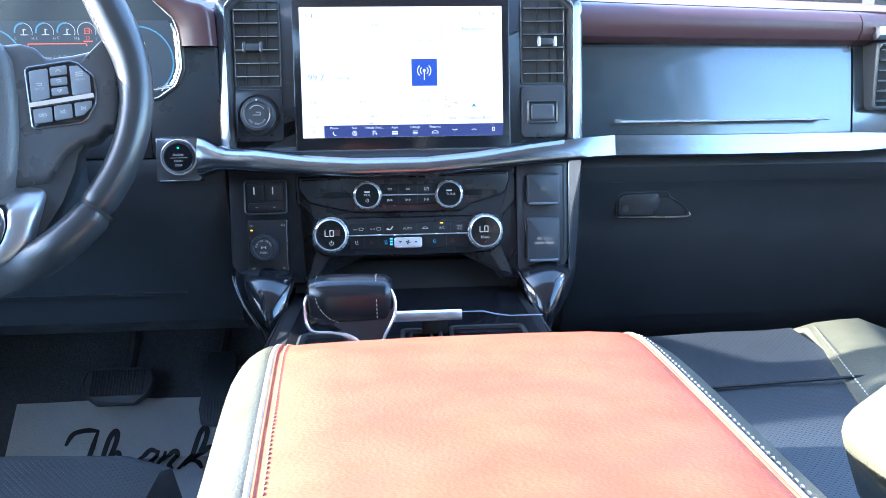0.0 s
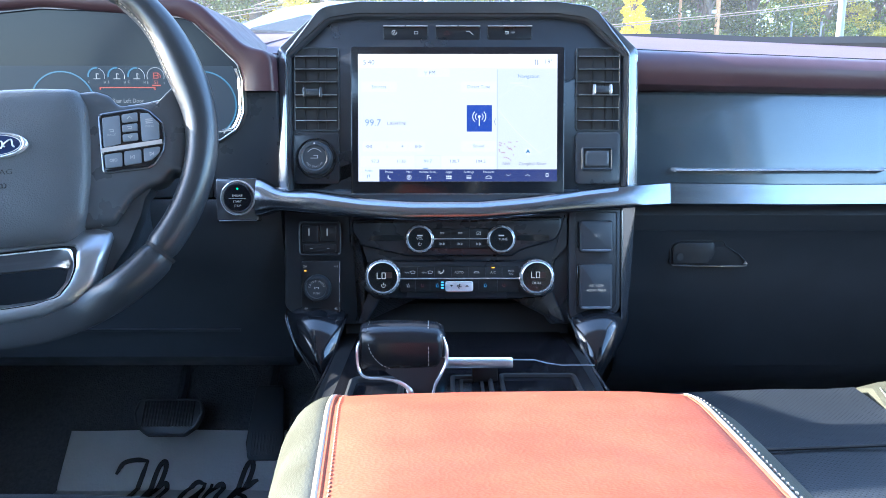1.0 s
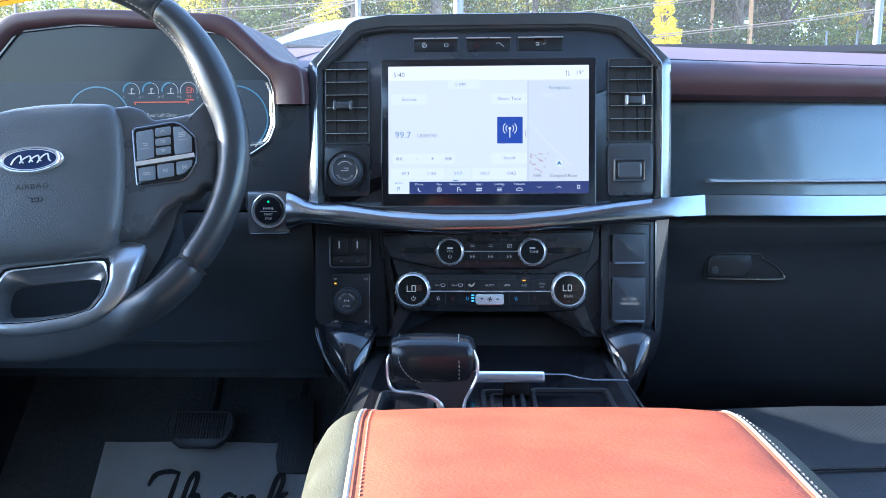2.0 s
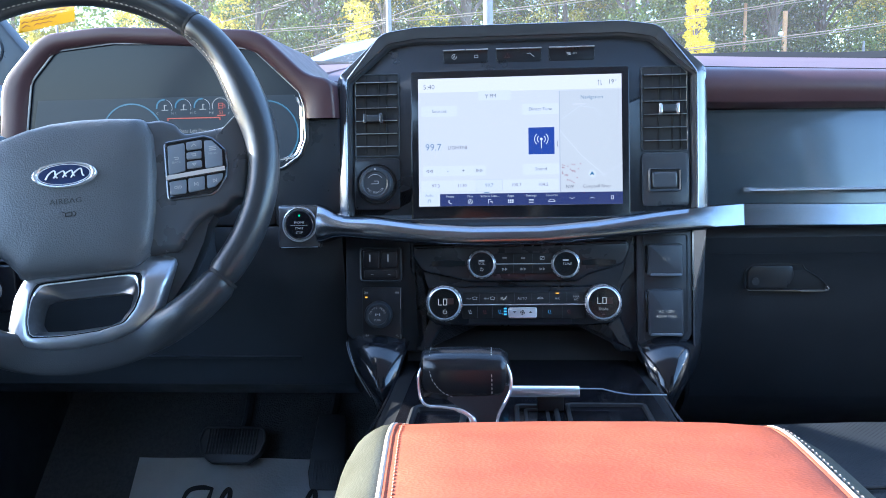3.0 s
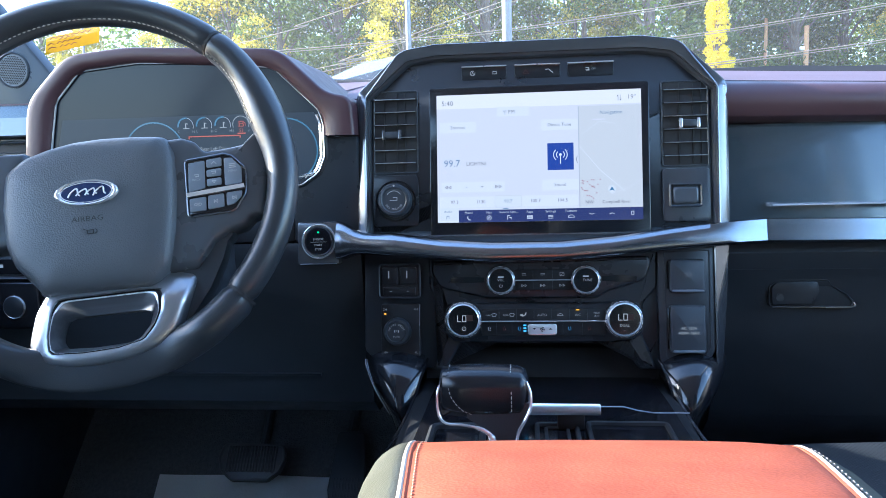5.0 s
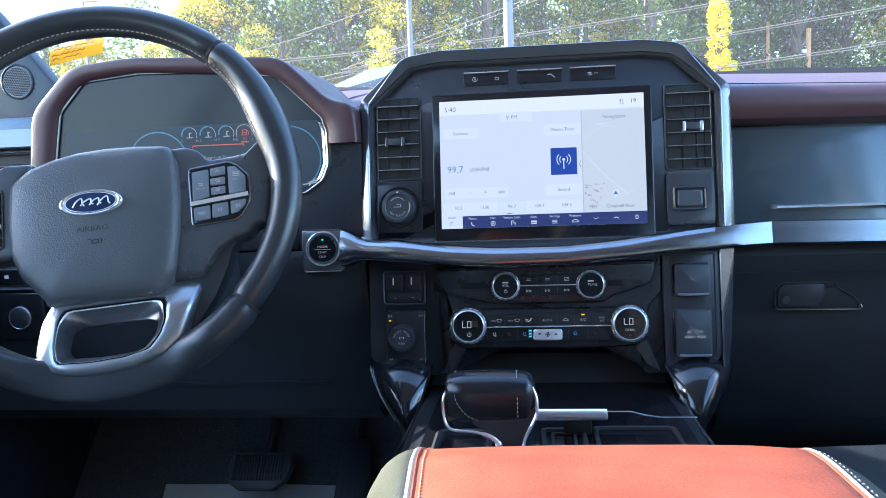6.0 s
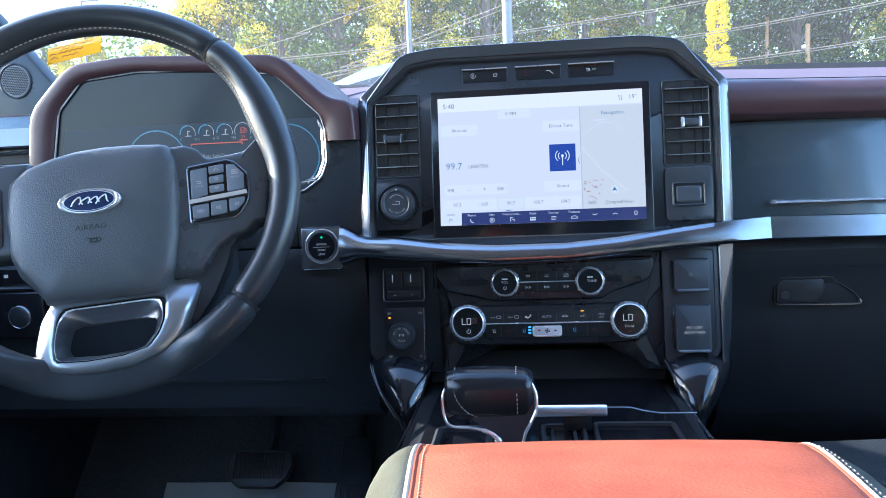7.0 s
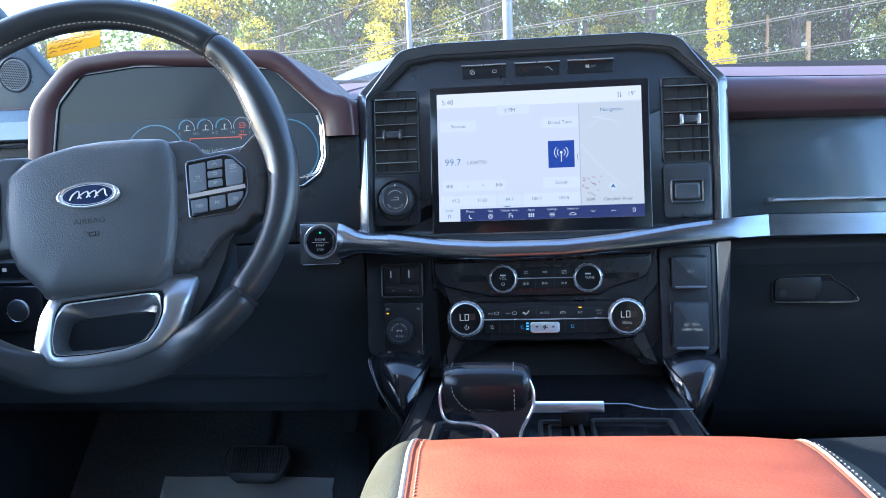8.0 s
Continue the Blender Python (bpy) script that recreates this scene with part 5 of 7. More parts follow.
lettering("F", 0.0035, -0.4110, 1.5990, Y, GAUGE_WHITE, g)
part("print_bar", plate(-0.4285, -0.4165, 1.5955, 1.5972, Y), GAUGE_RED, g)
part("red_line", line([(-0.502, 1.5905), (-0.502, 1.5935), (-0.425, 1.5935), (-0.425, 1.5905)], 0.0014, Y), GAUGE_RED, lit)
lettering("Rear Left Door", 0.0058, -0.486, 1.5750, Y, GAUGE_WHITE, lit, "LEFT", stretch=0.86)
lettering("Ajar", 0.0058, -0.463, 1.5655, Y, GAUGE_WHITE, lit, "LEFT", stretch=0.86)

# ---- steering wheel ----
WHEEL = pose(-0.4279, -0.2854, 1.5376, 0, 0, 12) @ pose(0, 0, 0, -19.2, 0, 0) @ pose(0, 0, 0, 0, -4.6, 0)
wheel = thing("steering_wheel", WHEEL, "black leather steering wheel with satin metal lower spoke", "steering wheel")
RM, RT = 0.1785, 0.0150


def grip_swell(a):
    """Thumb grips beside the side spokes, at an angle in degrees."""
    return sum(math.exp(-((a - c) / 15.0) ** 2) for c in (17.0, 163.0))


def rim_arc(a0, a1, n=40, tuck=0.0):
    """A stretch of the rim between two angles in degrees; it is flattened under the lower spoke."""
    loops = []
    for i in range(n + 1):
        deg = a0 + (a1 - a0) * i / n
        a, g = radians(deg), grip_swell(deg)
        foot = math.exp(-((deg - 285) / 40.0) ** 4)
        r = RT * (1 + 0.20 * g + 0.14 * foot) * (1 - tuck * (1 if i in (0, n) else 0))
        front = 1 - 0.85 * math.exp(-((deg - 271) / 25.0) ** 6)
        c = Vector((math.cos(a), 0, math.sin(a)))
        ring_ = []
        for k in range(20):
            up = math.sin(2 * math.pi * k / 20)
            ring_.append(c * (RM - RT * 0.30 * g + RT * 0.22 * foot + r * math.cos(2 * math.pi * k / 20)) + Vector((0, r * 1.12 * up * (front if up < 0 else 1), 0)))
        loops.append(ring_)
    return loft(loops)


part("rim_section", rim_arc(47.7, 132.3, 40, 0.12), WHEEL_LEATHER, wheel, "black leather rim")
part("rim_section", rim_arc(-44.2, 46.9, 50, 0.10), WHEEL_LEATHER, wheel)
part("rim_section", rim_arc(133.1, 224.2, 50, 0.10), WHEEL_LEATHER, wheel)
part("rim_section", rim_arc(225.0, 315.0, 44, 0.12), WHEEL_LEATHER, wheel)
for a in (47.3, 132.7, 224.6, 315.4):
    part("rim_joint", rim_arc(a - 0.5, a + 0.5, 1, 0.05), RECESS, wheel)
for a0, a1 in ((14, 46), (49, 131), (134, 166)):
    seam = []
    for a in range(a0, a1 + 1):
        q = RM - RT * 0.30 * grip_swell(a) - RT * (1 + 0.20 * grip_swell(a)) * 0.90
        seam.append((q * math.cos(radians(a)), -RT * (1 + 0.20 * grip_swell(a)) * 0.56, q * math.sin(radians(a))))
    part("stitching", stitches(seam, 0.0030, 0.0018, 0.00075), THREAD, wheel, "pale thread stitching")
# hub pad
HUB = rounded([(-0.047, -0.108), (0.052, -0.110), (0.069, -0.090), (0.0755, -0.055), (0.0790, -0.015), (0.0785, 0.020), (0.070, 0.0385), (0.040, 0.0415), (0.010, 0.0425), (-0.016, 0.0410),
               (-0.040, 0.0362), (-0.063, 0.0285), (-0.0800, 0.0145), (-0.0825, -0.020), (-0.0800, -0.058), (-0.0725, -0.077), (-0.0560, -0.096)],
              [0.012, 0.016, 0.02, 0.03, 0.03, 0.02, 0.012, 0.03, 0.03, 0.03, 0.03, 0.02, 0.014, 0.03, 0.02, 0.02, 0.01], 5)
HC = (-0.001, -0.032)
PADY = 0.026
PADRINGS = ((0.95, 0.022), (1.0, 0.002), (1.0, -0.016), (0.990, -0.0225), (0.968, -0.0280), (0.935, -0.0318), (0.89, -0.0342), (0.78, -0.0368), (0.60, -0.0388), (0.38, -0.0400), (0.18, -0.0404), (0.02, -0.0405))
pad = part("airbag_pad", loft([at_y(scaled(HUB, k, HC), PADY + d) for k, d in PADRINGS]), PADSKIN, wheel, "grained black airbag cover", smooth=60)
BX, BZ = -0.0008, -0.0168
part("badge_ring", lathe([(0.0124, -0.0125), (0.0124, -0.0166), (0.0117, -0.0178), (0.0106, -0.0172), (0.0102, -0.0155)], BX, BZ, 56, sx=2.28), CHROME, pad, "oval chrome badge ring", smooth=60)
part("badge", lathe([(0.0108, -0.0150), (0.0104, -0.0164), (0.0001, -0.0170)], BX, BZ, 56, sx=2.28), BADGE_BLUE, pad, "dark blue oval badge")
part("badge_inlay", lathe([(0.0097, -0.0164), (0.0097, -0.0168), (0.0092, -0.0168), (0.0092, -0.0164)], BX, BZ, 56, sx=2.42), SILVER, pad)
for a, b, c_ in ((-0.016, -0.008, 0.0040), (-0.009, 0.000, 0.0030), (-0.001, 0.007, 0.0030), (0.006, 0.015, 0.0040)):
    m_ = (a + b) / 2
    part("badge_mark", tube(smooth_path([(BX + a, -0.0173, BZ - c_), (BX + m_ - 0.001, -0.0175, BZ + c_ * 0.2), (BX + b, -0.0174, BZ + c_), (BX + b + 0.001, -0.0174, BZ - c_ * 0.3), (BX + b + 0.0025, -0.0173, BZ - c_ * 0.8)], 5), 0.00075, 6), SILVER, pad, "pale flourish on the badge")
lettering("AIRBAG", 0.0050, -0.001, -0.0420, -0.0150, RECESS, pad, stretch=1.15)
part("horn_mark", merge(line([(-0.0050, -0.0515), (-0.0020, -0.0530), (-0.0020, -0.0560), (0.0035, -0.0560), (0.0035, -0.0525), (-0.0020, -0.0530)], 0.0007, -0.0148, 0.0006), arc(0.0045, -0.0542, 0.0022, -80, 80, 0.0006, -0.0148, 0.0006)), RECESS, pad)
# side spokes: dark crowned arms that carry the keys
for s in (-1, 1):
    S = rounded([(s * 0.060, 0.036), (s * 0.0825, 0.0370), (s * 0.0955, 0.0315), (s * 0.1035, 0.0195), (s * 0.1275, 0.0215), (s * 0.1440, 0.0240), (s * 0.1600, 0.0400), (s * 0.1660, 0.0000), (s * 0.1580, -0.0520), (s * 0.1470, -0.0500),
                 (s * 0.1380, -0.0600), (s * 0.1230, -0.0630), (s * 0.1080, -0.0720), (s * 0.0900, -0.0960), (s * 0.060, -0.0960)],
                [0.004, 0.008, 0.012, 0.010, 0.02, 0.012, 0.004, 0.02, 0.004, 0.010, 0.012, 0.014, 0.014, 0.008, 0.004], 5)
    if s < 0:
        S = [(x, max(z, -0.058)) for x, z in S]
    SC = (s * 0.110, -0.014)
    spoke = part("spoke", loft([at_y(scaled(S, k, SC), y) for k, y in ((0.97, 0.030), (1.0, 0.020), (1.0, 0.012), (0.985, 0.0060), (0.950, 0.0022), (0.90, 0.0008), (0.70, 0.0002), (0.30, 0.0))]), SPOKE, wheel, "satin grey spoke", smooth=70)
    K = rounded([(s * 0.0870, 0.0092), (s * 0.1233, 0.0125), (s * 0.1300, 0.0098), (s * 0.1412, -0.0030), (s * 0.1418, -0.0160), (s * 0.1395, -0.0290), (s * 0.1310, -0.0412), (s * 0.1255, -0.0442), (s * 0.0870, -0.0458)], [0.003, 0.006, 0.006, 0.006, 0.02, 0.008, 0.006, 0.006, 0.003], 4)
    part("key_rim", loft([at_y(inset(K, -0.0022), 0.0012), at_y(inset(K, -0.0020), -0.0012), at_y(inset(K, -0.0008), -0.0018), at_y(K, -0.0008), at_y(K, 0.001)], caps=False), FRAMEMETAL, spoke, "satin metal rim round the keys")
    part("key_bezel", loft([at_y(inset(K, 0.0003), 0.0012), at_y(inset(K, 0.0003), -0.0004), at_y(inset(K, 0.0008), -0.0006)]), PIANO, spoke)
    keys = ([(0.0888, 0.0066), (0.1046, 0.0082), (0.1034, -0.0196), (0.0880, -0.0226)], [(0.1062, 0.0086), (0.1208, 0.0099), (0.1202, 0.0012), (0.1060, 0.0004)],
            [(0.1058, -0.0018), (0.1198, -0.0008), (0.1192, -0.0086), (0.1055, -0.0088)], [(0.1055, -0.0110), (0.1192, -0.0102), (0.1190, -0.0176), (0.1053, -0.0182)],
            [(0.1229, 0.0088), (0.1300, 0.0086), (0.1390, -0.0022), (0.1382, -0.0178), (0.1222, -0.0192)], [(0.0880, -0.0292), (0.1036, -0.0282), (0.1030, -0.0418), (0.0882, -0.0426)],
            [(0.1056, -0.0276), (0.1206, -0.0268), (0.1201, -0.0400), (0.1048, -0.0414)], [(0.1229, -0.0264), (0.1382, -0.0254), (0.1366, -0.0318), (0.1294, -0.0382), (0.1224, -0.0396)])
    for i, kp in enumerate(keys):
        kp = [(s * x, z) for x, z in kp]
        if s < 0:
            kp = kp[::-1]
        key = part("key", slab(rounded(kp, 0.0014, 2), -0.0022, -0.0002, 0.0006), KEY, spoke)
        mx_, mz_ = sum(q[0] for q in kp) / len(kp), sum(q[1] for q in kp) / len(kp)
        if i == 4:
            mark = merge(*[line([(mx_ - 0.0030, mz_ + 0.0045 + d), (mx_ + 0.0030, mz_ + 0.0047 + d)], 0.0007, -0.0026) for d in (-0.0018, 0.0, 0.0018)])
        elif i == 1:
            mark = line([(mx_ - 0.0022, mz_ - 0.0012), (mx_, mz_ + 0.0012), (mx_ + 0.0022, mz_ - 0.0012)], 0.0006, -0.0026)
        elif i == 3:
            mark = line([(mx_ - 0.0018, mz_ + 0.0010), (mx_ + 0.0018, mz_ + 0.0010), (mx_, mz_ - 0.0012), (mx_ - 0.0018, mz_ + 0.0010)], 0.0006, -0.0026)
        elif i == 5:
            mark = merge(arc(mx_ - 0.0020, mz_, 0.0012, 0, 360, 0.0005, -0.0026, n=12), arc(mx_ + 0.0020, mz_, 0.0012, 0, 360, 0.0005, -0.0026, n=12), line([(mx_, mz_ - 0.0018), (mx_, mz_ + 0.0014)], 0.0006, -0.0026))
        elif i in (6, 7):
            d = -1 if i == 6 else 1
            mark = merge(line([(mx_ - d * 0.0015, mz_ - 0.0016), (mx_ - d * 0.0015, mz_ + 0.0016), (mx_ + d * 0.0012, mz_), (mx_ - d * 0.0015, mz_ - 0.0016)], 0.0005, -0.0026), line([(mx_ + d * 0.0018, mz_ - 0.0016), (mx_ + d * 0.0018, mz_ + 0.0016)], 0.0006, -0.0026))
        else:
            mark = line([(mx_ - 0.0020, mz_ + 0.0012), (mx_ + 0.0018, mz_ + 0.0012), (mx_ + 0.0018, mz_ - 0.0008), (mx_ - 0.0012, mz_ - 0.0008)], 0.0006, -0.0026)
        part("key_mark", mark, PRINT, key)
        if s > 0 and i in (0, 4):
            lettering(("BACK", 0, 0, 0, "MENU")[i], 0.0022, mx_, mz_ - (0.0040 if i == 0 else 0.0008), -0.0026, PRINT, key)
    part("key_strip", line([(s * 0.0872, -0.0256), (s * 0.1392, -0.0214)], 0.0042, -0.0040, 0.004), CHROME, spoke, "bright metal key strip")
# lower spoke: a satin metal loop round an opening
LC = (0.006, -0.136)
OUT = polar(rounded([(-0.0480, -0.092), (0.0930, -0.092), (0.0715, -0.1505), (0.0540, -0.1655), (0.027, -0.1742), (-0.0026, -0.1768), (-0.0267, -0.1748), (-0.0506, -0.1685), (-0.0605, -0.1605), (-0.0642, -0.1487), (-0.0620, -0.1387)], 0.008, 4), LC)
HOLE = polar(rounded([(-0.0360, -0.1112), (0.0460, -0.1108), (0.0582, -0.1128), (0.0560, -0.1341), (0.0505, -0.1464), (0.0405, -0.1580), (0.0178, -0.1627), (-0.0117, -0.1637), (-0.0415, -0.1615), (-0.0428, -0.1457)], 0.006, 4), LC)
HOLE2 = polar(rounded([(-0.0309, -0.1273), (0.0402, -0.1280), (0.0458, -0.1310), (0.0420, -0.1432), (0.0324, -0.1540), (0.0231, -0.1569), (-0.0072, -0.1577), (-0.0345, -0.1555), (-0.0382, -0.1473), (-0.0352, -0.1346)], 0.005, 4), LC)


def spoke_ring(pts, y):
    """The lower spoke sinks back under the airbag cover and towards its left flank."""
    return [(x, y + 0.016 * max(0.0, min(1.0, (z + 0.122) / 0.024)) + 0.010 * max(0.0, min(1.0, (-0.040 - x) / 0.022)), z) for x, z in pts]


low = part("lower_spoke", loft([spoke_ring(OUT, 0.014), spoke_ring(OUT, 0.0), spoke_ring(between(OUT, HOLE, 0.08), -0.0035), spoke_ring(between(OUT, HOLE, 0.25), -0.0062), spoke_ring(between(OUT, HOLE, 0.80), -0.0080), spoke_ring(between(OUT, HOLE, 0.95), -0.0072), spoke_ring(HOLE, -0.0050)], caps=False), SPOKEMETAL, wheel, "satin metal lower spoke", smooth=50)
part("spoke_groove", loft([spoke_ring(HOLE, -0.0052), spoke_ring(between(HOLE, HOLE2, 0.06), -0.0030), spoke_ring(between(HOLE, HOLE2, 0.12), -0.0052)], caps=False), RECESS, low)
part("spoke_lip", loft([spoke_ring(between(HOLE, HOLE2, 0.10), -0.0040), spoke_ring(between(HOLE, HOLE2, 0.13), -0.0058), spoke_ring(between(HOLE, HOLE2, 0.20), -0.0046)], caps=False), SILVER, low, "bright thin lip")
part("spoke_well", loft([spoke_ring(between(HOLE, HOLE2, 0.16), -0.0048), spoke_ring(between(HOLE, HOLE2, 0.5), 0.0035), at_y(HOLE2, 0.0115), at_y(HOLE2, 0.022)], caps=False), BRUSHED, low, "brushed metal well")
part("spoke_bridge", loft([at_y(rounded([(-0.068, -0.060), (0.068, -0.060), (0.062, -0.104), (-0.054, -0.104)], 0.004, 2), y) for y in (0.030, 0.014)]), TRIM, wheel)
for s, k in ((1, 1.0),):
    ck = rounded([(s * 0.060, -0.055), (s * 0.128, -0.0600), (s * 0.1195, -0.0700), (s * 0.1140 * k, -0.0870), (s * 0.1000 * k, -0.1150), (s * 0.0780 * k, -0.1450), (s * 0.0620 * k, -0.1560), (s * 0.056 * k, -0.110)], 0.005, 3)
    part("spoke_cheek", loft([at_y(ck, 0.034), at_y(ck, 0.014), at_y(scaled(ck, 0.96, (s * 0.09, -0.10)), 0.010)]), TRIM, wheel)

# steering column shroud and stalks behind the wheel
column = thing("steering_column", pose(-0.425, -0.285, 1.538, -19, 0, 8), "black steering column shroud with stalks", "steering column")
SH_ = rounded([(-0.040, -0.080), (0.040, -0.080), (0.050, -0.050), (0.048, 0.000), (0.034, 0.018), (-0.034, 0.018), (-0.048, 0.000), (-0.050, -0.050)], 0.012, 3)
part("shroud", loft([at_y(inset(SH_, -0.012), 0.30), at_y(inset(SH_, -0.004), 0.10), at_y(SH_, 0.045), at_y(inset(SH_, 0.006), 0.036)]), SOFT, column)
part("stalk", tube(smooth_path([(-0.05, 0.075, 0.000), (-0.12, 0.070, 0.006), (-0.19, 0.062, 0.012), (-0.225, 0.058, 0.014)], 4), [0.008] * 8 + [0.0105] * 5, 12), SOFT, column, "black indicator stalk")
part("column_core", lathe([(0.034, 0.045), (0.034, 0.012), (0.020, 0.0)], 0, -0.02, 24), SOFT, column)


# ---- centre console, gear selector, armrest ----
console = thing("center_console", pose(0, 0, 0), "gloss black centre console with open tray", "console")
part("console_body", loft([[(x * k, y, z) for x, z in ((-0.150, 1.262), (-0.160, 1.255), (-0.170, 1.20), (-0.175, 0.902), (0.175, 0.902), (0.170, 1.20), (0.160, 1.255), (0.150, 1.262))] for y, k in ((-1.15, 0.95), (-0.44, 0.95), (-0.10, 1.0), (0.06, 1.0))]), RECESS, console)
part("tray_floor", loft([at_z(rounded([(-0.138, -0.43), (0.146, -0.43), (0.142, -0.09), (0.136, 0.04), (-0.130, 0.04), (-0.134, -0.09)], 0.01, 3), z) for z in (1.258, 1.2655)]), PIANO, console, "gloss black tray floor")
part("back_wall", loft([[(x, y, z) for y, z in ((0.02, 1.262), (-0.010, 1.264), (0.010, 1.30), (0.03, 1.30))] for x in (-0.15, 0.15)]), RECESS, console)
for x0, x1, y0, y1 in ((-0.012, 0.034, -0.42, -0.188), (0.042, 0.128, -0.42, -0.183)):
    R_ = rounded([(x0, y0), (x1, y0), (x1, y1), (x0, y1)], 0.008, 4)
    part("tray_rim", loft([at_z(R_, 1.2650), at_z(R_, 1.2690), at_z(inset(R_, 0.002), 1.2700), at_z(inset(R_, 0.004), 1.2690), at_z(inset(R_, 0.005), 1.2660)], caps=False), RECESS, console)
R_ = rounded([(-0.002, -0.36), (0.024, -0.36), (0.024, -0.196), (-0.002, -0.196)], 0.005, 3)
part("slot_rim", loft([at_z(R_, 1.2655), at_z(R_, 1.2672), at_z(inset(R_, 0.003), 1.2672), at_z(inset(R_, 0.0035), 1.2655)], caps=False), RECESS, console)
R_ = rounded([(-0.122, -0.40), (-0.062, -0.40), (-0.062, -0.195), (-0.122, -0.195)], 0.014, 4)
part("cup_rim", loft([at_z(R_, 1.2650), at_z(R_, 1.2700), at_z(inset(R_, 0.003), 1.2715), at_z(inset(R_, 0.006), 1.2700), at_z(inset(R_, 0.007), 1.2655)], caps=False), RECESS, console)
# bulging side pods under the stack
for s in (-1, 1):
    rows_ = smooth_path([(0.148, 0.228, 1.303), (0.149, 0.2265, 1.291), (0.151, 0.2185, 1.275), (0.155, 0.2080, 1.259), (0.159, 0.1970, 1.245), (0.164, 0.1870, 1.232), (0.169, 0.1800, 1.215)], 4)
    loops, outer_ = [], []
    for i, (xi, xo, z) in enumerate(rows_):
        v = i / (len(rows_) - 1)
        yc = -0.016 - 0.075 * v ** 0.8
        swell = 0.030 * math.sin(math.pi * min(1.0, 0.16 + 0.9 * v)) ** 0.8 + 0.004
        lp = [(s * (xi + (xo - xi) * u), yc + 0.012 * u - swell * math.sin(math.pi * (0.10 + 0.84 * u)) ** 0.75, z + 0.006 * math.sin(math.pi * u) * (1 - v)) for u in [k / 12 for k in range(13)]]
        loops.append(lp + [(s * (xo - 0.003), yc + 0.035, z - 0.004), (s * (xo - 0.012), yc + 0.070, z - 0.008)])
        outer_.append(lp[-1])
    part("side_pod", loft(loops, ring=False), GUNMETAL, console, "glossy dark side pod", smooth=80)
    part("pod_flank", loft([[o, (o[0] - s * 0.012, o[1] + 0.030, o[2] - 0.012), (s * 0.160, o[1] + 0.04, 1.15), (s * 0.155, o[1] + 0.04, 1.10)] for o in outer_], ring=False), SOFT, console)
    part("pod_edge", tube(smooth_path([(s * 0.1450, -0.030, 1.296), (s * 0.1475, -0.075, 1.286), (s * 0.1500, -0.130, 1.274), (s * 0.156, -0.215, 1.264), (s * 0.166, -0.32, 1.262)], 4), 0.0016, 8), FRAMEMETAL if s > 0 else PIANO, console)
    if s < 0:
        part("pod_line", tube([(x, y - 0.0008, z) for x, y, z in outer_[3:20]], 0.0007, 6), CHROME, console, "thin chrome line")
rod = thing("knurled_rod", pose(0, 0, 0), "knurled steel rod lying across the tray", "handle")
NR, NS = 56, 28
kn = []
for i in range(NR + 1):
    x = -0.0190 + 0.075 * i / NR
    edge = 0.0048 if i in (0, NR) else 0.0053
    kn.append([(x, -0.20 + (edge + (0.0006 if (i + k) % 2 else -0.0006)) * math.cos(2 * math.pi * k / NS), 1.2872 + (edge + (0.0006 if (i + k) % 2 else -0.0006)) * math.sin(2 * math.pi * k / NS)) for k in range(NS)])
part("grip", loft(kn), KNURL, rod, smooth=0)
part("wire", tube([(0.054, -0.20, 1.2905), (0.080, -0.20, 1.2903), (0.094, -0.20, 1.2866), (0.110, -0.20, 1.2842), (0.146, -0.20, 1.2842)], 0.0007, 6), METAL, rod)
part("mount", rbox(0.012, 0.040, -0.202, -0.190, 1.2655, 1.283, 0.002), RECESS, rod)

shifter = thing("gear_selector", pose(0, 0, 0), "stitched black leather gear selector with chrome edging", "gear lever")
CX, CY, CZ = -0.0610, -0.262, 1.3265
sec = []
for x, ry, rz, dz in ((-0.0425, 0.010, 0.012, 0.001), (-0.0415, 0.017, 0.018, 0.0), (-0.038, 0.022, 0.0205, 0.0), (-0.020, 0.0245, 0.0212, 0.0005), (0.010, 0.0245, 0.0212, 0.0008), (0.034, 0.023, 0.0205, 0.0), (0.041, 0.019, 0.018, -0.001), (0.0435, 0.011, 0.012, -0.002)):
    sec.append([(CX + x, CY + ry * math.copysign(abs(math.cos(a)) ** 0.72, math.cos(a)), CZ + dz + 1.12 * rz * math.copysign(abs(math.sin(a)) ** 0.72, math.sin(a))) for a in [2 * math.pi * k / 28 for k in range(28)]])
grip = part("leather_grip", loft(sec), GRIP_LEATHER, shifter, smooth=70)
part("stitching", stitches(smooth_path([(CX - 0.033, CY + 0.006, CZ + 0.0237), (CX - 0.033, CY - 0.014, CZ + 0.0202), (CX - 0.031, CY - 0.0235, CZ + 0.004), (CX - 0.022, CY - 0.0235, CZ - 0.010), (CX - 0.010, CY - 0.0195, CZ - 0.018)], 6), 0.003, 0.0012, 0.0006), THREAD, grip, "grey thread stitching")
part("stitching", stitches(smooth_path([(CX + 0.026, CY + 0.006, CZ + 0.0242), (CX + 0.026, CY - 0.014, CZ + 0.0206), (CX + 0.0265, CY - 0.0243, CZ + 0.002), (CX + 0.0265, CY - 0.023, CZ - 0.012)], 6), 0.003, 0.0012, 0.0006), THREAD, grip)
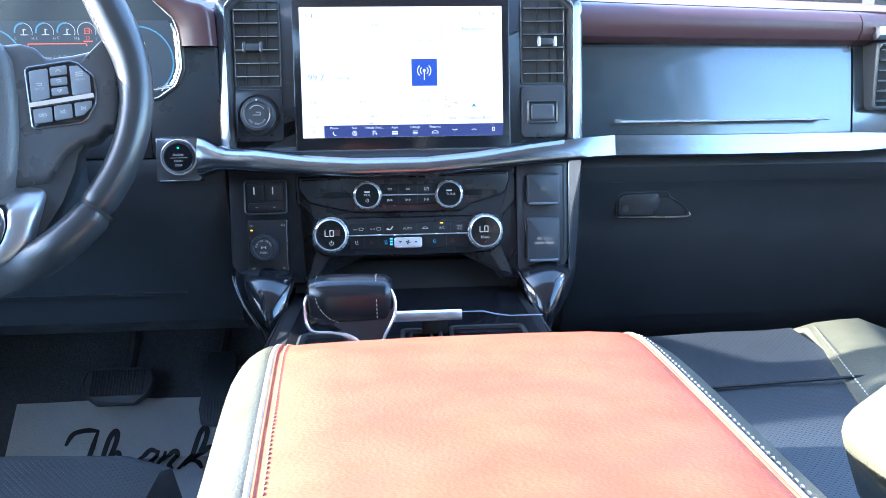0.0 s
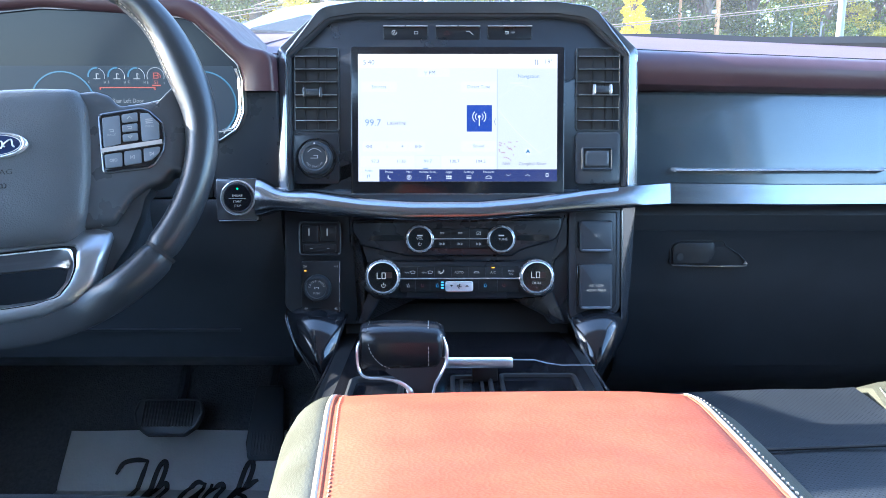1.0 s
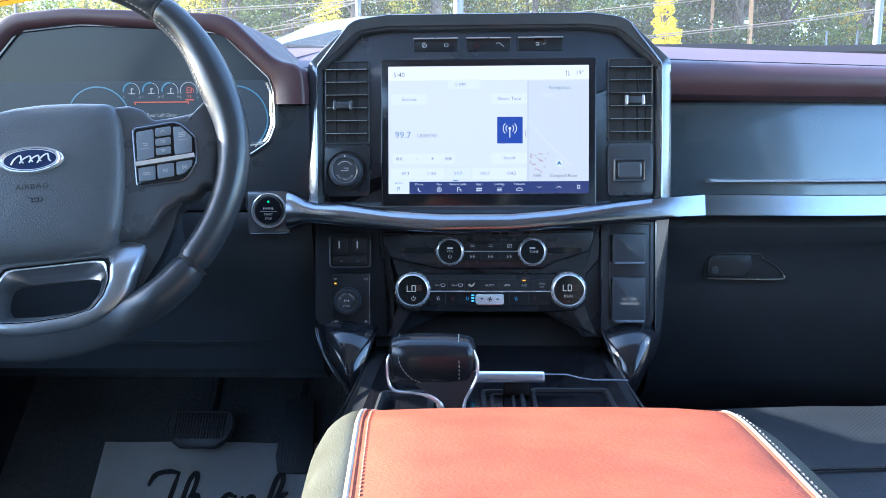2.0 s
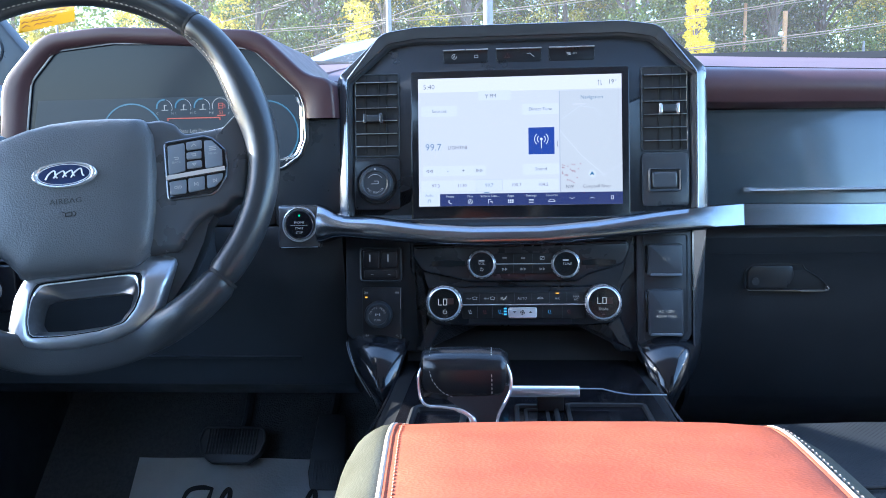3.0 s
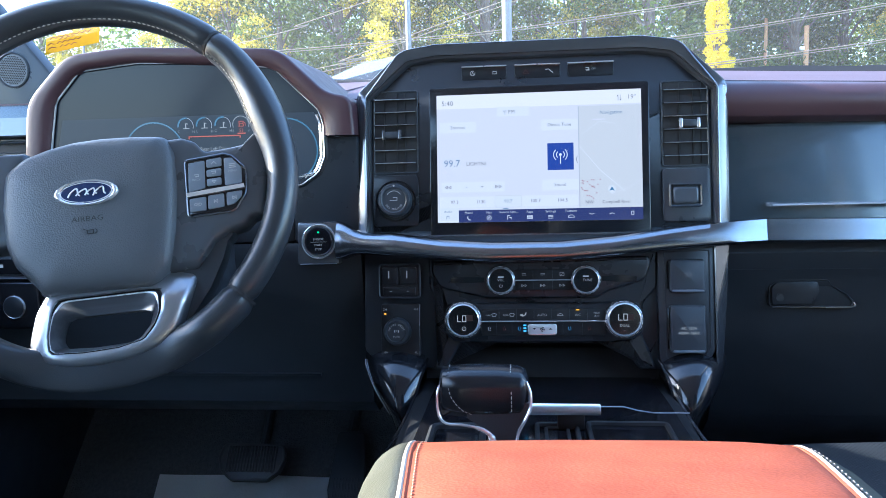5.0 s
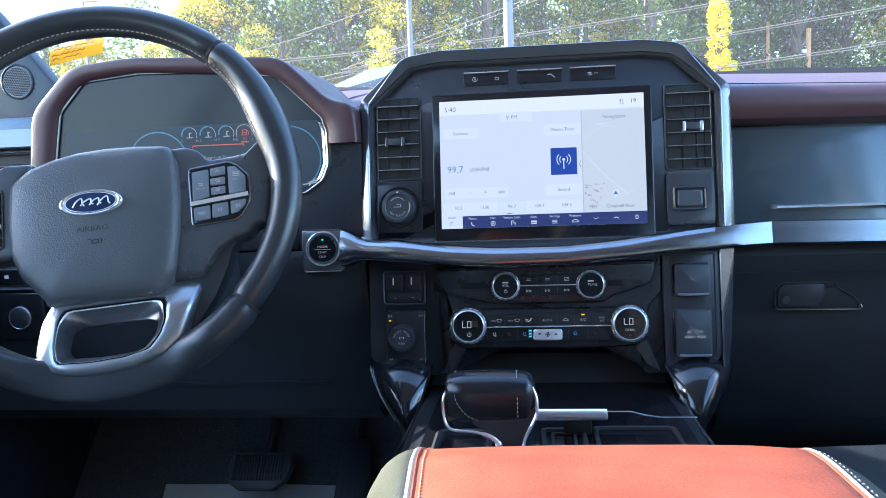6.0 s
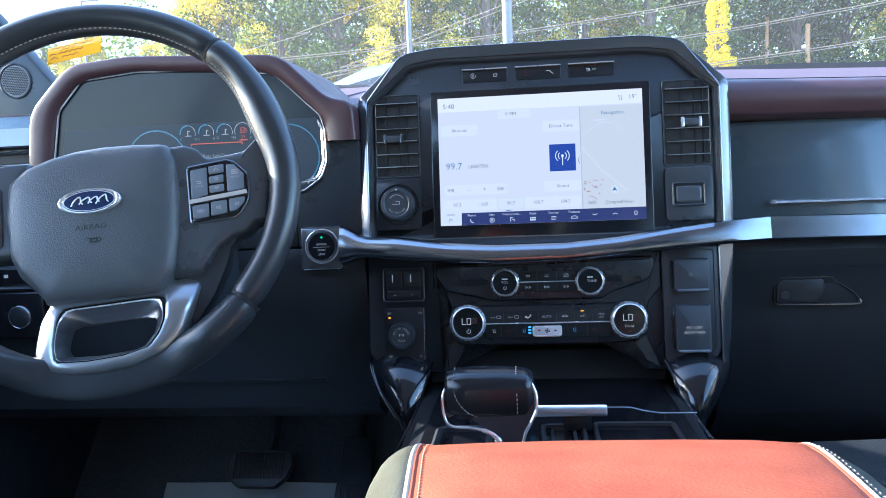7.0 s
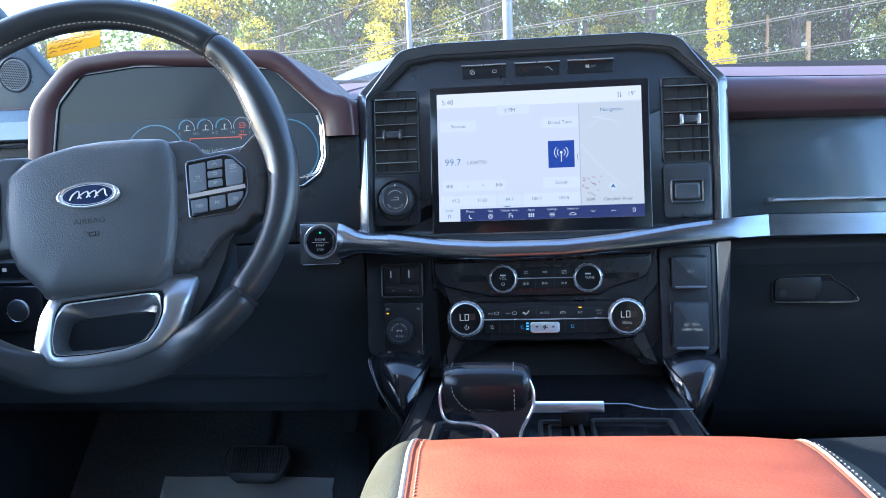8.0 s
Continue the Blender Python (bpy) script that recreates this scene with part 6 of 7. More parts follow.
part("chrome_edge", tube(smooth_path([(CX - 0.037, CY - 0.012, CZ + 0.014), (CX - 0.0430, CY - 0.018, CZ + 0.004), (CX - 0.0420, CY - 0.022, CZ - 0.016), (CX - 0.035, CY - 0.024, CZ - 0.0245), (CX - 0.018, CY - 0.024, CZ - 0.0262), (CX - 0.002, CY - 0.024, CZ - 0.0300), (CX + 0.0075, CY - 0.024, CZ - 0.0375), (CX + 0.0095, CY - 0.023, CZ - 0.0500), (CX + 0.0095, CY - 0.022, CZ - 0.0620)], 5), [0.0015] * 24 + [0.0024] * 6 + [0.0036] * 11, 10), CHROME, shifter, "curved chrome edging")
part("chrome_edge", tube(smooth_path([(CX + 0.0400, CY - 0.014, CZ + 0.013), (CX + 0.0440, CY - 0.018, CZ + 0.003), (CX + 0.0438, CY - 0.021, CZ - 0.010), (CX + 0.0385, CY - 0.023, CZ - 0.022), (CX + 0.0325, CY - 0.023, CZ - 0.034), (CX + 0.0305, CY - 0.022, CZ - 0.048), (CX + 0.0300, CY - 0.021, CZ - 0.062)], 5), 0.0016, 10), CHROME, shifter, "curved chrome edging")
part("stem", loft([[(CX + x0, CY - 0.020, z), (CX + x1, CY - 0.020, z), (CX + x1 * 0.95, CY + 0.016, z), (CX + x0, CY + 0.016, z)] for z, x0, x1 in ((CZ - 0.006, -0.012, 0.043), (CZ - 0.020, -0.016, 0.040), (CZ - 0.030, -0.002, 0.036), (CZ - 0.040, 0.006, 0.032), (CZ - 0.063, 0.008, 0.031))]), SOFT, shifter)

arm = thing("armrest", pose(0, 0, 0), "terracotta leather console armrest with pale piping", "armrest")
# crowned lid built from cross-sections; its front edge rolls down
def arm_x(x, y):
    """The lid is set slightly askew and narrows to the rear."""
    back = max(0.0, min(0.30, -0.46 - y))
    t = (x + 0.105) / 0.275
    return x + back * 0.090 * (1 - t)


def arm_section(y, drop, pull):
    pts = []
    for x, z in ((-0.107, -0.022), (-0.1045, -0.008), (-0.1025, -0.0022), (-0.099, -0.0002), (-0.06, 0.0015), (0.0, 0.003), (0.08, 0.0035), (0.125, 0.003), (0.148, 0.0015), (0.1555, -0.0002), (0.1590, -0.0022), (0.1600, -0.008), (0.163, -0.022)):
        pts.append((arm_x(x, y) * pull + 0.034 * (1 - pull), y, 1.3590 + z - drop))
    return pts + [(0.15, y, 1.25), (-0.08, y, 1.25)]


ROWS = [(-1.20, 0, 1), (-0.80, 0, 1), (-0.70, 0, 1), (-0.62, 0.000, 1.0), (-0.55, 0.0003, 1.0), (-0.52, 0.0008, 1.0), (-0.495, 0.0016, 0.999), (-0.472, 0.004, 0.988), (-0.458, 0.009, 0.968), (-0.451, 0.017, 0.945), (-0.447, 0.035, 0.925)]
part("lid", loft([arm_section(*r) for r in ROWS]), RED_LEATHER, arm, "terracotta leather lid")


def side_section(y, drop, s, pull):
    if s < 0:
        pts = [(-0.1015, -0.008), (-0.1035, -0.0015), (-0.112, -0.0012), (-0.129, -0.014), (-0.140, -0.040), (-0.144, -0.080), (-0.138, -0.150), (-0.10, -0.150)]
    else:
        pts = [(0.1575, -0.008), (0.1600, -0.0018), (0.1680, -0.0040), (0.1830, -0.0130), (0.1940, -0.0300), (0.1980, -0.080), (0.1920, -0.150), (0.158, -0.150)]
    return [(arm_x(x, y) * pull + 0.034 * (1 - pull), y, 1.3590 + z - drop) for x, z in pts]


for s in (-1, 1):
    # Lid sides use the leather with sunlight already in its colour.
    part("side_bolster", loft([smooth_path(side_section(y, d, s, p)[:7], 3) + side_section(y, d, s, p)[7:] for y, d, p in ROWS[:-1] + [(-0.448, 0.030, 0.915)]]), SUNLIT_LEATHER, arm, "charcoal leather side of the lid", smooth=70)
    xs = -0.1035 if s < 0 else 0.1588
    cord = [((arm_x(xs, y) * p + 0.034 * (1 - p)), y, 1.3590 - 0.0010 - d) for y, d, p in ROWS]
    part("piping", tube(smooth_path(cord, 4), 0.0018, 8), PIPING, arm, "pale leather piping")
    part("welt", tube(smooth_path([(x - s * 0.0027, y, z - 0.0002) for x, y, z in cord], 4), 0.0017, 8), RED_LEATHER, arm)
    if s > 0:
        part("stitching", stitches(smooth_path([(x + 0.0048, y, z - 0.0006) for x, y, z in cord[1:-1]], 4), 0.0034, 0.0018, 0.0010), PIPING, arm, "pale thread stitching")
    else:
        part("stitching", stitches(smooth_path([(x + 0.0072, y, z + 0.0012) for x, y, z in cord[1:-2]], 4), 0.0030, 0.0017, 0.0006), TAN, arm, "tan thread stitching")

# ---- seats ----
def seat(name, cx, y_front, label, lift, f):
    st = thing(name, pose(cx, y_front, lift), label, "car seat", "front seats")

    def cushion_loop(x, top, y0, y1, r):
        return [(f * x, y0 - r * 0.35, top - 0.16), (f * x, y0, top - 0.10), (f * x, y0 - r * 0.12, top - 0.045), (f * x, y0 - r * 0.45, top - 0.012), (f * x, y0 - r, top), (f * x, (y0 + y1) / 2, top - 0.008), (f * x, y1, top - 0.02), (f * x, y1, top - 0.16)]

    inner = -0.245 if f < 0 else -0.260
    mid = [cushion_loop(x, z, 0.0, -0.56, 0.05) for x, z in ((inner, 1.20), (inner + 0.007, 1.252), (inner + 0.04, 1.264), (-0.12, 1.268), (-0.06, 1.268), (-0.03, 1.270), (-0.024, 1.262))]
    part("cushion_centre", loft(mid), PERF, st, "perforated charcoal leather centre")
    skew = 0.32 if f > 0 else 0.0
    loops = [cushion_loop(x, z, 0.006, -0.56, 0.06) for x, z in ((-0.018, 1.262), (-0.012, 1.270), (0.014, 1.277), (0.045, 1.280), (0.08, 1.266), (0.12, 1.22))]
    loops = [[(x + skew * min(0.0, y + 0.07), y, z) for x, y, z in lp] for lp in loops]
    # Passenger bolster takes the lighter leather, its sunlight being part of the colour.
    part("side_bolster", loft(loops), SUNLIT_LEATHER if f > 0 else LEATHER, st)
    loops = [cushion_loop(x, z, 0.004, -0.56, 0.06) for x, z in ((0.121, 1.22), (0.16, 1.232), (0.22, 1.230), (0.25, 1.20))]
    part("side_bolster", loft(loops), LEATHER, st)
    part("bolster_seam", stitches([(f * -0.008 + skew * min(0.0, y + 0.07), y, 1.2735 - 0.004 * abs(y) / 0.48) for y in (-0.06, -0.25, -0.46)], 0.0045, 0.0024, 0.0008), THREAD, st)
    part("cushion_seam", tube([(-0.235 * f, -0.190, 1.262), (-0.12 * f, -0.188, 1.2655), (-0.03 * f, -0.188, 1.2690)], 0.0016, 6), RECESS, st)
    part("base", rbox(-0.20, 0.20, -0.46, -0.06, 0.902 - lift, 1.14, 0.02), SOFT, st)
    # backrest
    back = []
    by = -0.09 if f < 0 else -0.13
    for z, y, w in ((1.24, -0.47, 0.15), (1.40, -0.50, 0.16), (1.60, -0.545, 0.17), (1.78, -0.60, 0.15), (1.86, -0.63, 0.12)):
        y += by
        back.append([(-w, y, z), (-w * 0.5, y + 0.012, z), (w * 0.5, y + 0.012, z), (w, y, z), (w, y - 0.11, z), (-w, y - 0.11, z)])
    part("backrest_centre", loft(back), PERF, st)
    for s in (-1, 1):
        loops = []
        for z, y, w in ((1.24, -0.46, 0.15), (1.40, -0.475, 0.16), (1.60, -0.515, 0.17), (1.78, -0.59, 0.15), (1.86, -0.635, 0.12)):
            y += by
            loops.append([(s * (w + 0.001), y - 0.01, z), (s * (w + 0.03), y + 0.035, z), (s * (w + 0.06), y + 0.030, z), (s * (w + 0.085), y - 0.02, z), (s * (w + 0.08), y - 0.10, z), (s * (w + 0.001), y - 0.11, z)])
        part("backrest_bolster", loft(loops), LEATHER, st)
    if f > 0:
        # Foot in the same sun-toned leather, tilted to face the sun.
        part("backrest_bolster", moved(rbox(0.0, 0.24, -0.05, 0.05, -0.14, 0.0, 0.018, 4), Matrix.Translation((0.236 - cx, -0.655 - y_front, 1.330 - lift)) @ Matrix.Rotation(radians(-38), 4, "Y") @ Matrix.Rotation(radians(34), 4, "X")), SUNLIT_LEATHER, st, "sunlit foot of the backrest bolster", smooth=70)
    part("headrest", moved(rbox(-0.13, 0.13, -0.05, 0.05, -0.09, 0.09, 0.04, 4), Matrix.Translation((0, -0.72 + by, 1.98))), LEATHER, st)
    for s in (-0.06, 0.06):
        part("headrest_post", tube([(s, -0.68 + by, 1.84), (s, -0.72 + by, 1.92)], 0.007, 10), CHROME, st)
    return st


seat("passenger_seat", 0.455, -0.165, "charcoal leather passenger seat with perforated centre", -0.006, 1)
seat("driver_seat", -0.435, -0.405, "charcoal leather driver seat with perforated centre", 0.0, -1)

# ---- footwell: pedals and the paper mat ----
brake = thing("brake_pedal", pose(-0.510, 0.285, 1.022, -38, 0, 0), "ribbed black rubber brake pedal hanging on its arm", "pedal")
BP = rounded([(-0.034, -0.036), (0.034, -0.036), (0.054, -0.020), (0.062, 0.004), (0.056, 0.030), (-0.056, 0.030), (-0.062, 0.004), (-0.054, -0.020)], 0.014, 4)
part("pedal_pad", slab(BP, -0.006, 0.006, 0.004), RUBBER, brake)
part("pedal_rim", hoop(BP, inset(BP, 0.004), -0.0085, -0.004, 0.001), RUBBER, brake)
for i in range(17):
    x = -0.044 + i * 0.0055
    part("rib", rbox(x - 0.0014, x + 0.0014, -0.0095, -0.005, -0.021, 0.025, 0.0008, 1), RUBBER, brake)
part("pedal_arm", tube(smooth_path([(0.0, 0.006, 0.0), (0.000, 0.05, 0.05), (-0.005, 0.06, 0.14), (-0.01, 0.04, 0.24)], 4), 0.009, 8), SOFT, brake)
gas = thing("accelerator_pedal", pose(-0.342, 0.300, 0.985, -35, 0, 0), "long ribbed black accelerator pedal", "pedal")
GP = rounded([(-0.027, -0.052), (0.031, -0.052), (0.035, -0.02), (0.028, 0.085), (-0.024, 0.085), (-0.033, -0.02)], 0.010, 4)
part("pedal_pad", slab(GP, -0.006, 0.006, 0.003), SOFT, gas)
for i in range(9):
    x = -0.022 + i * 0.0055
    part("rib", rbox(x - 0.0012, x + 0.0012, -0.0072, -0.005, -0.044, 0.0, 0.0006, 1), SOFT, gas)
part("pedal_arm", tube(smooth_path([(0.0, 0.006, 0.07), (0.000, 0.03, 0.12), (0.0, 0.05, 0.22)], 4), 0.010, 8), SOFT, gas)

mat_ = thing("paper_floor_mat", pose(0, 0, 0), "embossed white paper floor mat with black script", "floor mat")
sheet = bmesh.new()
NX, NY = 20, 30
rows_ = []
for j in range(NY + 1):
    rw = []
    for i in range(NX + 1):
        u, v = i / NX, j / NY
        x, run = -0.686 + 0.44 * u - 0.013 * v, -0.26 + 0.367 * v
        y = 0.235 + min(run, 0.0) + max(run, 0.0) * 0.7071
        z = 0.9065 + max(run, 0.0) * 0.7071 + 0.0012 * math.sin(u * 9 + v * 4)
        rw.append(sheet.verts.new((x, y - 0.003 * (run > 0), z + 0.003 * (run > 0))))
    rows_.append(rw)
for a, b in zip(rows_, rows_[1:]):
    for i in range(NX):
        sheet.faces.new((a[i], a[i + 1], b[i + 1], b[i]))
bmesh.ops.solidify(sheet, geom=sheet.faces[:], thickness=0.0012)
part("paper", sheet, PAPER, mat_)


def on_mat(x, run, lift):
    """A point of the paper, which bends up along the toe board."""
    if run > 0:
        return (x, 0.235 + run * 0.7071 - 0.003 - lift * 0.7071, 0.9065 + run * 0.7071 + 0.003 + lift * 0.7071)
    return (x, 0.235 + run, 0.9085 + lift)


def brush(path, w):
    """A brush stroke on the paper: a ribbon that tapers at its ends."""
    P = smooth_path([(x, r, 0.0) for x, r in path], 7)
    loops = []
    for i, p in enumerate(P):
        d = (P[min(i + 1, len(P) - 1)] - P[max(i - 1, 0)]).normalized()
        k = w * 0.5 * (0.55 + 0.45 * min(1.0, min(i, len(P) - 1 - i) / 5.0))
        side_ = Vector((-d.y, d.x, 0)) * k
        a, b = p + side_, p - side_
        loops.append([on_mat(a.x, a.y, 0.0016), on_mat(b.x, b.y, 0.0016), on_mat(b.x, b.y, 0.0006), on_mat(a.x, a.y, 0.0006)])
    return loft(loops)


for letter in (([(-0.597, 0.025), (-0.588, 0.045), (-0.567, 0.051), (-0.545, 0.049)], [(-0.546, 0.050), (-0.551, 0.015), (-0.557, -0.025), (-0.568, -0.062)]),
               ([(-0.537, -0.056), (-0.531, -0.012), (-0.525, 0.032), (-0.517, 0.048), (-0.511, 0.040), (-0.514, 0.014), (-0.526, -0.028), (-0.533, -0.056)], [(-0.529, -0.032), (-0.515, 0.003), (-0.504, 0.008), (-0.502, -0.010), (-0.508, -0.040), (-0.499, -0.051)]),
               ([(-0.438, 0.008), (-0.452, 0.010), (-0.466, -0.012), (-0.468, -0.040), (-0.456, -0.046), (-0.443, -0.020), (-0.436, 0.010)], [(-0.436, 0.010), (-0.443, -0.028), (-0.436, -0.049)]),
               ([(-0.424, 0.008), (-0.430, -0.045)], [(-0.428, -0.024), (-0.413, 0.005), (-0.403, 0.002), (-0.408, -0.034), (-0.399, -0.049)]),
               ([(-0.389, -0.051), (-0.378, -0.006), (-0.369, 0.036), (-0.361, 0.048), (-0.356, 0.037), (-0.362, 0.010), (-0.383, -0.040)], [(-0.344, 0.015), (-0.355, 0.008), (-0.373, -0.018), (-0.361, -0.030), (-0.349, -0.052)])):
    part("script_letter", merge(*[brush(st_, 0.0085) for st_ in letter]), INK, mat_, "thick black brush script letter")

# ---- the cab that closes the place ----
def structure(name, bm, mat, label, smooth=35):
    return tagged(new(name, mesh_of(name, bm, mat, smooth)), label, name.split("_")[0], kind="structure")


structure("floor", loft([[(x, y, z) for y, z in ((-2.40, 0.90), (0.225, 0.90), (0.250, 0.912), (0.50, 1.162), (0.66, 1.20), (0.68, 1.20), (0.52, 1.12), (0.27, 0.87), (0.22, 0.86), (-2.40, 0.86))] for x in (-0.88, 0.88)]), CARPET, "black carpeted cab floor rising to the toe board")
structure("wall_front", rbox(-0.88, 0.88, 0.66, 0.70, 1.19, 1.66, 0.0), SOFT, "plain black bulkhead behind the dashboard")
for s, nm in ((-1, "wall_left"), (1, "wall_right")):
    xs = sorted((s * 0.88, s * 0.96))
    structure(nm, rbox(xs[0], xs[1], 0.40, 0.70, 0.86, 1.70, 0.0), SOFT, "plain black side wall of the footwell")
for nm, box_ in (("wall_rear_1", (-0.88, 0.88, 0.86, 1.52)), ("wall_rear_2", (-0.88, 0.88, 2.02, 2.12)), ("wall_rear_3", (-0.88, -0.66, 1.522, 2.018)), ("wall_rear_4", (0.66, 0.88, 1.522, 2.018))):
    structure(nm, rbox(box_[0], box_[1], -2.44, -2.40, box_[2], box_[3], 0.0), SOFT, "plain dark rear cab wall round the back window")
rear = structure("window_4", rbox(-0.658, 0.658, -2.424, -2.418, 1.522, 2.018, 0.0), PRIVACY, "tinted back window of the cab")
rear.visible_shadow = False
structure("ceiling", rbox(-0.80, 0.80, -2.44, -0.36, 2.10, 2.14, 0.01), HEADLINER, "plain grey fabric headliner")
for s, n1, n2 in ((-1, "door_1", "door_3"), (1, "door_2", "door_4")):
    xs = sorted((s * 0.88, s * 0.96))
    structure(n1, rbox(xs[0], xs[1], -1.12, 0.398, 0.86, 1.540, 0.012), SOFT, "black front door panel below the window")
    d2 = structure(n2, rbox(-0.04, 0.04, -1.18, 0.0, 0.86, 1.540, 0.012), SOFT, "black rear door panel swung wide open" if s < 0 else "black rear door panel below the window")
    d2.matrix_world = pose(s * 0.92, -1.26, 0, 0, 0, -68 if s < 0 else 0)
    structure("pillar_%d" % (1 if s < 0 else 2), rbox(xs[0] + (0 if s > 0 else 0.02), xs[1] - (0.02 if s > 0 else 0), -1.26, -1.13, 0.86, 2.12, 0.02), HEADLINER, "grey trimmed pillar between the doors")
    structure("roof_rail_%d" % (1 if s < 0 else 2), tube([(s * 0.84, -2.44, 2.10), (s * 0.84, -0.36, 2.10)], 0.05, 10), HEADLINER, "grey trimmed roof rail")
    structure("windscreen_pillar_%d" % (1 if s < 0 else 2), tube(smooth_path([(s * 0.935, 0.46, 1.67), (s * 0.885, 0.13, 1.83), (s * 0.84, -0.15, 1.97), (s * 0.82, -0.38, 2.10)], 4), 0.032, 10), TRIM, "dark trimmed windscreen pillar")
    side = structure("window_%d" % (2 if s < 0 else 3), loft([[(s * 0.925, -1.12, 1.540), (s * 0.925, 0.398, 1.540), (s * 0.925, 0.44, 1.68), (s * 0.86, -0.36, 2.10), (s * 0.86, -1.12, 2.10)], [(s * 0.930, -1.12, 1.540), (s * 0.930, 0.398, 1.540), (s * 0.930, 0.44, 1.68), (s * 0.865, -0.36, 2.10), (s * 0.865, -1.12, 2.10)]]), PANE, "clear front door glass")
    side.visible_shadow = False
    if s < 0:
        continue
    rear_side = structure("window_%d" % (5 if s < 0 else 6), loft([[(s * (0.925 + d), -2.40, 1.542), (s * (0.925 + d), -1.262, 1.542), (s * (0.86 + d), -1.262, 2.10), (s * (0.86 + d), -2.40, 2.10)] for d in (0.0, 0.005)]), PRIVACY, "tinted rear door glass")
    rear_side.visible_shadow = False
# windscreen: gently bowed pane
loops = []
for k in range(9):
    t = k / 8
    lp = []
    for i in range(17):
        u = -1 + i / 8
        bow = 0.17 * u * u
        lp.append((u * (0.93 - 0.11 * t), 0.625 - bow * (1 - 0.3 * t) - 0.99 * t * (1 - 0.03 * t) , 1.705 + 0.40 * t))
    loops.append(lp)
ws = structure("window_1", loft(loops, ring=False), WINDSCREEN, "windscreen speckled with dried water spots")
ws.visible_shadow = False

pillar = thing("pillar_trim", pose(0, 0, 0), "grey pillar trim with a round speaker grille", "trim")
PT = rounded([(-1.0, 1.56), (-0.745, 1.56), (-0.735, 1.690), (-0.832, 1.812), (-0.91, 1.90), (-1.0, 1.90)], 0.012, 3)
part("trim_panel", slab(PT, 0.150, 0.175, 0.006), TRIM, pillar)
part("grille_ring", lathe([(0.0275, 0.151), (0.0275, 0.1475), (0.0255, 0.1465), (0.0240, 0.149)], -0.806, 1.7075, 40), TRIM, pillar)
grille = part("speaker_grille", lathe([(0.0245, 0.151), (0.0245, 0.149), (0.0001, 0.1482)], -0.806, 1.7075, 36), KEY, pillar)
holes = []
for i in range(-9, 10):
    for j in range(-9, 10):
        x, z = (i + 0.5 * (j % 2)) * 0.0030, j * 0.0026
        if x * x + z * z < 0.0225 ** 2:
            holes.append(lathe([(0.00105, 0.1481), (0.00105, 0.1476), (0.00002, 0.1476)], -0.806 + x, 1.7075 + z, 6))
part("grille_holes", merge(*holes), RECESS, grille)

tag_ = thing("price_note", pose(-0.799, 0.300, 1.778, 0, -9, 0), "yellow sticky note on the windscreen with handwriting", "note")
part("paper_note", loft([[(-0.051, y - 0.004, -0.0165), (0.0, y, -0.0150), (0.051, y - 0.004, -0.0155), (0.051, y + 0.010, 0.0150), (0.0, y + 0.013, 0.0155), (-0.051, y + 0.010, 0.0145)] for y in (0.0, 0.0008)]), YELLOW, tag_)
for z, x0, x1, th in ((0.0085, -0.038, -0.004, 0.0010), (0.0080, 0.002, 0.040, 0.0009), (0.0042, -0.020, 0.008, 0.0007), (-0.0020, -0.042, -0.030, 0.0012), (-0.0020, -0.024, 0.022, 0.0012), (-0.0095, -0.040, -0.026, 0.0013), (-0.0095, -0.018, 0.014, 0.0010)):
    n_ = max(2, int((x1 - x0) / 0.005))
    zig = [(x0 + (x1 - x0) * i / n_, z + (0.0016 if i % 2 else -0.0010)) for i in range(n_ + 1)]
    part("writing_bar", merge(*[moved(line([a, b], th, 0.0), Matrix.Translation((0, -0.0055 + (a[1] + b[1]) * 0.5 * 0.45 + 0.0006, 0))) for a, b in zip(zig, zig[1:])]), PEN, tag_)
wiper = thing("wiper", pose(0, 0, 0), "black windscreen wiper resting at the glass base", "wiper")
part("blade", tube(smooth_path([(-0.62, 0.60, 1.705), (-0.35, 0.64, 1.722), (-0.05, 0.66, 1.722), (0.15, 0.66, 1.715)], 4), 0.007, 6), RUBBER, wiper)
structure("trim", loft([[(x, y - 0.17 * (x / 0.93) ** 2, z + dz - 0.040 * max(0.0, x - 0.255)) for y, z in ((0.59, 1.709), (0.60, 1.722), (0.66, 1.722), (0.66, 1.66), (0.59, 1.66))] for x, dz in [(-0.9 + i * 0.1, 0.002 * (i % 3 - 1)) for i in range(19)]]), RECESS, "matt black seal along the windscreen base")


# ---- outdoors: sloping car lot, cars, poles, trees ----
def ground_z(y):
    return 0.28 + 0.06 * max(0.0, y + 1.0) if y < 60 else 0.28 + 0.06 * 61


gm = bmesh.new()
prev = None
for y in (-600, -40, -1, 20, 40, 60, 200, 900):
    row = [gm.verts.new((x, y, ground_z(y))) for x in (-900, -60, 0, 60, 900)]
    if prev:
        for i in range(4):
            gm.faces.new((prev[i], prev[i + 1], row[i + 1], row[i]))
    prev = row
structure("ground", gm, ASPHALT, "grey asphalt car lot rising towards the trees", 0)


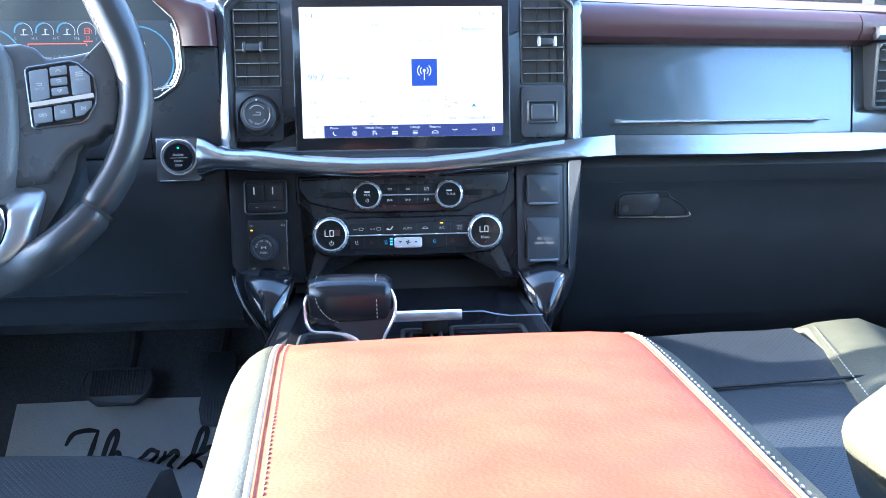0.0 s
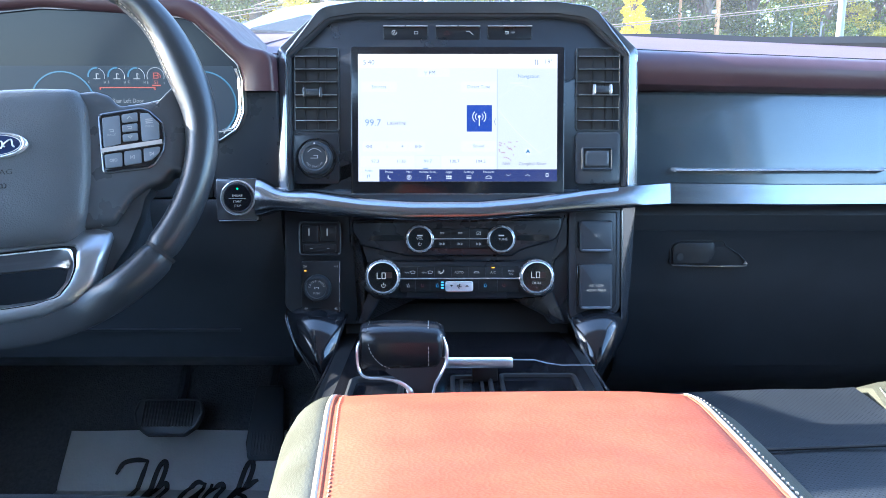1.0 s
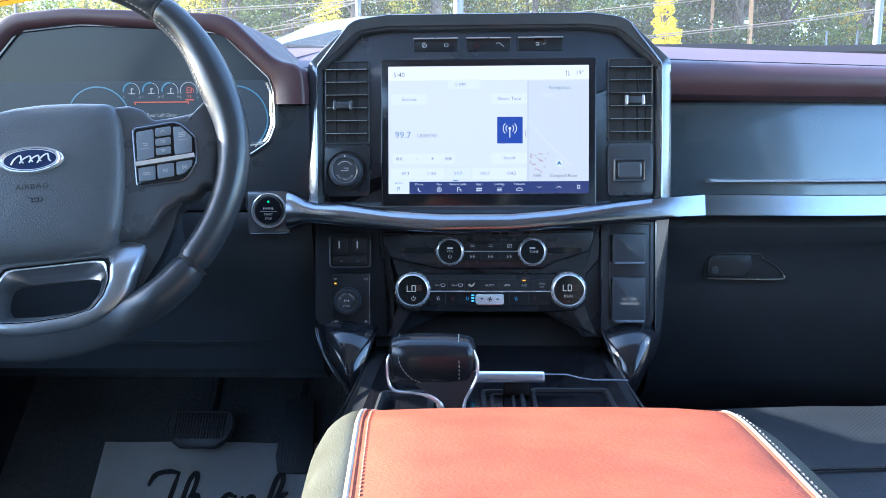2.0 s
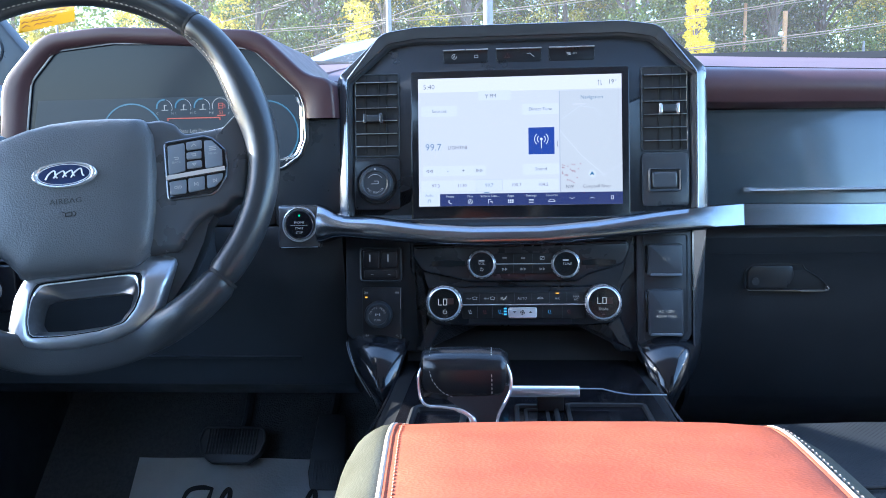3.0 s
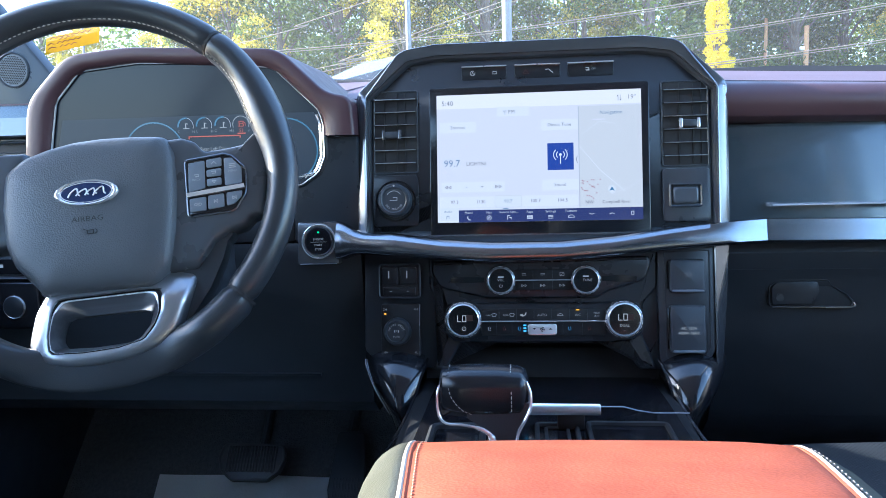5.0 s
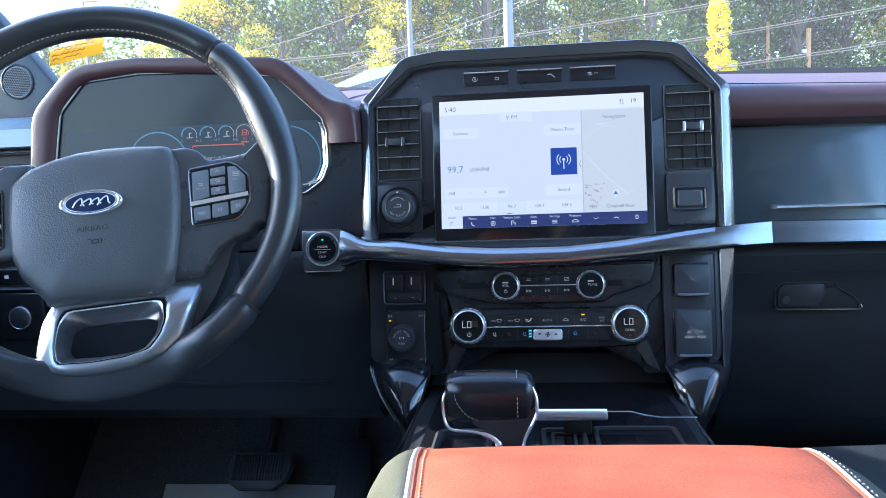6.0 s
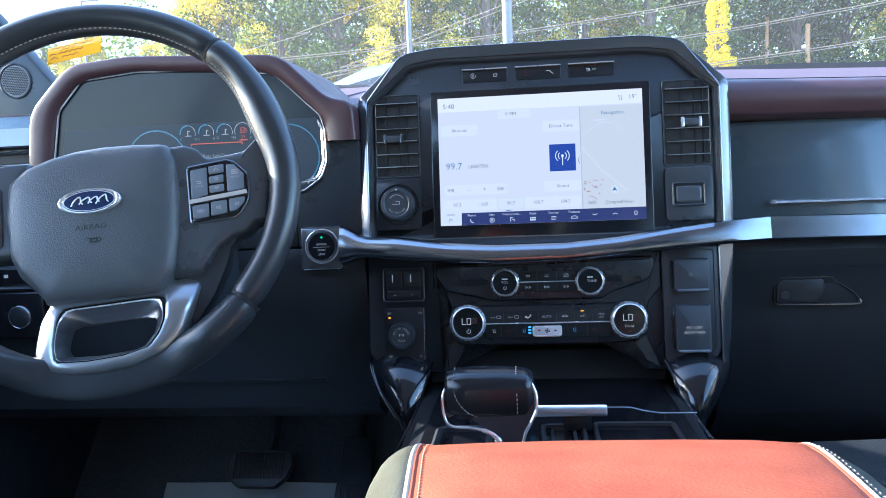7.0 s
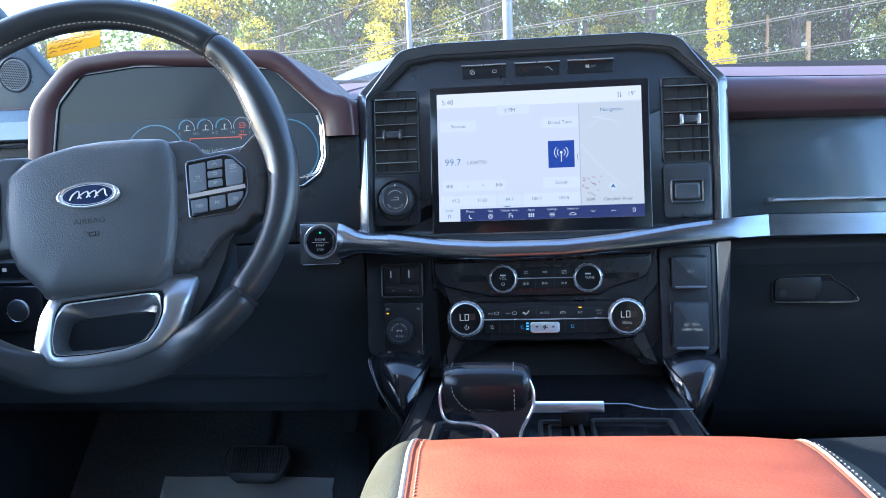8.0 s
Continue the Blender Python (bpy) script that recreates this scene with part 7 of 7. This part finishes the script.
def car(name, m, paint, label):
    c = thing(name, m, label, "car", "parked cars")
    prof = [(-2.35, 0.35), (-2.40, 0.75), (-2.25, 0.98), (-1.30, 1.16), (-0.55, 1.60), (-0.20, 1.74), (0.25, 1.80), (1.30, 1.78), (1.95, 1.62), (2.30, 1.10), (2.38, 0.70), (2.30, 0.35)]
    prof = rounded(prof, 0.12, 3)
    loops = []
    for w in (-0.93, -0.90, -0.80, 0.80, 0.90, 0.93):
        k = (0.93 - abs(w)) / 0.13
        loops.append([(x, w * (1 - 0.16 * max(0, z - 1.0) / 0.8), z - (0.03 * (1 - k) if z > 1.5 else 0)) for x, z in prof])
    body = part("body", loft(loops), paint, c)
    for s in (-1, 1):
        for pts in ([(-1.02, 1.16), (-0.42, 1.56), (0.10, 1.68), (0.16, 1.14)], [(0.24, 1.14), (0.18, 1.69), (1.10, 1.68), (1.30, 1.14)], [(1.38, 1.16), (1.20, 1.66), (1.66, 1.58), (1.92, 1.20)]):
            W = rounded(pts, 0.05, 3)
            y = lambda z: s * (0.94 * (1 - 0.16 * max(0, z - 1.0) / 0.8))
            part("window", loft([[(x, y(z) - s * 0.03, z) for x, z in W], [(x, y(z) + s * 0.006, z) for x, z in W]]), CARGLASS, body)
    part("windscreen", loft([[(x, yy, z + 0.02) for x, z, yy in ((-1.22, 1.18, -0.78), (-0.52, 1.60, -0.68), (-0.52, 1.60, 0.68), (-1.22, 1.18, 0.78))], [(x, yy, z + 0.04) for x, z, yy in ((-1.22, 1.18, -0.78), (-0.52, 1.60, -0.68), (-0.52, 1.60, 0.68), (-1.22, 1.18, 0.78))]]), CARGLASS, body)
    for x in (-1.45, 1.42):
        for s in (-1, 1):
            w = part("wheel", moved(lathe([(0.20, s * 0.70), (0.34, s * 0.70), (0.36, s * 0.74), (0.36, s * 0.90), (0.34, s * 0.94), (0.22, s * 0.94)], 0, 0, 28), Matrix.Translation((x, 0, 0.36))), TYRE, c)
            part("rim", moved(lathe([(0.22, s * 0.86), (0.22, s * 0.945), (0.10, s * 0.93), (0.0001, s * 0.95)], 0, 0, 20), Matrix.Translation((x, 0, 0.36))), METAL, w)
    for s in (-0.7, 0.7):
        part("headlamp", rbox(-2.37, -2.22, s - 0.16, s + 0.16, 0.76, 0.90, 0.03), CHROME, c)
    return c


suv = car("suv", pose(-1.20, 6.45, ground_z(6.4), 0, 0, 0), CARPAINT, "silver car parked sideways ahead of the windscreen")
suv.scale = (1.0, 1.0, 1.01)
car("hatchback", pose(10.2, 15.0, ground_z(15) - 0.02, 0, 0, 0), CARPAINT_BLUE, "pale blue car parked beside a steel post")


def pole(name, x, y, top, r, mat, label, arms=(), cat="pole", lean=0.0):
    p = thing(name, pose(x, y, ground_z(y)), label, cat)
    h = top - ground_z(y)
    part("shaft", tube([(0, 0, -0.1), (lean * h * 0.5, 0, h * 0.5), (lean * h, 0, h)], [r * 1.1, r, r * 0.9], 14), mat, p)
    for z, x0, x1, rr in arms:
        part("crossarm", tube([(x0, 0, z), (x1, 0, z)], rr, 8), mat, p)
    return p


pole("lamp_post", -0.195, 12.0, 9.5, 0.082, GALV, "galvanised steel lamp post in the lot", ((8.4, -0.1, 1.4, 0.05),), "lamp post")
pole("steel_post", -3.03, 20.0, 10.0, 0.075, GALV, "thin galvanised steel post", cat="post")
pole("steel_post", 8.33, 15.0, 6.5, 0.075, GALV, "galvanised steel post at the lot edge", cat="post")
up_ = pole("utility_pole", 11.91, 32.0, 6.85, 0.105, WOODPOLE, "short brown wooden utility pole", (), "pole")
part("insulator", rbox(-0.26, -0.08, -0.10, 0.08, 5.86 - ground_z(32), 6.02 - ground_z(32), 0.03), PAPER, up_, "white insulator box")
pole("utility_pole", 10.6, 33.0, 7.4, 0.075, WOODPOLE, "short brown wooden utility pole", cat="pole")
pole("street_light", -19.78, 32.0, 9.85, 0.055, GALV, "thin street light with a short arm", ((7.6, 0, 0.85, 0.04),), "street light")
pole("fence_post", 14.2, 30.0, 5.3, 0.05, GALV, "thin steel fence post", cat="post")
pole("fence_post", 15.4, 30.0, 5.3, 0.05, GALV, "thin steel fence post", cat="post")


def cable(pts, label):
    w = thing("overhead_cable", pose(0, 0, 0), label, "cable", "overhead cables")
    part("strand", tube(smooth_path(pts, 8), 0.015, 5), WIRE, w)


for sep in (0.0, 0.075):
    cable([(-26, 25, 5.05 + sep), (-8.3, 25, 5.60 + sep), (-3.3, 25, 5.82 + sep), (-0.5, 25, 5.96 + sep), (4.9, 25, 6.47 + sep), (8.5, 25, 6.95 + sep), (16, 25, 8.1 + sep)], "slack pale overhead cable before the trees")
    cable([(-12, 26, 4.1 + sep), (5.07, 26, 5.60 + sep), (10.1, 26, 6.16 + sep), (12.2, 26, 6.42 + sep), (22, 26, 7.8 + sep)], "slack pale overhead cable before the trees")
    cable([(-20.0, 25, 3.0 + sep), (1.0, 25, 4.15 + sep), (7.6, 25, 4.68 + sep), (9.7, 25, 4.87 + sep), (11.8, 25, 5.10 + sep), (20, 25, 6.1 + sep)], "slack pale overhead cable before the trees")
cable([(-30, 24, 1.9), (-9.0, 24, 5.88), (-7.4, 24, 6.30), (-5.5, 24, 6.82), (-1.0, 24, 8.1)], "slack pale overhead cable before the trees")
for sep in (0.0, 0.14):
    cable([(-30, 24, 1.2 + sep), (-7.0, 24, 4.68 + sep), (-5.9, 24, 4.96 + sep), (-5.1, 24, 5.20 + sep), (4.0, 24, 8.0 + sep)], "slack pale overhead cable before the trees")



def crown_mesh(name, height, spread, leaves, size, seed, base, columnar=False):
    """Thousands of small leaves gathered in uneven clumps round limbs."""
    r = np.random.RandomState(seed)
    clumps = 46 if not columnar else 150
    h = r.uniform(0.0, 1.0, clumps)
    prof = np.sin(np.pi * np.clip(h * 0.86 + 0.12, 0, 1)) ** 0.7 if not columnar else np.clip(1.15 - h, 0.15, 1) ** 0.5
    ang = r.uniform(0, 2 * np.pi, clumps)
    rad = spread * prof * np.sqrt(r.uniform(0.15, 1, clumps))
    cen = np.stack([rad * np.cos(ang), rad * np.sin(ang), base + h * (height - base)], 1)
    csize = r.uniform(0.10, 0.22, clumps) * spread * (1.5 if not columnar else 2.0) + 0.08
    pick = r.randint(0, clumps, leaves)
    off = r.normal(0, 1, (leaves, 3))
    off /= np.linalg.norm(off, axis=1)[:, None]
    off *= (r.uniform(0.25, 1, leaves) ** 0.5 * csize[pick])[:, None]
    off[:, 2] *= 0.75
    p = cen[pick] + off
    a = r.normal(0, 1, (leaves, 3))
    a /= np.linalg.norm(a, axis=1)[:, None]
    b = np.cross(a, r.normal(0, 1, (leaves, 3)))
    b /= np.linalg.norm(b, axis=1)[:, None]
    s = (size * r.uniform(0.6, 1.4, leaves))[:, None]
    q = np.stack([p - a * s, p - b * s * 0.55, p + a * s, p + b * s * 0.55], 1).reshape(-1, 3)
    me = bpy.data.meshes.new(name)
    me.from_pydata(q.tolist(), [], np.arange(leaves * 4).reshape(-1, 4).tolist())
    return me, cen


def tree(name, kind_mat, height, spread, leaves, size, seed, label, cat="tree", group="trees behind the lot", columnar=False, base=1.6):
    t = thing(name, pose(0, -200, -60), label, cat, group)
    me, cen = crown_mesh("crown", height, spread, leaves, size, seed, base, columnar)
    me.materials.append(kind_mat)
    cr = new("crown", me)
    cr.parent = t
    rr = random.Random(seed)
    limbs = [tube(smooth_path([(0, 0, -0.3), (0.05 * height * rr.uniform(-0.3, 0.3), 0.1, height * 0.35), (0.1, -0.1, height * 0.7), (0, 0, height * 0.93)], 4), [0.02 * height * (1 - 0.9 * i / 12) for i in range(13)], 7)]
    for c in cen[::4]:
        z0 = max(height * 0.18, c[2] * 0.7)
        limbs.append(tube([(0, 0, z0), (c[0] * 0.5, c[1] * 0.5, (z0 + c[2]) * 0.52), tuple(c)], [0.006 * height, 0.004 * height, 0.0015 * height], 5))
    part("trunk", merge(*limbs), BARK, t)
    return t


PROTO = [
    tree("tree", LEAF_GREEN, 12.0, 3.1, 15000, 0.085, 11, "tall green tree with a ragged crown"),
    tree("tree", LEAF_DARK, 13.0, 3.0, 15000, 0.080, 12, "tall dark green tree with a ragged crown"),
    tree("tree", LEAF_GOLD, 11.0, 2.9, 14000, 0.085, 13, "tall tree with leaves turning gold"),
    tree("tree", LEAF_DARK, 14.0, 2.6, 15000, 0.080, 14, "tall dark green tree with a ragged crown"),
]
rng = random.Random(3)
SPOTS = []
for row, (y0, step) in enumerate(((33, 3.3), (39, 3.6), (46, 4.2))):
    x = -14.0 - row * 2.0
    while x < 30 + row * 5:
        SPOTS.append((x + rng.uniform(-1, 1), y0 + rng.uniform(-1.6, 1.6), rng.uniform(0.8, 1.25), rng.choice((0, 1, 1, 3, 3)) if row else rng.choice((0, 1, 3, 1))))
        x += step
for x, y, k, w in ((-4.6, 29.5, 0.72, 2), (-12.5, 31, 0.82, 2), (-14.8, 33, 0.70, 2), (16.5, 33, 0.60, 2), (19.0, 31, 0.62, 2), (2.6, 34.0, 0.75, 2), (-6.0, 33.0, 0.85, 2)):
    SPOTS.append((x, y, k, w))
for i in range(9):
    SPOTS.append((-17.5 - i * 3.0 + rng.uniform(-0.6, 0.6), 38 + rng.uniform(-2, 3), rng.uniform(0.58, 0.70), rng.choice((0, 2, 2, 1))))
used = set()
for x, y, k, w in SPOTS:
    m = Matrix.Translation((x, y, ground_z(y))) @ Matrix.Rotation(rng.uniform(0, 6.28), 4, "Z") @ Matrix.Diagonal((k * 1.05, k * 1.05, k, 1))
    if w not in used:
        used.add(w)
        PROTO[w].matrix_world = m
        ob = PROTO[w]
    else:
        ob = copy_thing(PROTO[w], Matrix.Translation((x, y, ground_z(y))) @ Matrix.Rotation(rng.uniform(0, 6.28), 4, "Z"))
        ob.scale = (k * 1.05, k * 1.05, k)
yt = tree("yellow_tree", LEAF_YELLOW, 6.25, 0.40, 11000, 0.060, 21, "slim bright yellow autumn tree", "tree", "", True, 0.4)
yt.matrix_world = Matrix.Translation((7.28, 28.0, ground_z(28)))
bush = tree("yellow_bush", LEAF_YELLOW, 3.4, 0.55, 4000, 0.060, 22, "bright yellow autumn shrub beside the slim tree", "shrub", "", False, 0.3)
bush.matrix_world = Matrix.Translation((7.85, 28.3, ground_z(28) - 0.25))

# far wood that closes the view between the trunks
r_ = np.random.RandomState(41)
N_ = 110000
wx, wy = r_.uniform(-75, 62, N_), r_.uniform(53, 60, N_)
crest = 15.0 + 1.6 * np.sin(wx * 0.55) + 1.1 * np.sin(wx * 1.7 + 1.0) + 0.7 * np.sin(wx * 3.9)
crest = np.where(wx < -23.0, crest - 2.6, crest)
wz = ground_z(55) + r_.uniform(0, 1, N_) ** 0.9 * (crest - 4.0)
wp = np.stack([wx, wy, wz], 1)
wa = r_.normal(0, 1, (N_, 3))
wa /= np.linalg.norm(wa, axis=1)[:, None]
wb = np.cross(wa, r_.normal(0, 1, (N_, 3)))
wb /= np.linalg.norm(wb, axis=1)[:, None]
ws_ = r_.uniform(0.10, 0.24, N_)[:, None]
wq = np.stack([wp - wa * ws_, wp - wb * ws_ * 0.55, wp + wa * ws_, wp + wb * ws_ * 0.55], 1).reshape(-1, 3)
wm = bpy.data.meshes.new("far_woods")
wm.from_pydata(wq.tolist(), [], np.arange(N_ * 4).reshape(-1, 4).tolist())
wm.materials.append(LEAF_DARK)
tagged(new("far_woods", wm), "dense dark green wood behind the trees", "woods", kind="stuff")
